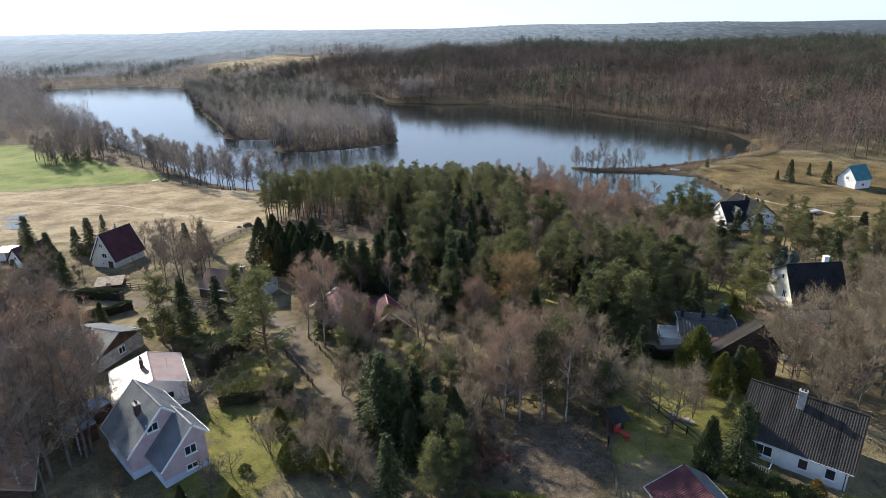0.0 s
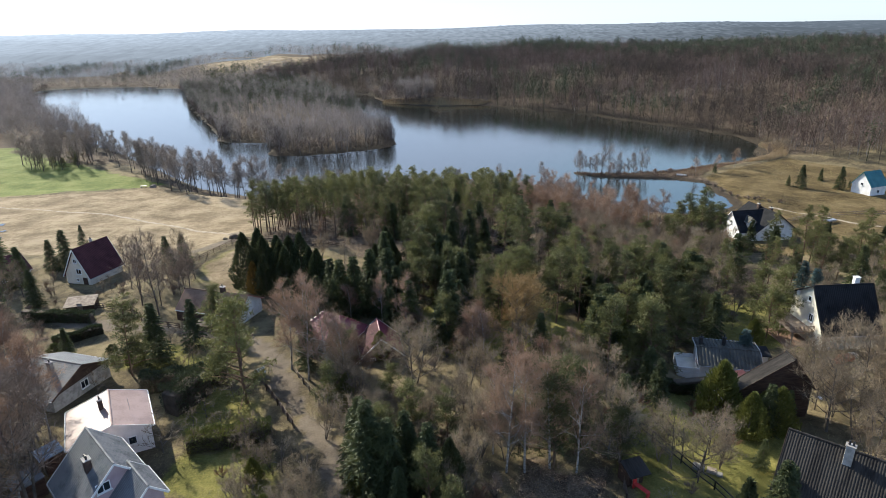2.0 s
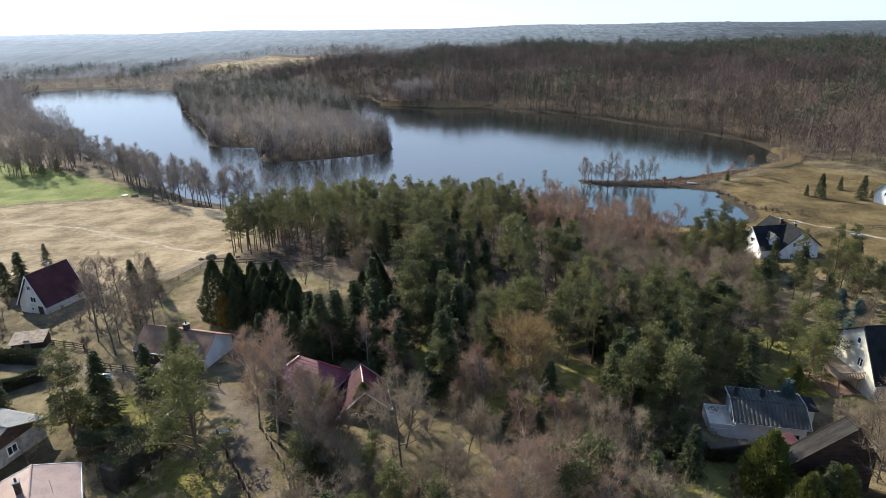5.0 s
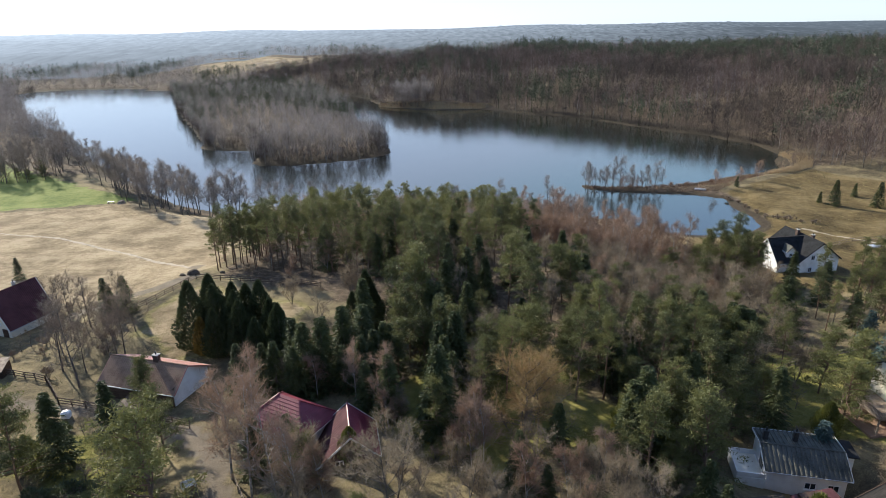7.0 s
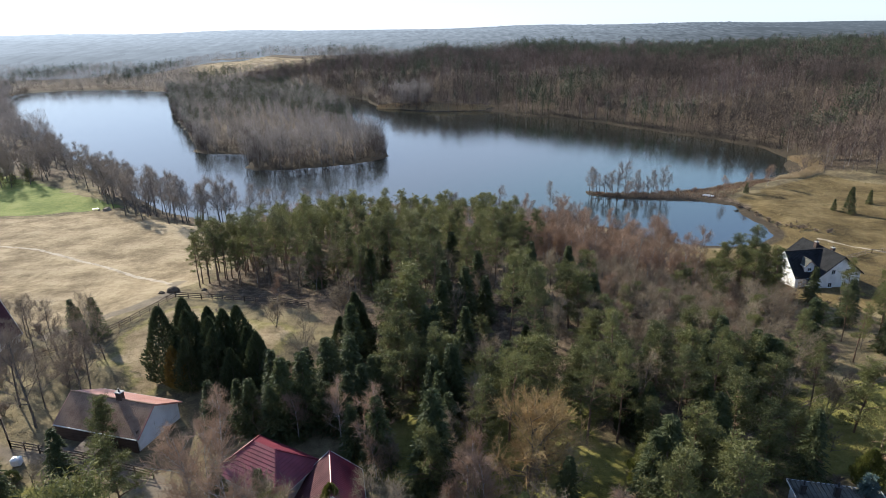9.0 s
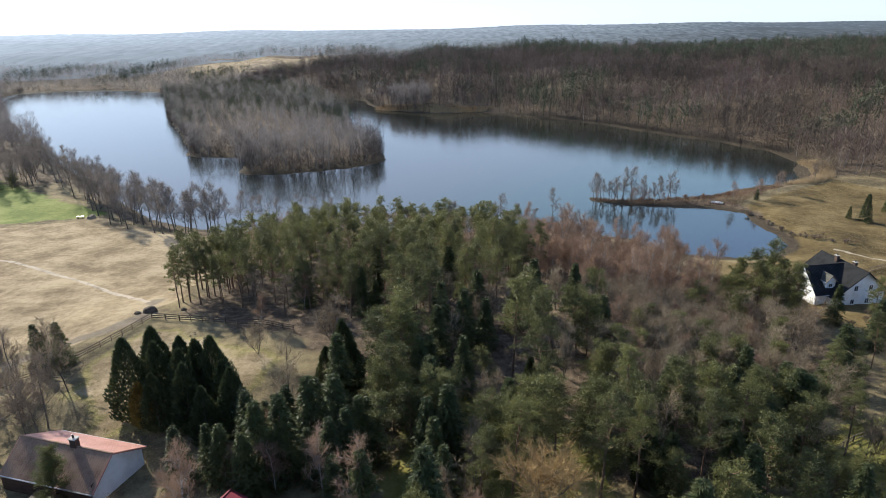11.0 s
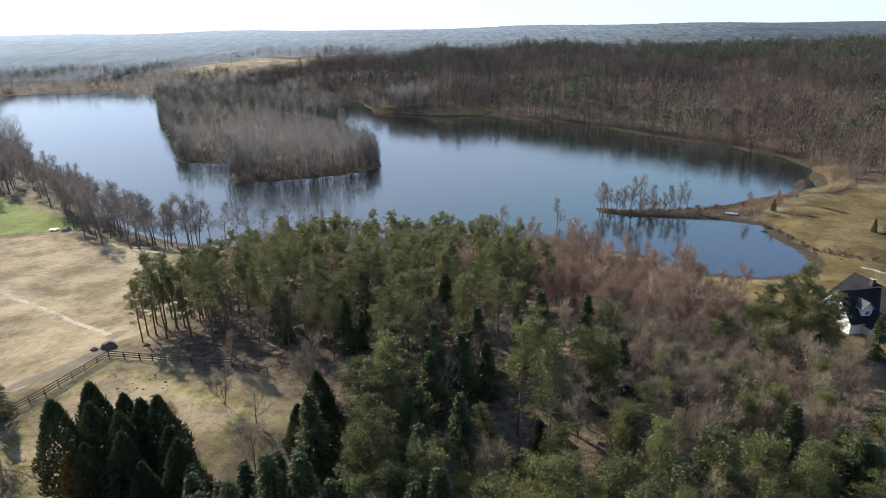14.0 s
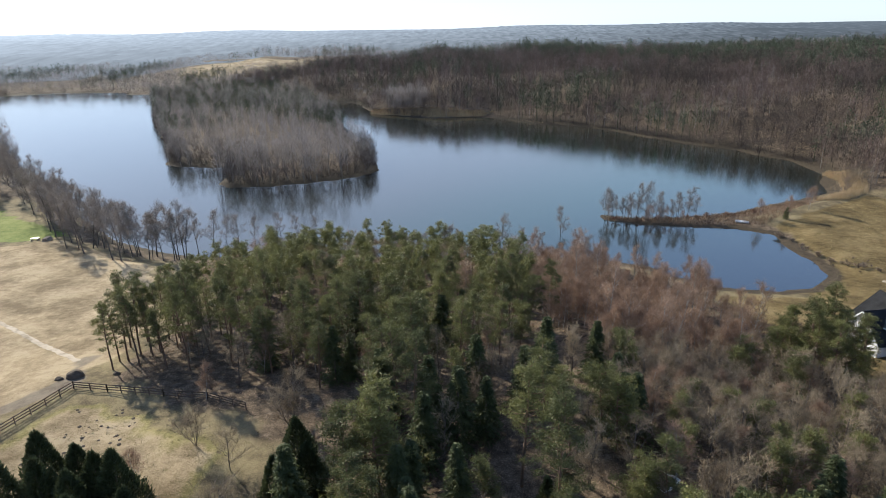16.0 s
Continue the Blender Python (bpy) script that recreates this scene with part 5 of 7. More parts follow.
def prism_bm(profile, x0, x1):
    """A closed profile of (y, z), extruded along x."""
    bm = bmesh.new()
    a = [bm.verts.new((x0, y, z)) for y, z in profile]
    b = [bm.verts.new((x1, y, z)) for y, z in profile]
    n = len(profile)
    for i in range(n):
        bm.faces.new((a[i], a[(i + 1) % n], b[(i + 1) % n], b[i]))
    bm.faces.new(a[::-1])
    bm.faces.new(b)
    bmesh.ops.recalc_face_normals(bm, faces=bm.faces)
    return bm


def slope_mesh(name, x0, x1, y0, z0, y1, z1, style, thick=0.09):
    """A roof slope from the ridge (y0, z0) down to the eave (y1, z1): 'wave' corrugated, 'tile' in courses, 'seam' flat with upright seams, 'plain'."""
    run = math.hypot(y1 - y0, z1 - z0)
    ny_, nz_ = -(z1 - z0) / run, (y1 - y0) / run
    if nz_ < 0:
        ny_, nz_ = -ny_, -nz_
    pitch = {"wave": 0.24, "rib": 0.5, "tile": 0.3, "seam": 0.55, "plain": 5.0}[style]
    n_per = max(1, int(round((x1 - x0) / pitch)))
    xs, amp = [], []
    pattern = {"wave": ((0, 0.0), (0.25, 0.03), (0.5, 0.045), (0.75, 0.03)), "rib": ((0, 0.0), (0.45, 0.0), (0.55, 0.09), (0.9, 0.09)), "tile": ((0, 0.0), (0.3, 0.03), (0.7, 0.035)),
               "seam": ((0, 0.05), (0.1, 0.0), (0.9, 0.0)), "plain": ((0, 0.0),)}[style]
    for i in range(n_per):
        for f, a in pattern:
            xs.append(x0 + (x1 - x0) * (i + f) / n_per)
            amp.append(a)
    xs.append(x1)
    amp.append(pattern[0][1])
    rows = []
    courses = max(1, int(round(run / 0.36))) if style == "tile" else max(1, int(round(run / 1.6)))
    drop = 0.035 if style == "tile" else (0.012 if style == "wave" else 0.0)
    for c in range(courses):
        rows += [(c / courses, 0.0), ((c + 1) / courses, drop)]
    vs = []
    for f, dz in rows:
        for x, a in zip(xs, amp):
            o = a + dz
            vs.append((x, y0 + (y1 - y0) * f + ny_ * o, z0 + (z1 - z0) * f + nz_ * o))
    nxs, nr = len(xs), len(rows)
    fs = [(r * nxs + i, r * nxs + i + 1, (r + 1) * nxs + i + 1, (r + 1) * nxs + i) for r in range(nr - 1) for i in range(nxs - 1)]
    k = len(vs)
    for y, z in ((y0, z0), (y1, z1)):
        for x in (x0, x1):
            vs.append((x, y - ny_ * thick, z - nz_ * thick))
    fs += [(k, k + 1, k + 3, k + 2), (0, k, k + 2, (nr - 1) * nxs), (nxs - 1, nr * nxs - 1, k + 3, k + 1)]
    me = bpy.data.meshes.new(name)
    me.from_pydata(vs, [], fs)
    last = [(nr - 1) * nxs + i for i in range(nxs)]
    bm = bmesh.new()
    bm.from_mesh(me)
    bm.verts.ensure_lookup_table()
    bm.faces.new([bm.verts[i] for i in last] + [bm.verts[k + 3], bm.verts[k + 2]])
    bmesh.ops.recalc_face_normals(bm, faces=bm.faces)
    bpy.data.meshes.remove(me)
    return bm


def add_window(host, cx, cy, cz, w, h, yaw, frame_mat=None, panes=2):
    """A casement at a wall point, facing along yaw: frame with panes and a sill."""
    m = Matrix.Translation((cx, cy, cz)) @ Matrix.Rotation(yaw, 4, "Z")
    fb = bmesh.new()
    for sx in (-1, 1):
        box_bm(sx * (w / 2 - 0.04), 0.0, 0, 0.08, 0.12, h, bm=fb, m=m)
    for sz in (-1, 1):
        box_bm(0, 0.0, sz * (h / 2 - 0.04), w - 0.16, 0.12, 0.08, bm=fb, m=m)
    for i in range(1, panes):
        box_bm(-w / 2 + w * i / panes, 0.0, 0, 0.07, 0.11, h - 0.16, bm=fb, m=m)
    win = part("window", fb, frame_mat or M_FRAME, host)
    for i in range(panes):
        pw = (w - 0.16) / panes
        part("pane", box_bm(-w / 2 + 0.08 + pw * (i + 0.5), 0.0, 0, pw - 0.04, 0.03, h - 0.16, m=m), M_GLASS, win)
    part("sill", box_bm(0, 0.1, -h / 2 - 0.03, w + 0.12, 0.18, 0.05, m=m), frame_mat or M_FRAME, win)
    return win


def chimney(host, x, y, z0, z1, w, mat, cap=None, pots=1):
    c = part("chimney", box_bm(x, y, (z0 + z1) / 2, w, w * 0.8, z1 - z0, 0.02), mat, host)
    part("chimney_cap", box_bm(x, y, z1 + 0.05, w + 0.14, w * 0.8 + 0.14, 0.1, 0.02), cap or M_GREYSTONE, c)
    for i in range(pots):
        bm = bmesh.new()
        bmesh.ops.create_cone(bm, cap_ends=True, segments=10, radius1=0.11, radius2=0.09, depth=0.45, matrix=Matrix.Translation((x + (i - (pots - 1) / 2) * 0.35, y, z1 + 0.3)))
        part("chimney_pot", bm, M_DARKMETAL, c)
    return c


def gable_house(name, label, a, b, zr, left, right, zg, wall, roofs, style="tile", over=0.35, eave=0.35, plinth=None, gable_wall=None, verge=None):
    """A gabled house. a, b: ends of the roof ridge in plan; left and right: (distance of the eave from the ridge, its height), seen from a to b."""
    a, b = Vector((*a, 0)), Vector((*b, 0))
    d = (b - a)
    ln = d.length
    root = tagged(new(name), label, "house")
    root.matrix_basis = Matrix.Translation(((a.x + b.x) / 2, (a.y + b.y) / 2, zg)) @ Matrix.Rotation(math.atan2(d.y, d.x), 4, "Z")
    (wl, zl), (wr, zrr) = left, right
    R, ZL, ZR = zr - zg, zl - zg, zrr - zg
    sl, sr = (R - ZL) / wl, (R - ZR) / wr
    il, ir = wl - eave, wr - eave
    prof = [(-ir, -1.2), (il, -1.2), (il, R - sl * il - 0.1), (0, R - 0.1), (-ir, R - sr * ir - 0.1)]
    part("wall", prism_bm(prof, -ln / 2 + over, ln / 2 - over), wall, root)
    if plinth:
        pb = box_bm(0, (il - ir) / 2, 0.15, ln - 2 * over + 0.06, il + ir + 0.06, 1.5)
        part("plinth", pb, plinth, root)
    if gable_wall:
        for s in (-1, 1):
            x = s * (ln / 2 - over)
            gb = prism_bm([(-ir * 0.98, R - sr * ir - 0.1), (il * 0.98, R - sl * il - 0.1), (0, R - 0.14)], x - 0.03, x + 0.03)
            part("gable_cladding", gb, gable_wall, root)
    part("roof_slope", slope_mesh("s", -ln / 2, ln / 2, 0, R, wl, ZL, style), roofs[0], root, smooth_it=False)
    part("roof_slope", slope_mesh("s", -ln / 2, ln / 2, 0, R, -wr, ZR, style), roofs[1], root, smooth_it=False)
    rb = bmesh.new()
    bmesh.ops.create_cone(rb, cap_ends=True, segments=8, radius1=0.12, radius2=0.12, depth=ln + 0.04, matrix=Matrix.Translation((0, 0, R + 0.02)) @ Matrix.Rotation(math.pi / 2, 4, "Y"))
    part("ridge_cap", rb, roofs[1], root)
    for s in (-1, 1):
        for w_, z_ in ((wl, ZL), (-wr, ZR)):
            run = math.hypot(w_, R - z_)
            ang = math.atan2(z_ - R, w_)
            vb = box_bm(0, 0, 0, 0.05, run, 0.2, m=Matrix.Translation((s * (ln / 2 + 0.028), w_ / 2, (R + z_) / 2 - 0.05)) @ Matrix.Rotation(ang if w_ > 0 else ang - math.pi, 4, "X"))
            part("verge_board", vb, verge or M_WOOD, root)
    for w_, z_ in ((wl, ZL), (-wr, ZR)):
        gb = bmesh.new()
        bmesh.ops.create_cone(gb, cap_ends=True, segments=8, radius1=0.07, radius2=0.07, depth=ln, matrix=Matrix.Translation((0, w_ + (0.08 if w_ > 0 else -0.08), z_ - 0.05)) @ Matrix.Rotation(math.pi / 2, 4, "Y"))
        part("gutter", gb, M_METAL, root)
    root["dims"] = (ln / 2 - over, il, ir, R)
    return root


def win(h, side, u, z, w, ht, panes=2, frame_mat=None):
    """A window on one wall: 'left', 'right' (along the ridge), 'a', 'b' (gable ends); u: metres along the wall from its middle."""
    gx_, il, ir, R = h["dims"]
    if side == "left":
        return add_window(h, u, il + 0.01, z, w, ht, 0, frame_mat, panes)
    if side == "right":
        return add_window(h, u, -ir - 0.01, z, w, ht, math.pi, frame_mat, panes)
    if side == "b":
        return add_window(h, gx_ + 0.035, u, z, w, ht, -math.pi / 2, frame_mat, panes)
    return add_window(h, -gx_ - 0.035, u, z, w, ht, math.pi / 2, frame_mat, panes)


def door(h, side, u, w=0.95, ht=2.05, z=0.0, mat=None):
    gx_, il, ir, R = h["dims"]
    at = {"left": (u, il + 0.02, 0), "right": (u, -ir - 0.02, 0), "b": (gx_ + 0.02, u, 1), "a": (-gx_ - 0.02, u, 1)}[side]
    sx, sy = ((w, 0.08) if not at[2] else (0.08, w))
    d_ = part("door", box_bm(at[0], at[1], z + ht / 2, sx, sy, ht, 0.01), mat or M_WOOD_DARK, h)
    part("door_handle", box_bm(at[0] + (0.35 * w if not at[2] else 0.06), at[1] + (0.35 * w if at[2] else (0.06 if side == "left" else -0.06)), z + 1.0, 0.05, 0.05, 0.12), M_METAL, d_)


def railing(h, pts, z, height_=0.95, mat=None, gap=0.22, name="railing"):
    """Posts, rails and slats between plan points, in the house's own axes."""
    mat = mat or M_WOOD_DARK
    bm = bmesh.new()
    for (x0, y0), (x1, y1) in zip(pts, pts[1:]):
        l_, an = math.hypot(x1 - x0, y1 - y0), math.atan2(y1 - y0, x1 - x0)
        m = Matrix.Translation(((x0 + x1) / 2, (y0 + y1) / 2, z)) @ Matrix.Rotation(an, 4, "Z")
        for zz in (0.1, height_):
            box_bm(0, 0, zz, l_, 0.07, 0.08, bm=bm, m=m)
        n_ = max(2, int(l_ / gap))
        for i in range(n_ + 1):
            box_bm(-l_ / 2 + l_ * i / n_, 0, height_ / 2, 0.09, 0.04, height_ - 0.1, bm=bm, m=m)
    return part(name, bm, mat, h)


# --- grey-roofed pink house with a forward wing ---
g = gable_house("house", "pink plastered house with grey roof and forward gabled wing", (-36.9, 60.5), (-31.1, 55.1), 21.5, (2.9, 18.6), (4.3, 17.2), 14.2, M_PINK,
                (M_ROOF_GREY, M_ROOF_GREY), "tile", plinth=M_PLINTH, verge=M_FRAME)
win(g, "b", -1.2, 5.2, 1.25, 1.0)
win(g, "right", -1.5, 1.6, 1.2, 1.1)
chimney(g, 0.9, -1.5, 4.6, 7.0, 0.75, M_SHADED_BRICK, pots=2)
dvec = Vector((0.732, -0.681, 0))
nvec = Vector((0.681, 0.732, 0))
wa = Vector((-31.1, 55.1, 0)) + nvec * 1.43 - dvec * 1.2
wb = Vector((-31.1, 55.1, 0)) + nvec * 1.43 + dvec * 3.8
wing_a, wing_b = (wa.x, wa.y), (wb.x, wb.y)
# the wing is one piece with the house: its parts hang under the same root
wing = gable_house("wing", "gabled wing", wing_a, wing_b, 20.3, (1.6, 18.7), (3.9, 16.5), 14.2, M_PINK, (M_ROOF_GREY, M_ROOF_STEEL), "tile", plinth=M_PLINTH, verge=M_FRAME)
win(wing, "b", -0.5, 3.2, 1.3, 1.1)
win(wing, "b", -0.6, 1.15, 1.3, 0.7)
win(wing, "right", 0.6, 1.3, 0.9, 0.8, 1)
inv = g.matrix_basis.inverted() @ wing.matrix_basis
for o in list(wing.children):
    o.parent = g
    o.matrix_basis = inv @ o.matrix_basis
bpy.data.objects.remove(wing)

# --- white house with pale sheet roof ---
h2 = gable_house("house", "low white house with faded pink sheet-metal roof", (-41.1, 71.4), (-36.9, 64.5), 18.8, (4.0, 17.4), (4.7, 17.3), 14.3, M_WHITE, (M_ROOF_PINK, M_ROOF_PINK), "plain", verge=M_WHITE)
win(h2, "b", 1.6, 1.7, 0.9, 1.0, 1)
win(h2, "b", -2.4, 1.7, 1.1, 1.1)
win(h2, "left", 0.5, 1.7, 1.2, 1.1)
chimney(h2, -0.6, -0.9, 3.6, 5.4, 0.6, M_SHADED_BRICK, pots=1)
part("aerial", box_bm(1.2, 1.9, 4.9, 0.04, 0.04, 1.6), M_METAL, h2)

# --- grey tiled house among the birches ---
h3 = gable_house("house", "house with pale grey tiled roof among bare trees", (-56.5, 80.2), (-48.3, 78.0), 18.3, (4.6, 16.4), (5.2, 16.0), 13.8, M_GREYSTONE, (M_ROOF_STEEL, M_ROOF_GREY), "tile", verge=M_WOOD_DARK, gable_wall=M_WOOD_DARK)
win(h3, "b", 0.0, 1.6, 1.2, 1.1)
chimney(h3, 0.8, -1.6, 3.2, 5.2, 0.6, M_STONE)

# --- tall A-shaped house with a dark red roof ---
h4 = gable_house("house", "steep white-gabled house with dark red roof", (-75.7, 121.0), (-73.0, 129.2), 18.5, (3.9, 12.4), (3.3, 12.6), 10.6, M_CREAM, (M_ROOF_DKRED, M_ROOF_DKRED), "tile", verge=M_WHITE)
win(h4, "a", 0.2, 5.4, 0.9, 0.9)
win(h4, "a", -0.3, 3.2, 1.4, 1.1)
win(h4, "a", 0.4, 1.3, 0.6, 0.6, 1)
door(h4, "a", -1.6, 1.2, 2.0)
chimney(h4, 0.6, 0.3, 7.0, 8.5, 0.5, M_GREYSTONE)

# --- dark red roof at the edge of the village ---
h5 = gable_house("house", "white house with dark red gabled roof by conifers", (-95.5, 121.4), (-92.0, 128.5), 15.4, (3.4, 12.2), (3.4, 12.2), 10.4, M_WHITE, (M_ROOF_DKRED, M_ROOF_DKRED), "tile")
win(h5, "a", 0, 2.6, 1.0, 1.0)

# --- cottage with tiled front slope and red back slope ---
h6 = gable_house("house", "white-gabled cottage, dark front, brown tiled and red slopes", (-45.2, 103.1), (-33.6, 100.2), 18.0, (4.4, 15.5), (3.3, 15.5), 13.3, M_WHITE, (M_ROOF_RED, M_ROOF_TILE), "tile", verge=M_ROOF_RED)
part("wooden_front", box_bm(0, -3.33, 0.95, 11.7, 0.05, 2.1), M_WOOD_DARK, h6)
part("wooden_gable", box_bm(5.55, -1.9, 1.6, 0.06, 1.9, 2.6), M_WOOD_DARK, h6)
for i in range(6):
    part("shutter_slat", box_bm(5.5, 3.2, 0.7 + 0.32 * i, 0.08, 1.4, 0.1), M_WOOD_DARK, h6)
win(h6, "right", -2.6, 1.4, 1.3, 1.0)
win(h6, "right", 1.5, 1.4, 1.3, 1.0)
chimney(h6, 1.2, 0.1, 4.2, 5.6, 0.75, M_SHADED_BRICK)
part("porch_roof", box_bm(0.6, -4.3, 1.9, 3.2, 2.2, 0.12, m=Matrix.Rotation(radians(8), 4, "X")), M_WOOD_DARK, h6)

# --- maroon hipped roof ---
def hip_house(name, label, cx, cy, yaw, lx, ly, ridge, zg, ze, zr, wall, roof):
    root = tagged(new(name), label, "house")
    root.matrix_basis = Matrix.Translation((cx, cy, zg)) @ Matrix.Rotation(yaw, 4, "Z")
    part("wall", box_bm(0, 0, (ze - zg) / 2 - 0.5, lx - 0.9, ly - 0.9, ze - zg + 1.0), wall, root)
    e, r = ze - zg, zr - zg
    corners = [(-lx / 2, -ly / 2), (lx / 2, -ly / 2), (lx / 2, ly / 2), (-lx / 2, ly / 2)]
    tops = [(-ridge / 2, 0), (ridge / 2, 0)]
    sides = [(corners[0], corners[1], tops[1], tops[0]), (corners[1], corners[2], tops[1], tops[1]), (corners[2], corners[3], tops[0], tops[1]), (corners[3], corners[0], tops[0], tops[0])]
    for p0, p1, q1, q0 in sides:
        bm = bmesh.new()
        n_ = 11
        prev = None
        for c in range(n_):
            for f, lift in ((c / n_, 0.045), ((c + 1) / n_, 0.0)):
                row = [bm.verts.new((p[0] + (q[0] - p[0]) * f, p[1] + (q[1] - p[1]) * f, e + (r - e) * f + lift)) for p, q in ((p0, q0), (p1, q1))]
                if prev:
                    bm.faces.new((prev[0], prev[1], row[1], row[0]))
                prev = row
        part("roof_slope", bm, roof, root)
    for i, (p, q) in enumerate(zip(corners, (tops[0], tops[1], tops[1], tops[0]))):
        v0, v1 = Vector((*p, e + 0.05)), Vector((*q, r + 0.05))
        m = Matrix.Translation((v0 + v1) / 2) @ (v1 - v0).to_track_quat("X", "Z").to_matrix().to_4x4()
        part("hip_cap", box_bm(0, 0, 0, (v1 - v0).length, 0.2, 0.08, m=m), roof, root)
    part("eave_board", box_bm(0, 0, e - 0.04, lx - 0.05, ly - 0.05, 0.1), M_WHITE, root)
    return root


h7 = hip_house("house", "house with maroon hipped metal-tile roof, grey walls", -18.2, 92.6, math.atan2(-0.47, 0.88), 9.2, 7.0, 3.2, 13.2, 15.5, 18.3, M_GREYSTONE, M_ROOF_MAROON)
part("lantern", box_bm(-4.9, -1.5, 2.6, 0.25, 0.25, 0.35, 0.04), M_WHITE, h7)

# --- dark gabled house beside the lane ---
h8 = gable_house("house", "dark red wooden gabled house with white verge boards", (-10.0, 86.4), (-11.5, 93.0), 17.2, (4.0, 13.6), (3.2, 14.2), 12.8, M_ROOF_DKRED, (M_ROOF_DKRED, M_ROOF_MAROON), "tile", verge=M_FRAME, over=0.25)
win(h8, "a", 1.4, 0.9, 0.9, 1.0)
part("porch_wall", box_bm(-2.6, 3.3, 0.4, 1.2, 0.3, 1.9), M_WHITE, h8)

# --- flat terrace house with ribbed grey roof ---
h9 = gable_house("house", "white terrace house with ribbed dark grey roof", (36.2, 89.7), (44.8, 88.0), 14.0, (3.2, 13.7), (3.0, 12.5), 9.0, M_WHITE, (M_ROOF_RIB, M_ROOF_RIB), "rib", verge=M_WHITE)
part("terrace", box_bm(-5.6, -0.6, 0.85, 3.0, 4.4, 2.7, 0.03), M_WHITE, h9)
part("terrace_floor", box_bm(-5.6, -0.6, 2.23, 2.7, 4.1, 0.06), M_CREAM, h9)
for sy in (-2.7, 1.5):
    part("parapet", box_bm(-5.6, sy, 2.55, 3.0, 0.14, 0.6, 0.02), M_WHITE, h9)
part("terrace_railing", box_bm(-7.05, -0.6, 2.5, 0.1, 4.2, 0.5, 0.02), M_WHITE, h9)
chimney(h9, -3.6, 1.0, 3.9, 6.0, 0.5, M_DARKMETAL, M_DARKMETAL)
chimney(h9, -0.4, 1.2, 3.9, 6.1, 0.5, M_DARKMETAL, M_DARKMETAL)
win(h9, "right", 0.5, 2.0, 1.2, 0.9)
win(h9, "right", 2.8, 2.0, 1.2, 0.9)
door(h9, "a", -0.5, 1.2, 2.0, 2.25, M_GLASS)
part("rear_extension", box_bm(4.6, 2.2, 2.0, 2.6, 2.6, 3.6, 0.02), M_WHITE, h9)
part("extension_roof", box_bm(4.7, 2.2, 3.9, 3.2, 3.2, 0.14, 0.02), M_ROOF_ANTHR, h9)

# --- dark barn-like house ---
h10 = gable_house("house", "dark brown wooden house with a long low roof slope", (41.9, 74.9), (41.7, 76.9), 20.4, (8.4, 15.4), (3.4, 16.0), 12.4, M_WOOD_DARK, (M_ROOF_BLACK, M_ROOF_BLACK), "plain", over=0.3, verge=M_WOOD_DARK)
win(h10, "a", 3.1, 2.2, 0.8, 1.1, 1)
part("lamp", box_bm(-4.1, -1.6, 4.6, 0.5, 0.3, 0.25, 0.05), M_WHITE, h10)
part("lean_to_roof", box_bm(3.6, 4.0, 3.2, 3.6, 4.2, 0.1, m=Matrix.Rotation(radians(-8), 4, "X")), M_ROOF_DKRED, h10)
part("lean_to_wall", box_bm(3.6, 4.0, 1.2, 3.2, 3.8, 3.2), M_WOOD_DARK, h10)

# --- white house with a black roof and balcony ---
h11 = gable_house("house", "white house with steep black roof and wooden balcony", (55.9, 96.6), (65.5, 97.4), 20.5, (5.0, 17.3), (4.2, 13.8), 10.9, M_CREAM, (M_ROOF_ANTHR, M_ROOF_ANTHR), "tile", verge=M_ROOF_ANTHR)
win(h11, "a", 0.6, 7.2, 0.7, 0.9, 1)
win(h11, "a", -0.4, 4.4, 1.0, 1.3)
part("balcony_floor", box_bm(-6.2, 1.4, 2.6, 3.6, 6.4, 0.18), M_WOOD, h11)
railing(h11, [(-4.6, -1.8), (-8.0, -1.8), (-8.0, 4.6), (-4.6, 4.6)], 2.7, 0.9, M_WOOD)
for px_, py_ in ((-7.9, -1.7), (-7.9, 1.5), (-7.9, 4.5), (-5.2, -1.7)):
    part("balcony_post", box_bm(px_, py_, 0.7, 0.16, 0.16, 3.7), M_WOOD, h11)
part("paved_terrace", box_bm(-6.4, 1.0, 0.12, 4.6, 6.0, 0.5, 0.04), M_ROOF_TILE, h11)
chimney(h11, 2.2, 0.4, 8.8, 10.6, 0.8, M_WHITE, M_WHITE, pots=0)
part("satellite_dish", box_bm(-4.9, 2.9, 7.2, 0.08, 0.7, 0.7, 0.03), M_WHITE, h11)

# --- large house with dark corrugated roof ---
h12 = gable_house("house", "white house with broad dark corrugated roof and balcony", (34.1, 61.4), (43.0, 54.4), 20.6, (4.6, 16.3), (4.7, 16.2), 12.9, M_WHITE, (M_ROOF_BLACK, M_ROOF_BLACK), "wave", over=0.45, verge=M_WOOD_DARK)
win(h12, "right", -2.6, 2.2, 1.8, 1.3, 2)
win(h12, "right", 1.2, 2.2, 1.0, 1.3, 1)
win(h12, "right", 3.7, 2.2, 1.0, 1.3, 1)
part("basement", box_bm(-0.2, -0.6, 0.1, 9.8, 8.0, 1.5), M_GREYSTONE, h12)
# dark panel put in for the shaded void under the balcony
part("basement_door", box_bm(-3.6, -4.65, 0.0, 2.6, 0.12, 1.3), M_DARKMETAL, h12)
chimney(h12, -0.4, -0.9, 6.2, 8.7, 0.75, M_GREYSTONE, M_STONE, pots=2)
part("balcony_floor", box_bm(-3.4, -5.4, 0.6, 3.8, 2.0, 0.16), M_WOOD_DARK, h12)
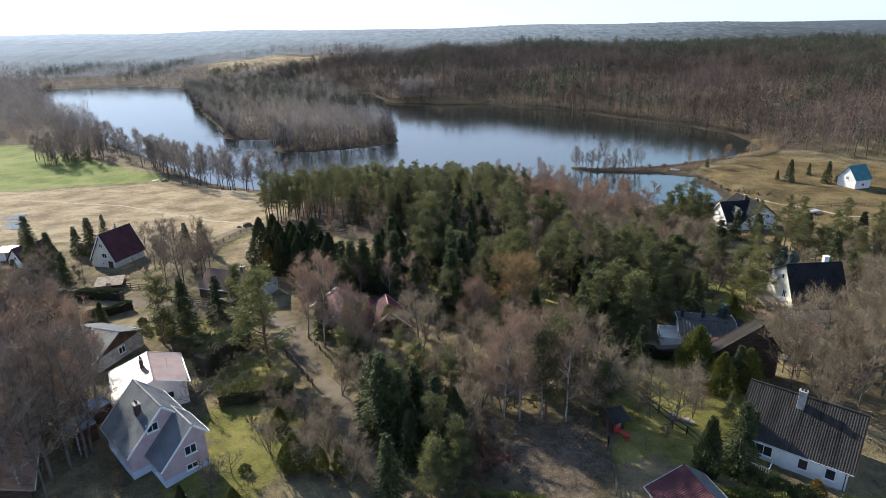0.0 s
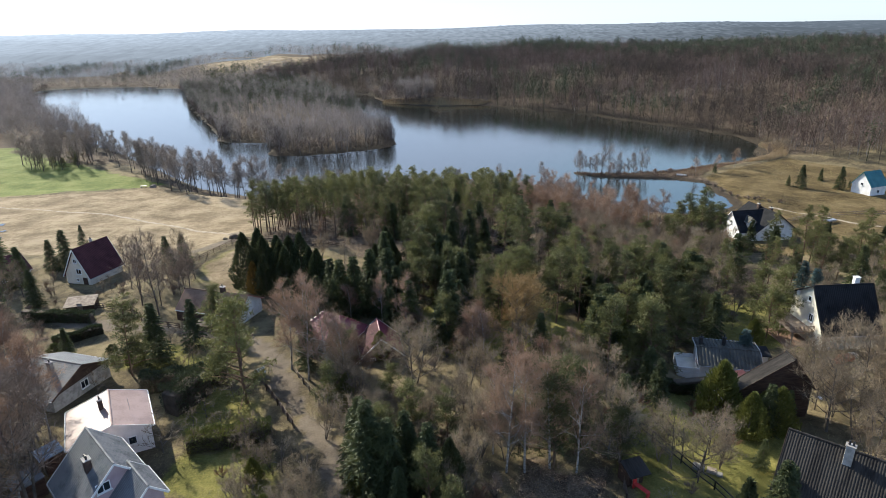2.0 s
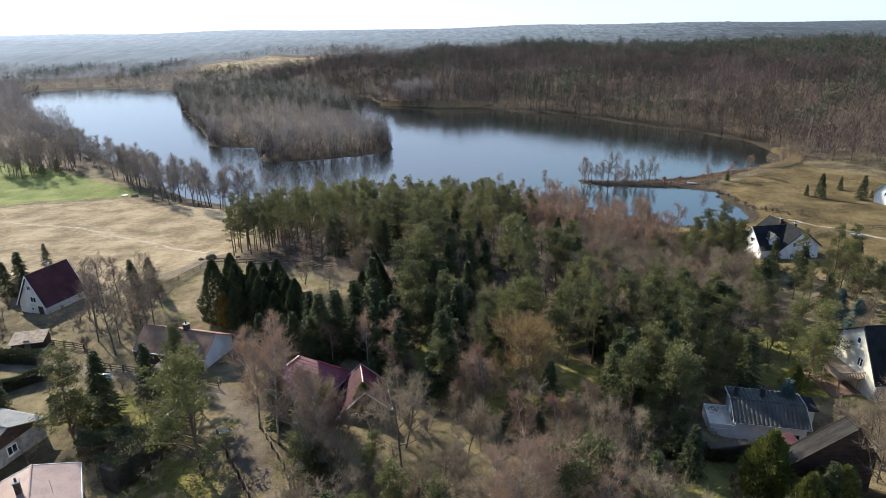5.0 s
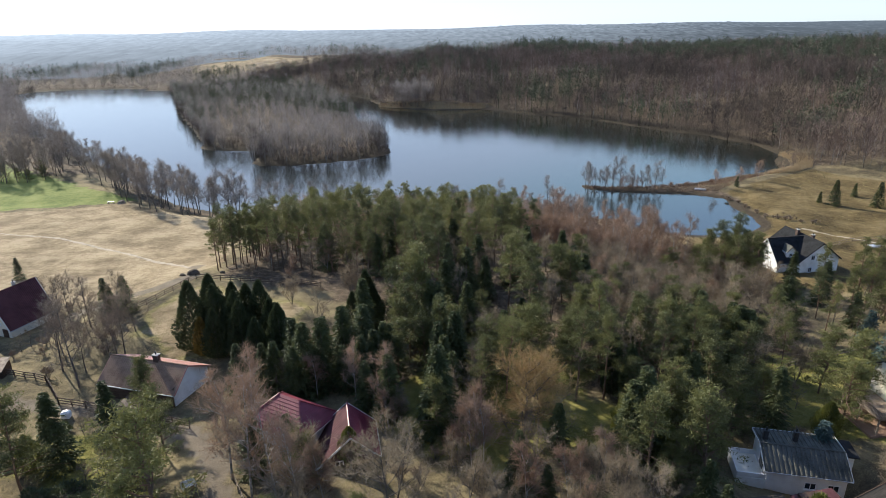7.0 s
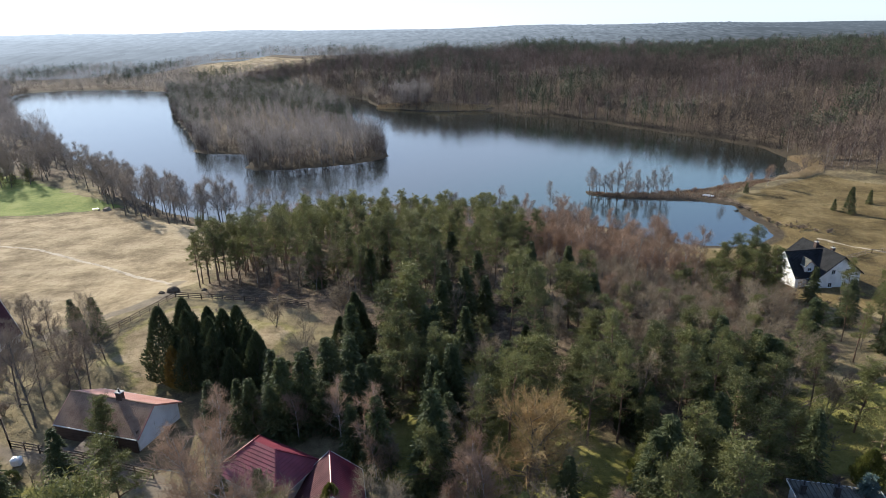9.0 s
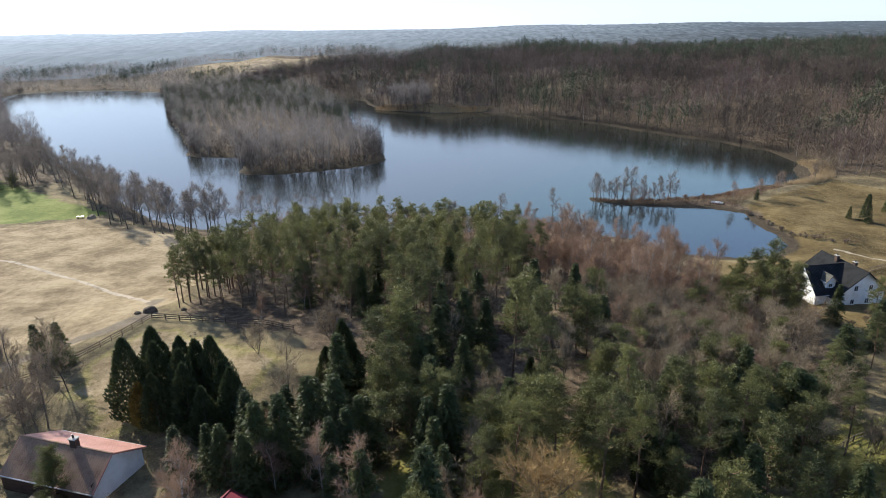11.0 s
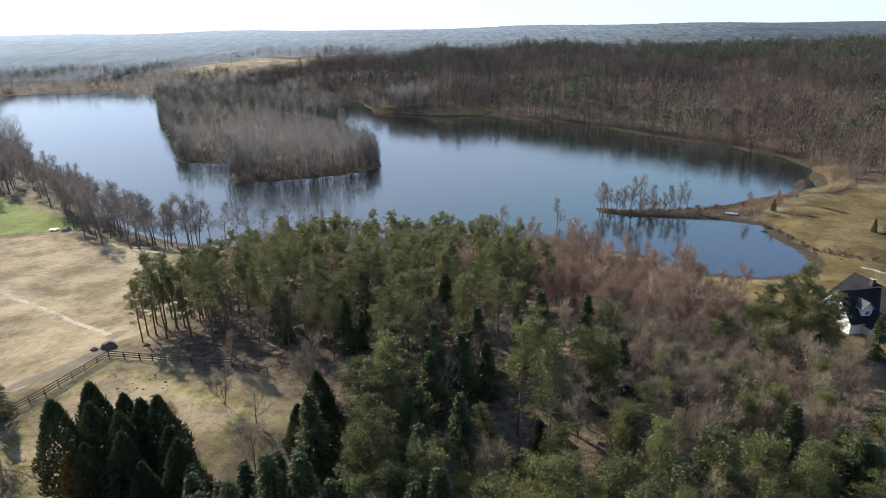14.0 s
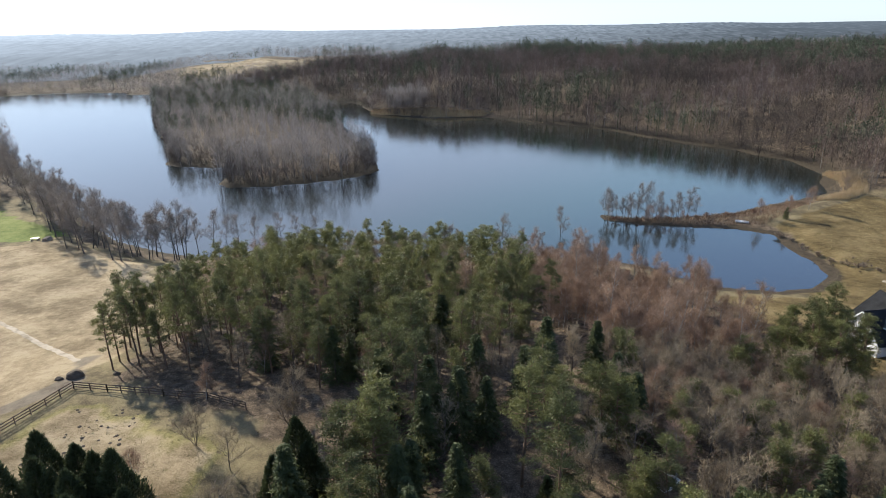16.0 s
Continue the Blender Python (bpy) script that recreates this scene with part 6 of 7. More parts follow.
railing(h12, [(-5.3, -4.4), (-5.3, -6.4), (-1.5, -6.4), (-1.5, -4.4)], 0.66, 0.85, M_WHITE)
part("downpipe", box_bm(5.0, -4.42, 1.4, 0.1, 0.1, 3.8), M_DARKMETAL, h12)

# --- maroon roof in the foreground ---
h13 = gable_house("house", "small house with ribbed maroon sheet roof", (23.3, 51.4), (25.4, 43.6), 17.0, (2.6, 15.3), (4.2, 15.2), 13.6, M_GREYSTONE, (M_ROOF_STEEL, M_ROOF_DKRED), "wave", verge=M_METAL)

# --- large lakeside house ---
h14 = gable_house("house", "large white lakeside house with anthracite roof and dormer", (86.3, 164.4), (84.0, 177.5), 10.8, (7.0, 5.4), (5.4, 6.6), 2.6, M_WHITE, (M_ROOF_ANTHR, M_ROOF_ANTHR), "tile", over=0.5, verge=M_ROOF_ANTHR)
for u in (-1.6, 1.8):
    win(h14, "a", u, 4.7, 1.0, 1.2)
    win(h14, "a", u + 0.3, 1.7, 1.0, 1.2)
win(h14, "right", 0, 1.6, 1.2, 1.2)
chimney(h14, 1.5, 0.6, 7.6, 9.0, 0.8, M_SHADED_BRICK)
chimney(h14, -2.2, -0.5, 7.4, 8.8, 0.8, M_SHADED_BRICK)


def joined(wing, host):
    """A wing or dormer is one piece with its house: its parts move under the house's root."""
    inv_ = host.matrix_basis.inverted() @ wing.matrix_basis
    for o in list(wing.children):
        o.parent = host
        o.matrix_basis = inv_ @ o.matrix_basis
    bpy.data.objects.remove(wing)


wing = gable_house("wing", "wing", (85.2, 170.6), (75.6, 169.0), 10.5, (4.7, 5.7), (4.4, 5.6), 2.6, M_WHITE, (M_ROOF_ANTHR, M_ROOF_ANTHR), "tile", over=0.4, eave=0.4, verge=M_FRAME)
win(wing, "b", 0.2, 4.6, 1.0, 1.2)
win(wing, "b", -1.6, 1.6, 1.0, 1.2)
joined(wing, h14)
dm = gable_house("dormer", "dormer", (79.6, 168.6), (80.1, 165.9), 9.5, (1.3, 8.2), (1.3, 8.2), 6.4, M_WHITE, (M_ROOF_RIB, M_ROOF_RIB), "plain", over=0.2, eave=0.2)
win(dm, "b", 0, 1.0, 0.9, 0.9)
joined(dm, h14)

# --- teal-roofed house in the meadow ---
h15 = gable_house("house", "pale house with steep teal roof in the meadow", (141.6, 217.6), (149.2, 220.6), 9.3, (3.8, 4.6), (3.8, 4.6), 1.4, M_WHITE, (M_ROOF_TEAL, M_ROOF_TEAL), "plain", verge=M_ROOF_TEAL)
win(h15, "a", 0, 3.6, 1.0, 1.1)
win(h15, "right", 0, 1.4, 1.2, 1.1)

# --- old brown roof at the western edge ---
h17 = gable_house("barn", "old barn with weathered brown boarded roof", (-54.5, 60.5), (-46.5, 47.0), 18.0, (4.6, 15.6), (4.0, 15.6), 13.8, M_WOOD_DARK, (M_ROOF_TILE, M_ROOF_TILE), "wave")

# ================= sheds, fences, hedges, boat and small things =================
def shed(name, label, x, y, yaw, sx, sy, sz, wall, roof, tilt=6):
    root = tagged(new(name), label, "shed")
    root.matrix_basis = Matrix.Translation((x, y, ground_z(x, y))) @ Matrix.Rotation(radians(yaw), 4, "Z")
    part("wall", box_bm(0, 0, sz / 2 - 0.3, sx, sy, sz + 0.5, 0.02), wall, root)
    part("roof", box_bm(0, 0, sz + 0.18, sx + 0.5, sy + 0.5, 0.1, m=Matrix.Rotation(radians(tilt), 4, "X")), roof, root)
    part("door", box_bm(0, -sy / 2 - 0.03, 0.95, 0.85, 0.06, 1.9), M_WOOD, root)
    return root


shed("shed", "small garden shed with grey felt roof", -43.4, 59.2, -40, 2.6, 2.4, 1.9, M_WOOD_DARK, M_ROOF_STEEL)
shed("shed", "dark shed with pale blue sheet roof", -43.6, 63.4, -40, 2.2, 2.0, 2.1, M_WOOD_DARK, M_BLUE_TARP)
shed("playhouse", "small wooden playhouse with grey roof in the garden", 18.8, 61.4, 20, 1.9, 1.7, 2.0, M_WOOD_DARK, M_ROOF_BLACK, 18)
shed("shed", "low shed with weathered board roof", -66.0, 106.5, 15, 4.5, 3.0, 1.7, M_WOOD_DARK, M_WOOD, 10)
shed("shed", "white shed with pale roof beside conifers", -101.0, 128.0, 10, 4.0, 3.0, 2.2, M_WHITE, M_ROOF_STEEL, 6)
shed("shed", "small shed with pale blue sheet roof", -62.5, 84.0, 5, 2.4, 1.8, 1.7, M_WOOD, M_BLUE_TARP, 8)


def rail_fence(label, pts, post_gap=2.2, h=1.15, rails=3, mat=None, category="fence"):
    """A wooden fence along plan points: each post and rail is its own part."""
    mat = mat or M_FENCE
    root = tagged(new("fence"), label, category)
    root.location = (*pts[0], ground_z(*pts[0]))
    for (x0, y0), (x1, y1) in zip(pts, pts[1:]):
        l_ = math.hypot(x1 - x0, y1 - y0)
        n_ = max(1, round(l_ / post_gap))
        spots = [(x0 + (x1 - x0) * i / n_, y0 + (y1 - y0) * i / n_) for i in range(n_ + 1)]
        zs = [ground_z(*s) for s in spots]
        o = root.location
        for (px_, py_), z in zip(spots, zs):
            part("post", box_bm(px_ - o.x, py_ - o.y, z - o.z + h / 2 - 0.1, 0.13, 0.13, h + 0.25, 0.015), mat, root)
        for k in range(n_):
            v0, v1 = Vector((*spots[k], zs[k])) - o, Vector((*spots[k + 1], zs[k + 1])) - o
            q = (v1 - v0).to_track_quat("X", "Z").to_matrix().to_4x4()
            for r_ in range(rails):
                zz = h * (0.25 + 0.65 * r_ / max(1, rails - 1))
                part("rail", box_bm(0, 0.08, 0, (v1 - v0).length, 0.04, 0.14, m=Matrix.Translation((v0 + v1) / 2 + Vector((0, 0, zz))) @ q), mat, root)
    return root


rail_fence("brown three-rail wooden paddock fence", [(-62, 118), (-57, 124), (-53.0, 131), (-50.0, 141.5), (-44.9, 140.8), (-36.5, 139.6), (-30, 138.5), (-24, 136)])
rail_fence("brown rail fence along the lane", [(-68, 108), (-56, 104), (-50.5, 98.2), (-44, 96.4), (-38, 94.9), (-31, 93)])
rail_fence("grey board fence beside the lane", [(-22.4, 83.8), (-20, 80), (-17.6, 76.5), (-15.2, 71.5)], 1.8, 0.9, 2, M_WOOD)
rail_fence("dark board fence beside the lane", [(-27, 82), (-24.6, 78.5), (-22.2, 75.2), (-19, 70.5)], 1.8, 1.1, 4)
rail_fence("thin wire and post fence across the garden", [(20.5, 74), (24, 66), (27, 60), (29, 55)], 2.4, 1.1, 2, M_DARKMETAL)
rail_fence("low fence along the drive", [(18.6, 66), (17.5, 58), (16.4, 50)], 1.8, 1.2, 3)
rail_fence("meadow post and rail fence", [(92, 178), (100, 185), (110, 190), (122, 192), (140, 194)], 3.0, 1.1, 2, M_WOOD)
rail_fence("low wooden fence by the lawn", [(44, 108), (52, 113), (60, 117), (70, 121)], 2.4, 0.9, 2, M_WOOD)


def hedge(label, p0, p1, wide, high, mat, seed, m_per=620):
    """A clipped hedge: dense slivers over a lumpy box."""
    r = np.random.RandomState(seed)
    l_ = math.hypot(p1[0] - p0[0], p1[1] - p0[1])
    n = int(m_per * l_)
    u = r.rand(n)
    face = r.rand(n)
    v = np.where(face < 0.45, r.uniform(-1, 1, n), np.where(face < 0.72, -1, 1) * r.uniform(0.75, 1, n))
    z = np.where(face < 0.45, r.uniform(0.85, 1, n), r.uniform(0.02, 1, n)) * high * (1 + 0.08 * np.sin(u * l_ * 1.7 + seed))
    d = np.array((p1[0] - p0[0], p1[1] - p0[1])) / l_
    xy = np.array(p0)[None] + d[None] * (u * l_)[:, None] + np.array((-d[1], d[0]))[None] * (v * wide / 2 * (1 + 0.1 * np.sin(u * l_ * 2.3)))[:, None]
    z0 = height(xy[:, 0], xy[:, 1])
    base = np.stack([xy[:, 0], xy[:, 1], z0 + z], 1)
    way = unit(np.stack([-d[1] * v, d[0] * v, np.full(n, 0.8)], 1) + r.normal(size=(n, 3)) * 0.45)
    tri = blades(base, way, r.uniform(0.15, 0.34, n), r.uniform(0.09, 0.17, n), r)
    ox, oy = p0
    oz = ground_z(ox, oy)
    root = tagged(new("hedge"), label, "hedge")
    root.location = (ox, oy, oz)
    ob = new("foliage", tri_mesh("hedge_foliage", tri - np.array((ox, oy, oz)), mat))
    ob.parent = root
    mid = ((p0[0] + p1[0]) / 2, (p0[1] + p1[1]) / 2)
    # added dark box inside, which stops light passing through the foliage
    core = bmesh.new()
    box_bm(0, 0, high * 0.40, l_ * 0.99, wide * 0.7, high * 0.85, 0.08, bm=core,
           m=Matrix.Translation((mid[0] - ox, mid[1] - oy, ground_z(*mid) - oz)) @ Matrix.Rotation(math.atan2(d[1], d[0]), 4, "Z"))
    part("woody_core", core, M_SOIL, root)
    return root


hedge("tall clipped dark green hedge", (-41, 78.0), (-30.5, 81.2), 2.2, 2.7, M_THUJA, 1)
hedge("dark conifer hedge behind the lawn", (-35.0, 73.0), (-32.6, 78.6), 3.0, 3.8, M_THUJA, 2)
hedge("clipped hedge with brownish top beside the lawn", (-30.0, 66.2), (-21.0, 68.9), 2.6, 2.1, M_YEW, 3)
hedge("dark thuja hedge around a garden", (-74, 102.5), (-60.5, 100.3), 1.4, 2.0, M_THUJA, 4)
hedge("row of young dark thujas", (-62, 91.8), (-56.5, 96.2), 1.1, 1.6, M_THUJA, 5)
hedge("low hedge at the foot of the garden", (24.5, 50.5), (33, 49.0), 1.2, 1.0, M_YEW, 6)
hedge("bright green low hedge", (1, 49.0), (9, 48.0), 2.2, 0.9, M_YEW, 7)
hedge("dark hedge below the terrace house", (22, 79.5), (35, 81.5), 1.6, 1.6, M_THUJA, 8)


def boat():
    root = tagged(new("rowing_boat"), "small white rowing boat at the pond's edge", "boat")
    root.matrix_basis = Matrix.Translation((91.6, 250.6, ground_z(91.6, 250.6) + 0.03)) @ Matrix.Rotation(radians(-25), 4, "Z")
    bm = bmesh.new()
    rows = []
    for i in range(9):
        f = i / 8
        x = -1.9 + 3.8 * f
        w = 0.75 * math.sin(math.pi * min(1, 0.28 + f * 0.72)) ** 0.7
        rows.append([bm.verts.new((x, s * w * k, z)) for s, k, z in ((-1, 1, 0.5), (-1, 0.75, 0.05), (1, 0.75, 0.05), (1, 1, 0.5), (1, 0.88, 0.5), (1, 0.62, 0.12), (-1, 0.62, 0.12), (-1, 0.88, 0.5))])
    for a_, b_ in zip(rows, rows[1:]):
        for k in range(8):
            bm.faces.new((a_[k], a_[(k + 1) % 8], b_[(k + 1) % 8], b_[k]))
    bm.faces.new(rows[0][::-1])
    bm.faces.new(rows[-1])
    part("hull", bm, M_BOAT, root)
    for x in (-0.8, 0.5):
        part("thwart", box_bm(x, 0, 0.38, 0.25, 1.1, 0.05), M_WOOD, root)


boat()


def stone(x, y, s, seed, label="dark boulder beside the field track", mat=None):
    r = np.random.RandomState(seed)
    bm = bmesh.new()
    bmesh.ops.create_icosphere(bm, subdivisions=3, radius=1.0)
    for v in bm.verts:
        v.co *= 1 + 0.16 * noise.noise(v.co * 1.6 + Vector((seed, 0, 0))) + 0.06 * noise.noise(v.co * 5)
        v.co = Vector((v.co.x * s, v.co.y * s * 0.8, max(-0.2, v.co.z) * s * 0.75))
    me = bpy.data.meshes.new("boulder")
    bm.to_mesh(me)
    bm.free()
    me.materials.append(mat or M_STONE)
    ob = tagged(new("boulder", me), label, "boulder")
    ob.location = (x, y, ground_z(x, y))
    return ob


stone(-52.3, 145.4, 1.35, 3, mat=M_SOIL)
stone(-54.2, 144.6, 0.6, 4, mat=M_SOIL)
stone(-46.6, 146.2, 0.55, 5, mat=M_SOIL)


def picnic_set(x, y):
    root = tagged(new("picnic_table"), "pale wooden picnic table with benches in the field", "table")
    root.matrix_basis = Matrix.Translation((x, y, ground_z(x, y))) @ Matrix.Rotation(0.4, 4, "Z")
    part("tabletop", box_bm(0, 0, 0.74, 2.2, 0.9, 0.07), M_METAL, root)
    for s in (-1, 1):
        part("bench", box_bm(0, s * 1.0, 0.45, 2.2, 0.35, 0.06), M_WOOD, root)
        for t in (-1, 1):
            part("leg", box_bm(t * 0.8, s * 0.6, 0.3, 0.1, 1.1, 0.62), M_WOOD, root)


picnic_set(-119.2, 233.6)
stack = tagged(new("log_stack"), "stack of pale cut logs at the field edge", "log stack")
stack.location = (-116.0, 233.0, ground_z(-116, 233))
for r_ in range(3):
    for c in range(5 - r_):
        bm = bmesh.new()
        bmesh.ops.create_cone(bm, cap_ends=True, segments=8, radius1=0.2, radius2=0.2, depth=2.4, matrix=Matrix.Translation(((c + r_ / 2) * 0.41, 0, 0.2 + r_ * 0.35)) @ Matrix.Rotation(math.pi / 2, 4, "X"))
        part("log", bm, M_LOG, stack)


def block_thing(name, label, category, x, y, yaw, pieces, dz=0.0):
    """A small thing of several shaped blocks: (part, x, y, z, sx, sy, sz, material)."""
    root = tagged(new(name), label, category)
    root.matrix_basis = Matrix.Translation((x, y, ground_z(x, y) + dz)) @ Matrix.Rotation(radians(yaw), 4, "Z")
    for pn, px_, py_, pz, sx, sy, sz, mt in pieces:
        part(pn, box_bm(px_, py_, pz, sx, sy, sz, min(sx, sy, sz) * 0.2), mt, root)
    return root


block_thing("playground_slide", "small red garden slide by the playhouse", "slide", 19.4, 59.4, 35, [("chute", 0, 0, 0.6, 0.5, 1.8, 0.12, M_RED), ("ladder", 0, 0.9, 0.6, 0.5, 0.15, 1.2, M_RED), ("foot", 0, -0.8, 0.2, 0.5, 0.12, 0.5, M_RED)])
block_thing("wood_pile", "low pile of pale stones and boards on the lawn", "pile", 27.3, 62.8, -28, [("board", -0.8, 0, 0.3, 1.2, 0.9, 0.5, M_STONE), ("board", 0.5, 0.1, 0.25, 1.0, 0.8, 0.4, M_LOG), ("board", 1.3, -0.1, 0.2, 0.6, 0.6, 0.35, M_STONE)])
block_thing("garden_bench", "white garden bench by the lane", "bench", -26.6, 82.4, 40, [("seat", 0, 0, 0.42, 1.5, 0.45, 0.08, M_WHITE), ("backrest", 0, 0.22, 0.75, 1.5, 0.06, 0.5, M_WHITE), ("leg", -0.6, 0, 0.2, 0.1, 0.4, 0.4, M_WHITE), ("leg", 0.6, 0, 0.2, 0.1, 0.4, 0.4, M_WHITE)])
block_thing("white_tank", "white plastic garden tank on the ground", "tank", -47.6, 95.2, 10, [("body", 0, 0, 0.5, 1.1, 0.9, 1.0, M_WHITE), ("lid", 0, 0, 1.03, 0.4, 0.4, 0.1, M_METAL)])
for bx in (-0.2, 4.8):
    block_thing("concrete_ring", "pale concrete well ring beside the drive", "well ring", bx, 55.0, 0, [("ring", 0, 0, 0.2, 1.5, 0.6, 0.4, M_STONE), ("cover", 0, 0, 0.43, 1.6, 0.7, 0.06, M_GREYSTONE)])
block_thing("tarpaulin_heap", "heap under a green tarpaulin beneath trees", "heap", -26.5, 112.0, 20, [("heap", 0, 0, 0.6, 2.2, 1.8, 1.2, M_GREEN_TARP), ("weight", 0.3, 0.2, 1.25, 0.5, 0.4, 0.15, M_STONE)])
block_thing("cold_frame", "white-edged wooden frame lying in the wood", "frame", 25.2, 124.0, -50, [("edge", 0, 1.4, 0.2, 3.4, 0.12, 0.4, M_WHITE), ("edge", 0, -1.4, 0.2, 3.4, 0.12, 0.4, M_WHITE), ("edge", 1.7, 0, 0.2, 0.12, 2.8, 0.4, M_WHITE), ("bed", 0, 0, 0.05, 3.2, 2.6, 0.3, M_SOIL)])
block_thing("trailer", "grey trailer parked in the meadow", "trailer", 112, 184, 15, [("bed", 0, 0, 0.8, 3.4, 1.7, 0.5, M_METAL), ("wheel", -0.3, -0.85, 0.35, 0.6, 0.2, 0.6, M_DARKMETAL), ("wheel", -0.3, 0.85, 0.35, 0.6, 0.2, 0.6, M_DARKMETAL), ("drawbar", 2.2, 0, 0.5, 1.4, 0.12, 0.1, M_METAL)])
block_thing("brick_pile", "pile of orange bricks and rubble behind the garden", "pile", 58.6, 90.0, 10, [("stack", 0, 0, 0.4, 2.4, 1.4, 0.8, M_BRICK), ("stack", 1.8, 0.6, 0.3, 1.2, 1.0, 0.6, M_CREAM), ("stack", -1.6, -0.5, 0.25, 1.3, 0.9, 0.5, M_BRICK)])


# --- molehills on the paddock lawn ---
rm = random.Random(3)
for i in range(36):
    x, y = rm.uniform(-47, -37), rm.uniform(123, 137)
    hill_me = bpy.data.meshes.new("molehill")
    bm = bmesh.new()
    bmesh.ops.create_icosphere(bm, subdivisions=2, radius=rm.uniform(0.14, 0.26))
    for v in bm.verts:
        v.co = Vector((v.co.x * rm.uniform(0.85, 1.15), v.co.y * rm.uniform(0.85, 1.15), max(-0.05, v.co.z * 0.55)))
    bm.to_mesh(hill_me)
    bm.free()
    hill_me.materials.append(M_SOIL)
    tagged(new("molehill", hill_me), "small dark molehill on the paddock lawn", "molehill", "molehills on the lawn").location = (x, y, ground_z(x, y))

# --- pond bank, spit and reeds ---
for spot in ((97.5, 238), (98, 234), (97.5, 230), (98.5, 226), (99, 222), (99.5, 218), (100.5, 214.5), (103, 212), (106, 210), (109, 208.5)):
    for k in range(2):
        plant("shrub", spot[0] + rm.uniform(-0.8, 1.5), spot[1] + rm.uniform(-1.2, 1.2), rm.uniform(0.8, 1.4), 1.6, "scrub on the pond bank")
for i in range(16):
    f = i / 15
    plant("red_shrub", 54 + 48 * f, 254.5 + 10 * max(0, f - 0.45) + rm.uniform(-1, 1), rm.uniform(0.9, 2.0), 1.5, "shrubs along the spit")


def tuft_field(name, label, spots, mat, lo, hi, per, width, seed, spread=0.25, lean=0.5):
    """Many small blades of grass or reed as one mesh."""
    r = np.random.RandomState(seed)
    base = np.repeat(spots, per, 0)
    base = base + r.normal(size=base.shape) * spread
    z = height(base[:, 0], base[:, 1]) - 0.02
    p = np.concatenate([base, z[:, None]], 1)
    way = unit(np.stack([r.normal(size=len(p)) * lean, r.normal(size=len(p)) * lean, np.ones(len(p))], 1))
    tri = blades(p, way, r.uniform(lo, hi, len(p)), np.full(len(p), width), r)
    return tagged(new(name, tri_mesh(name, tri, mat)), label, "grass", kind="stuff")


def spread_in(poly, n, seed, avoid=()):
    r = np.random.RandomState(seed)
    a, b = np.array(poly).min(0), np.array(poly).max(0)
    p = r.uniform(a, b, (n * 3, 2))
    k = poly_sd(p[:, 0], p[:, 1], poly) < 0
    for q in avoid:
        k &= poly_sd(p[:, 0], p[:, 1], q) > 0
    k &= (line_d(p[:, 0], p[:, 1], ROAD) > 2.0) & (line_d(p[:, 0], p[:, 1], TRACK) > 1.2) & (poly_sd(p[:, 0], p[:, 1], LAKE) > 0.4)
    for hx, hy, hr in HOUSE_SPOTS:
        k &= (p[:, 0] - hx) ** 2 + (p[:, 1] - hy) ** 2 > (hr * 0.75) ** 2
    return p[k][:n]


M_TUFT = shade("rough_grass", ((0.12, 0.10, 0.04), (0.22, 0.185, 0.08), (0.33, 0.28, 0.14)), 0.9, 0.15, rnd="island", rnd_amount=0.35)
M_LEAF = shade("fallen_leaves", ((0.10, 0.065, 0.038), (0.2, 0.13, 0.08), (0.32, 0.23, 0.15)), 0.9, 0.2, rnd="island", rnd_amount=0.4)
GARDENS = [(-100, 48), (75, 48), (110, 150), (66, 130), (20, 100), (-14, 128), (-34, 138), (-60, 132), (-100, 130)]
tuft_field("dry_grass", "tussocks of straw-coloured grass in the field", spread_in(FIELD, 9000, 1), M_STRAW, 0.06, 0.18, 4, 0.09, 1, 0.4, 0.9)
tuft_field("rough_grass", "rough olive and straw grass in the gardens", spread_in(GARDENS, 15000, 2), M_TUFT, 0.10, 0.32, 4, 0.08, 2, 0.35, 0.9)
tuft_field("meadow_grass", "tufts of olive-gold grass in the meadow", spread_in(MEADOW, 9000, 3), M_TUFT, 0.12, 0.35, 4, 0.1, 3, 0.5, 0.9)
tuft_field("woodland_litter", "fallen twigs and leaves under the trees", spread_in(WOOD, 12000, 4), M_LEAF, 0.15, 0.6, 4, 0.08, 4, 0.6, 2.5)
tuft_field("drive_litter", "fallen leaves and twigs beside the drive", spread_in(YARD, 900, 5), M_LEAF, 0.1, 0.4, 4, 0.07, 5, 0.5, 2.5)
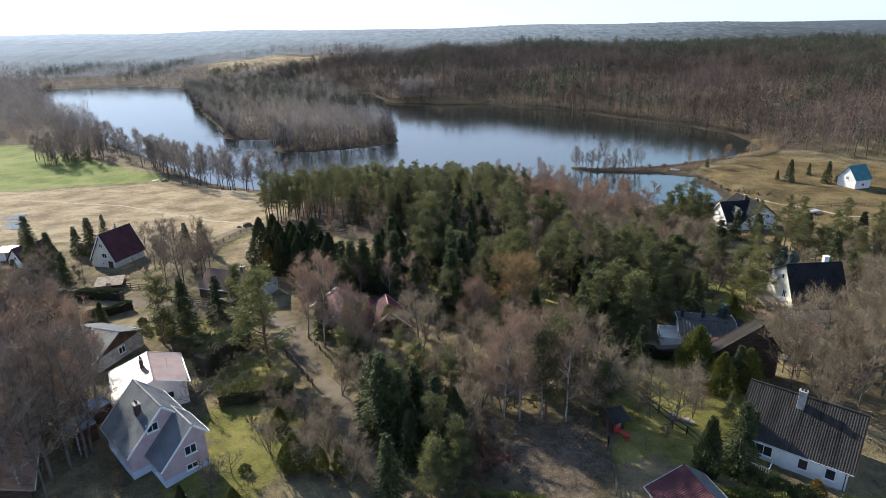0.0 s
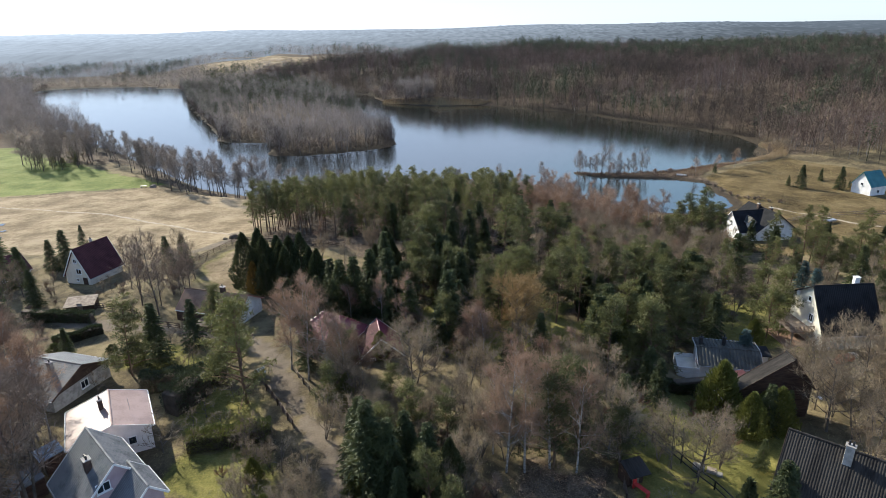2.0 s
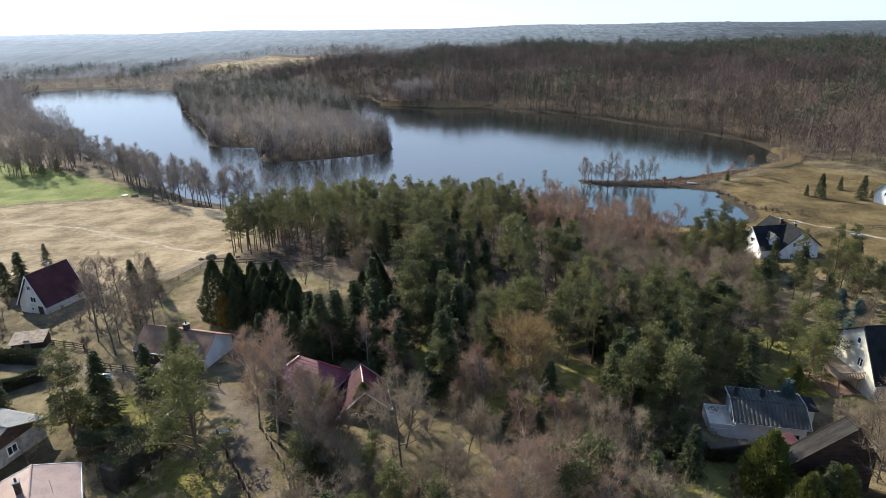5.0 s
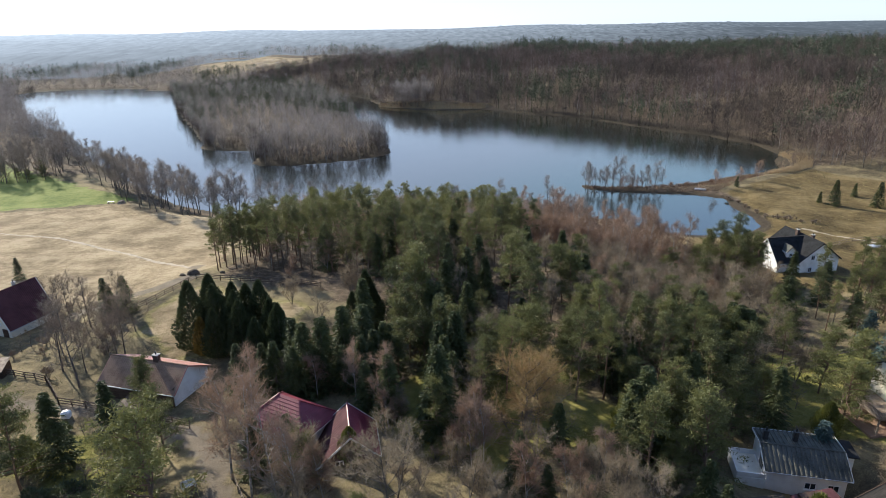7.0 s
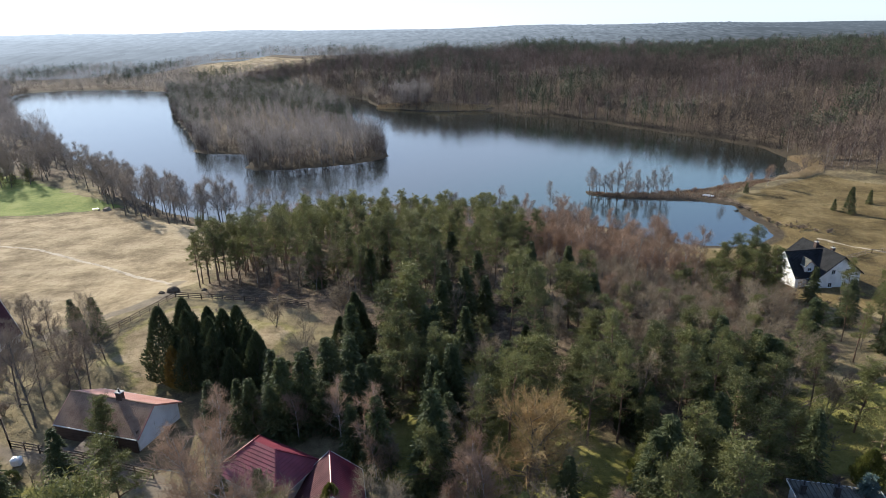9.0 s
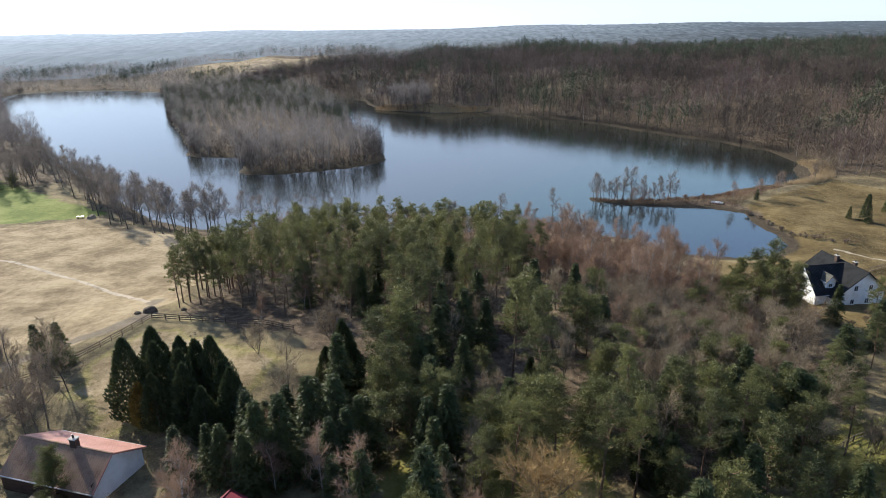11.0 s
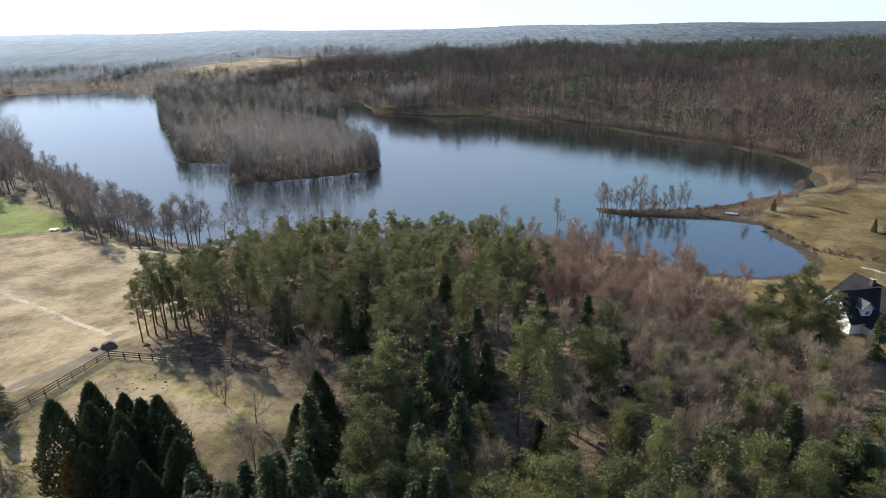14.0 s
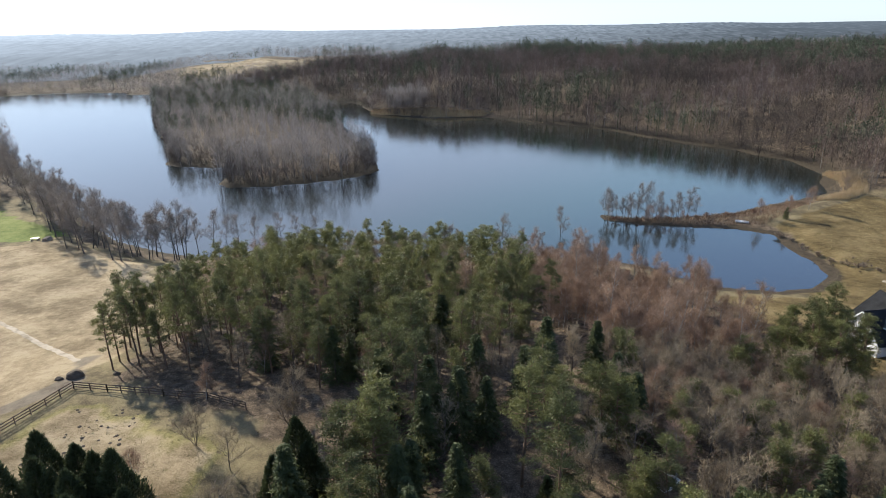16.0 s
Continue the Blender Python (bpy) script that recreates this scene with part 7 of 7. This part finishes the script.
REEDS = [(126, 274), (142, 282), (150, 300), (152, 316), (160, 312), (154, 290), (146, 278), (134, 270)]
tuft_field("reeds", "pale beige reed bed at the lake's end", spread_in(REEDS, 2200, 6), M_REED, 1.2, 2.4, 5, 0.10, 6, 0.5, 0.15)
tuft_field("spit_reeds", "dry grass and reeds along the spit", spread_in([(51, 255), (52, 262), (74, 257.8), (94, 262), (120, 276), (124, 270), (98, 248), (74, 250)], 2600, 7), M_LEAF, 0.4, 1.1, 4, 0.08, 7, 0.5, 0.3)
tuft_field("far_reeds", "pale reed fringe on the far shore", spread_in([(-66, 508), (-40, 504), (-11, 491), (22, 493), (30, 500), (-40, 516), (-64, 530)], 2500, 8), M_REED, 1.0, 2.0, 5, 0.25, 8, 1.0, 0.15)


# --- flooded hollow at the field's edge ---
def puddle(x, y, rx, ry, seed):
    r = random.Random(seed)
    bm = bmesh.new()
    vs = []
    for i in range(28):
        a = 6.2832 * i / 28
        k = 1 + 0.25 * math.sin(2 * a + seed) + 0.15 * math.sin(5 * a + 2 * seed) + r.uniform(-0.08, 0.08)
        vs.append(bm.verts.new((rx * k * math.cos(a), ry * k * math.sin(a), 0)))
    bm.faces.new(vs)
    me = bpy.data.meshes.new("puddle")
    bm.to_mesh(me)
    bm.free()
    me.materials.append(bpy.data.materials["lake_water"])
    tagged(new("puddle", me), "shallow puddle shining in the wet field", "puddle", "puddles").location = (x, y, ground_z(x, y) + 0.12)


rp_ = random.Random(21)
for i in range(11):
    f = i / 10
    puddle(-118 - 13 * f + rp_.uniform(-2.5, 2.5), 154 + 18 * f + rp_.uniform(-2, 2), rp_.uniform(0.9, 2.6), rp_.uniform(0.5, 1.3), i + 1)

# --- golden ball-shaped bush and dark planting below the corrugated-roof house ---
plant("golden", 36.6, 50.6, 2.0, 1.9)
for sx, sy in ((31.0, 52.5), (33.2, 51.0), (35.0, 49.8), (39.0, 48.4), (41.0, 47.4), (29.5, 54.6)):
    plant("evergreen_shrub", sx, sy, 1.5, 1.3, "dark planting below the house")
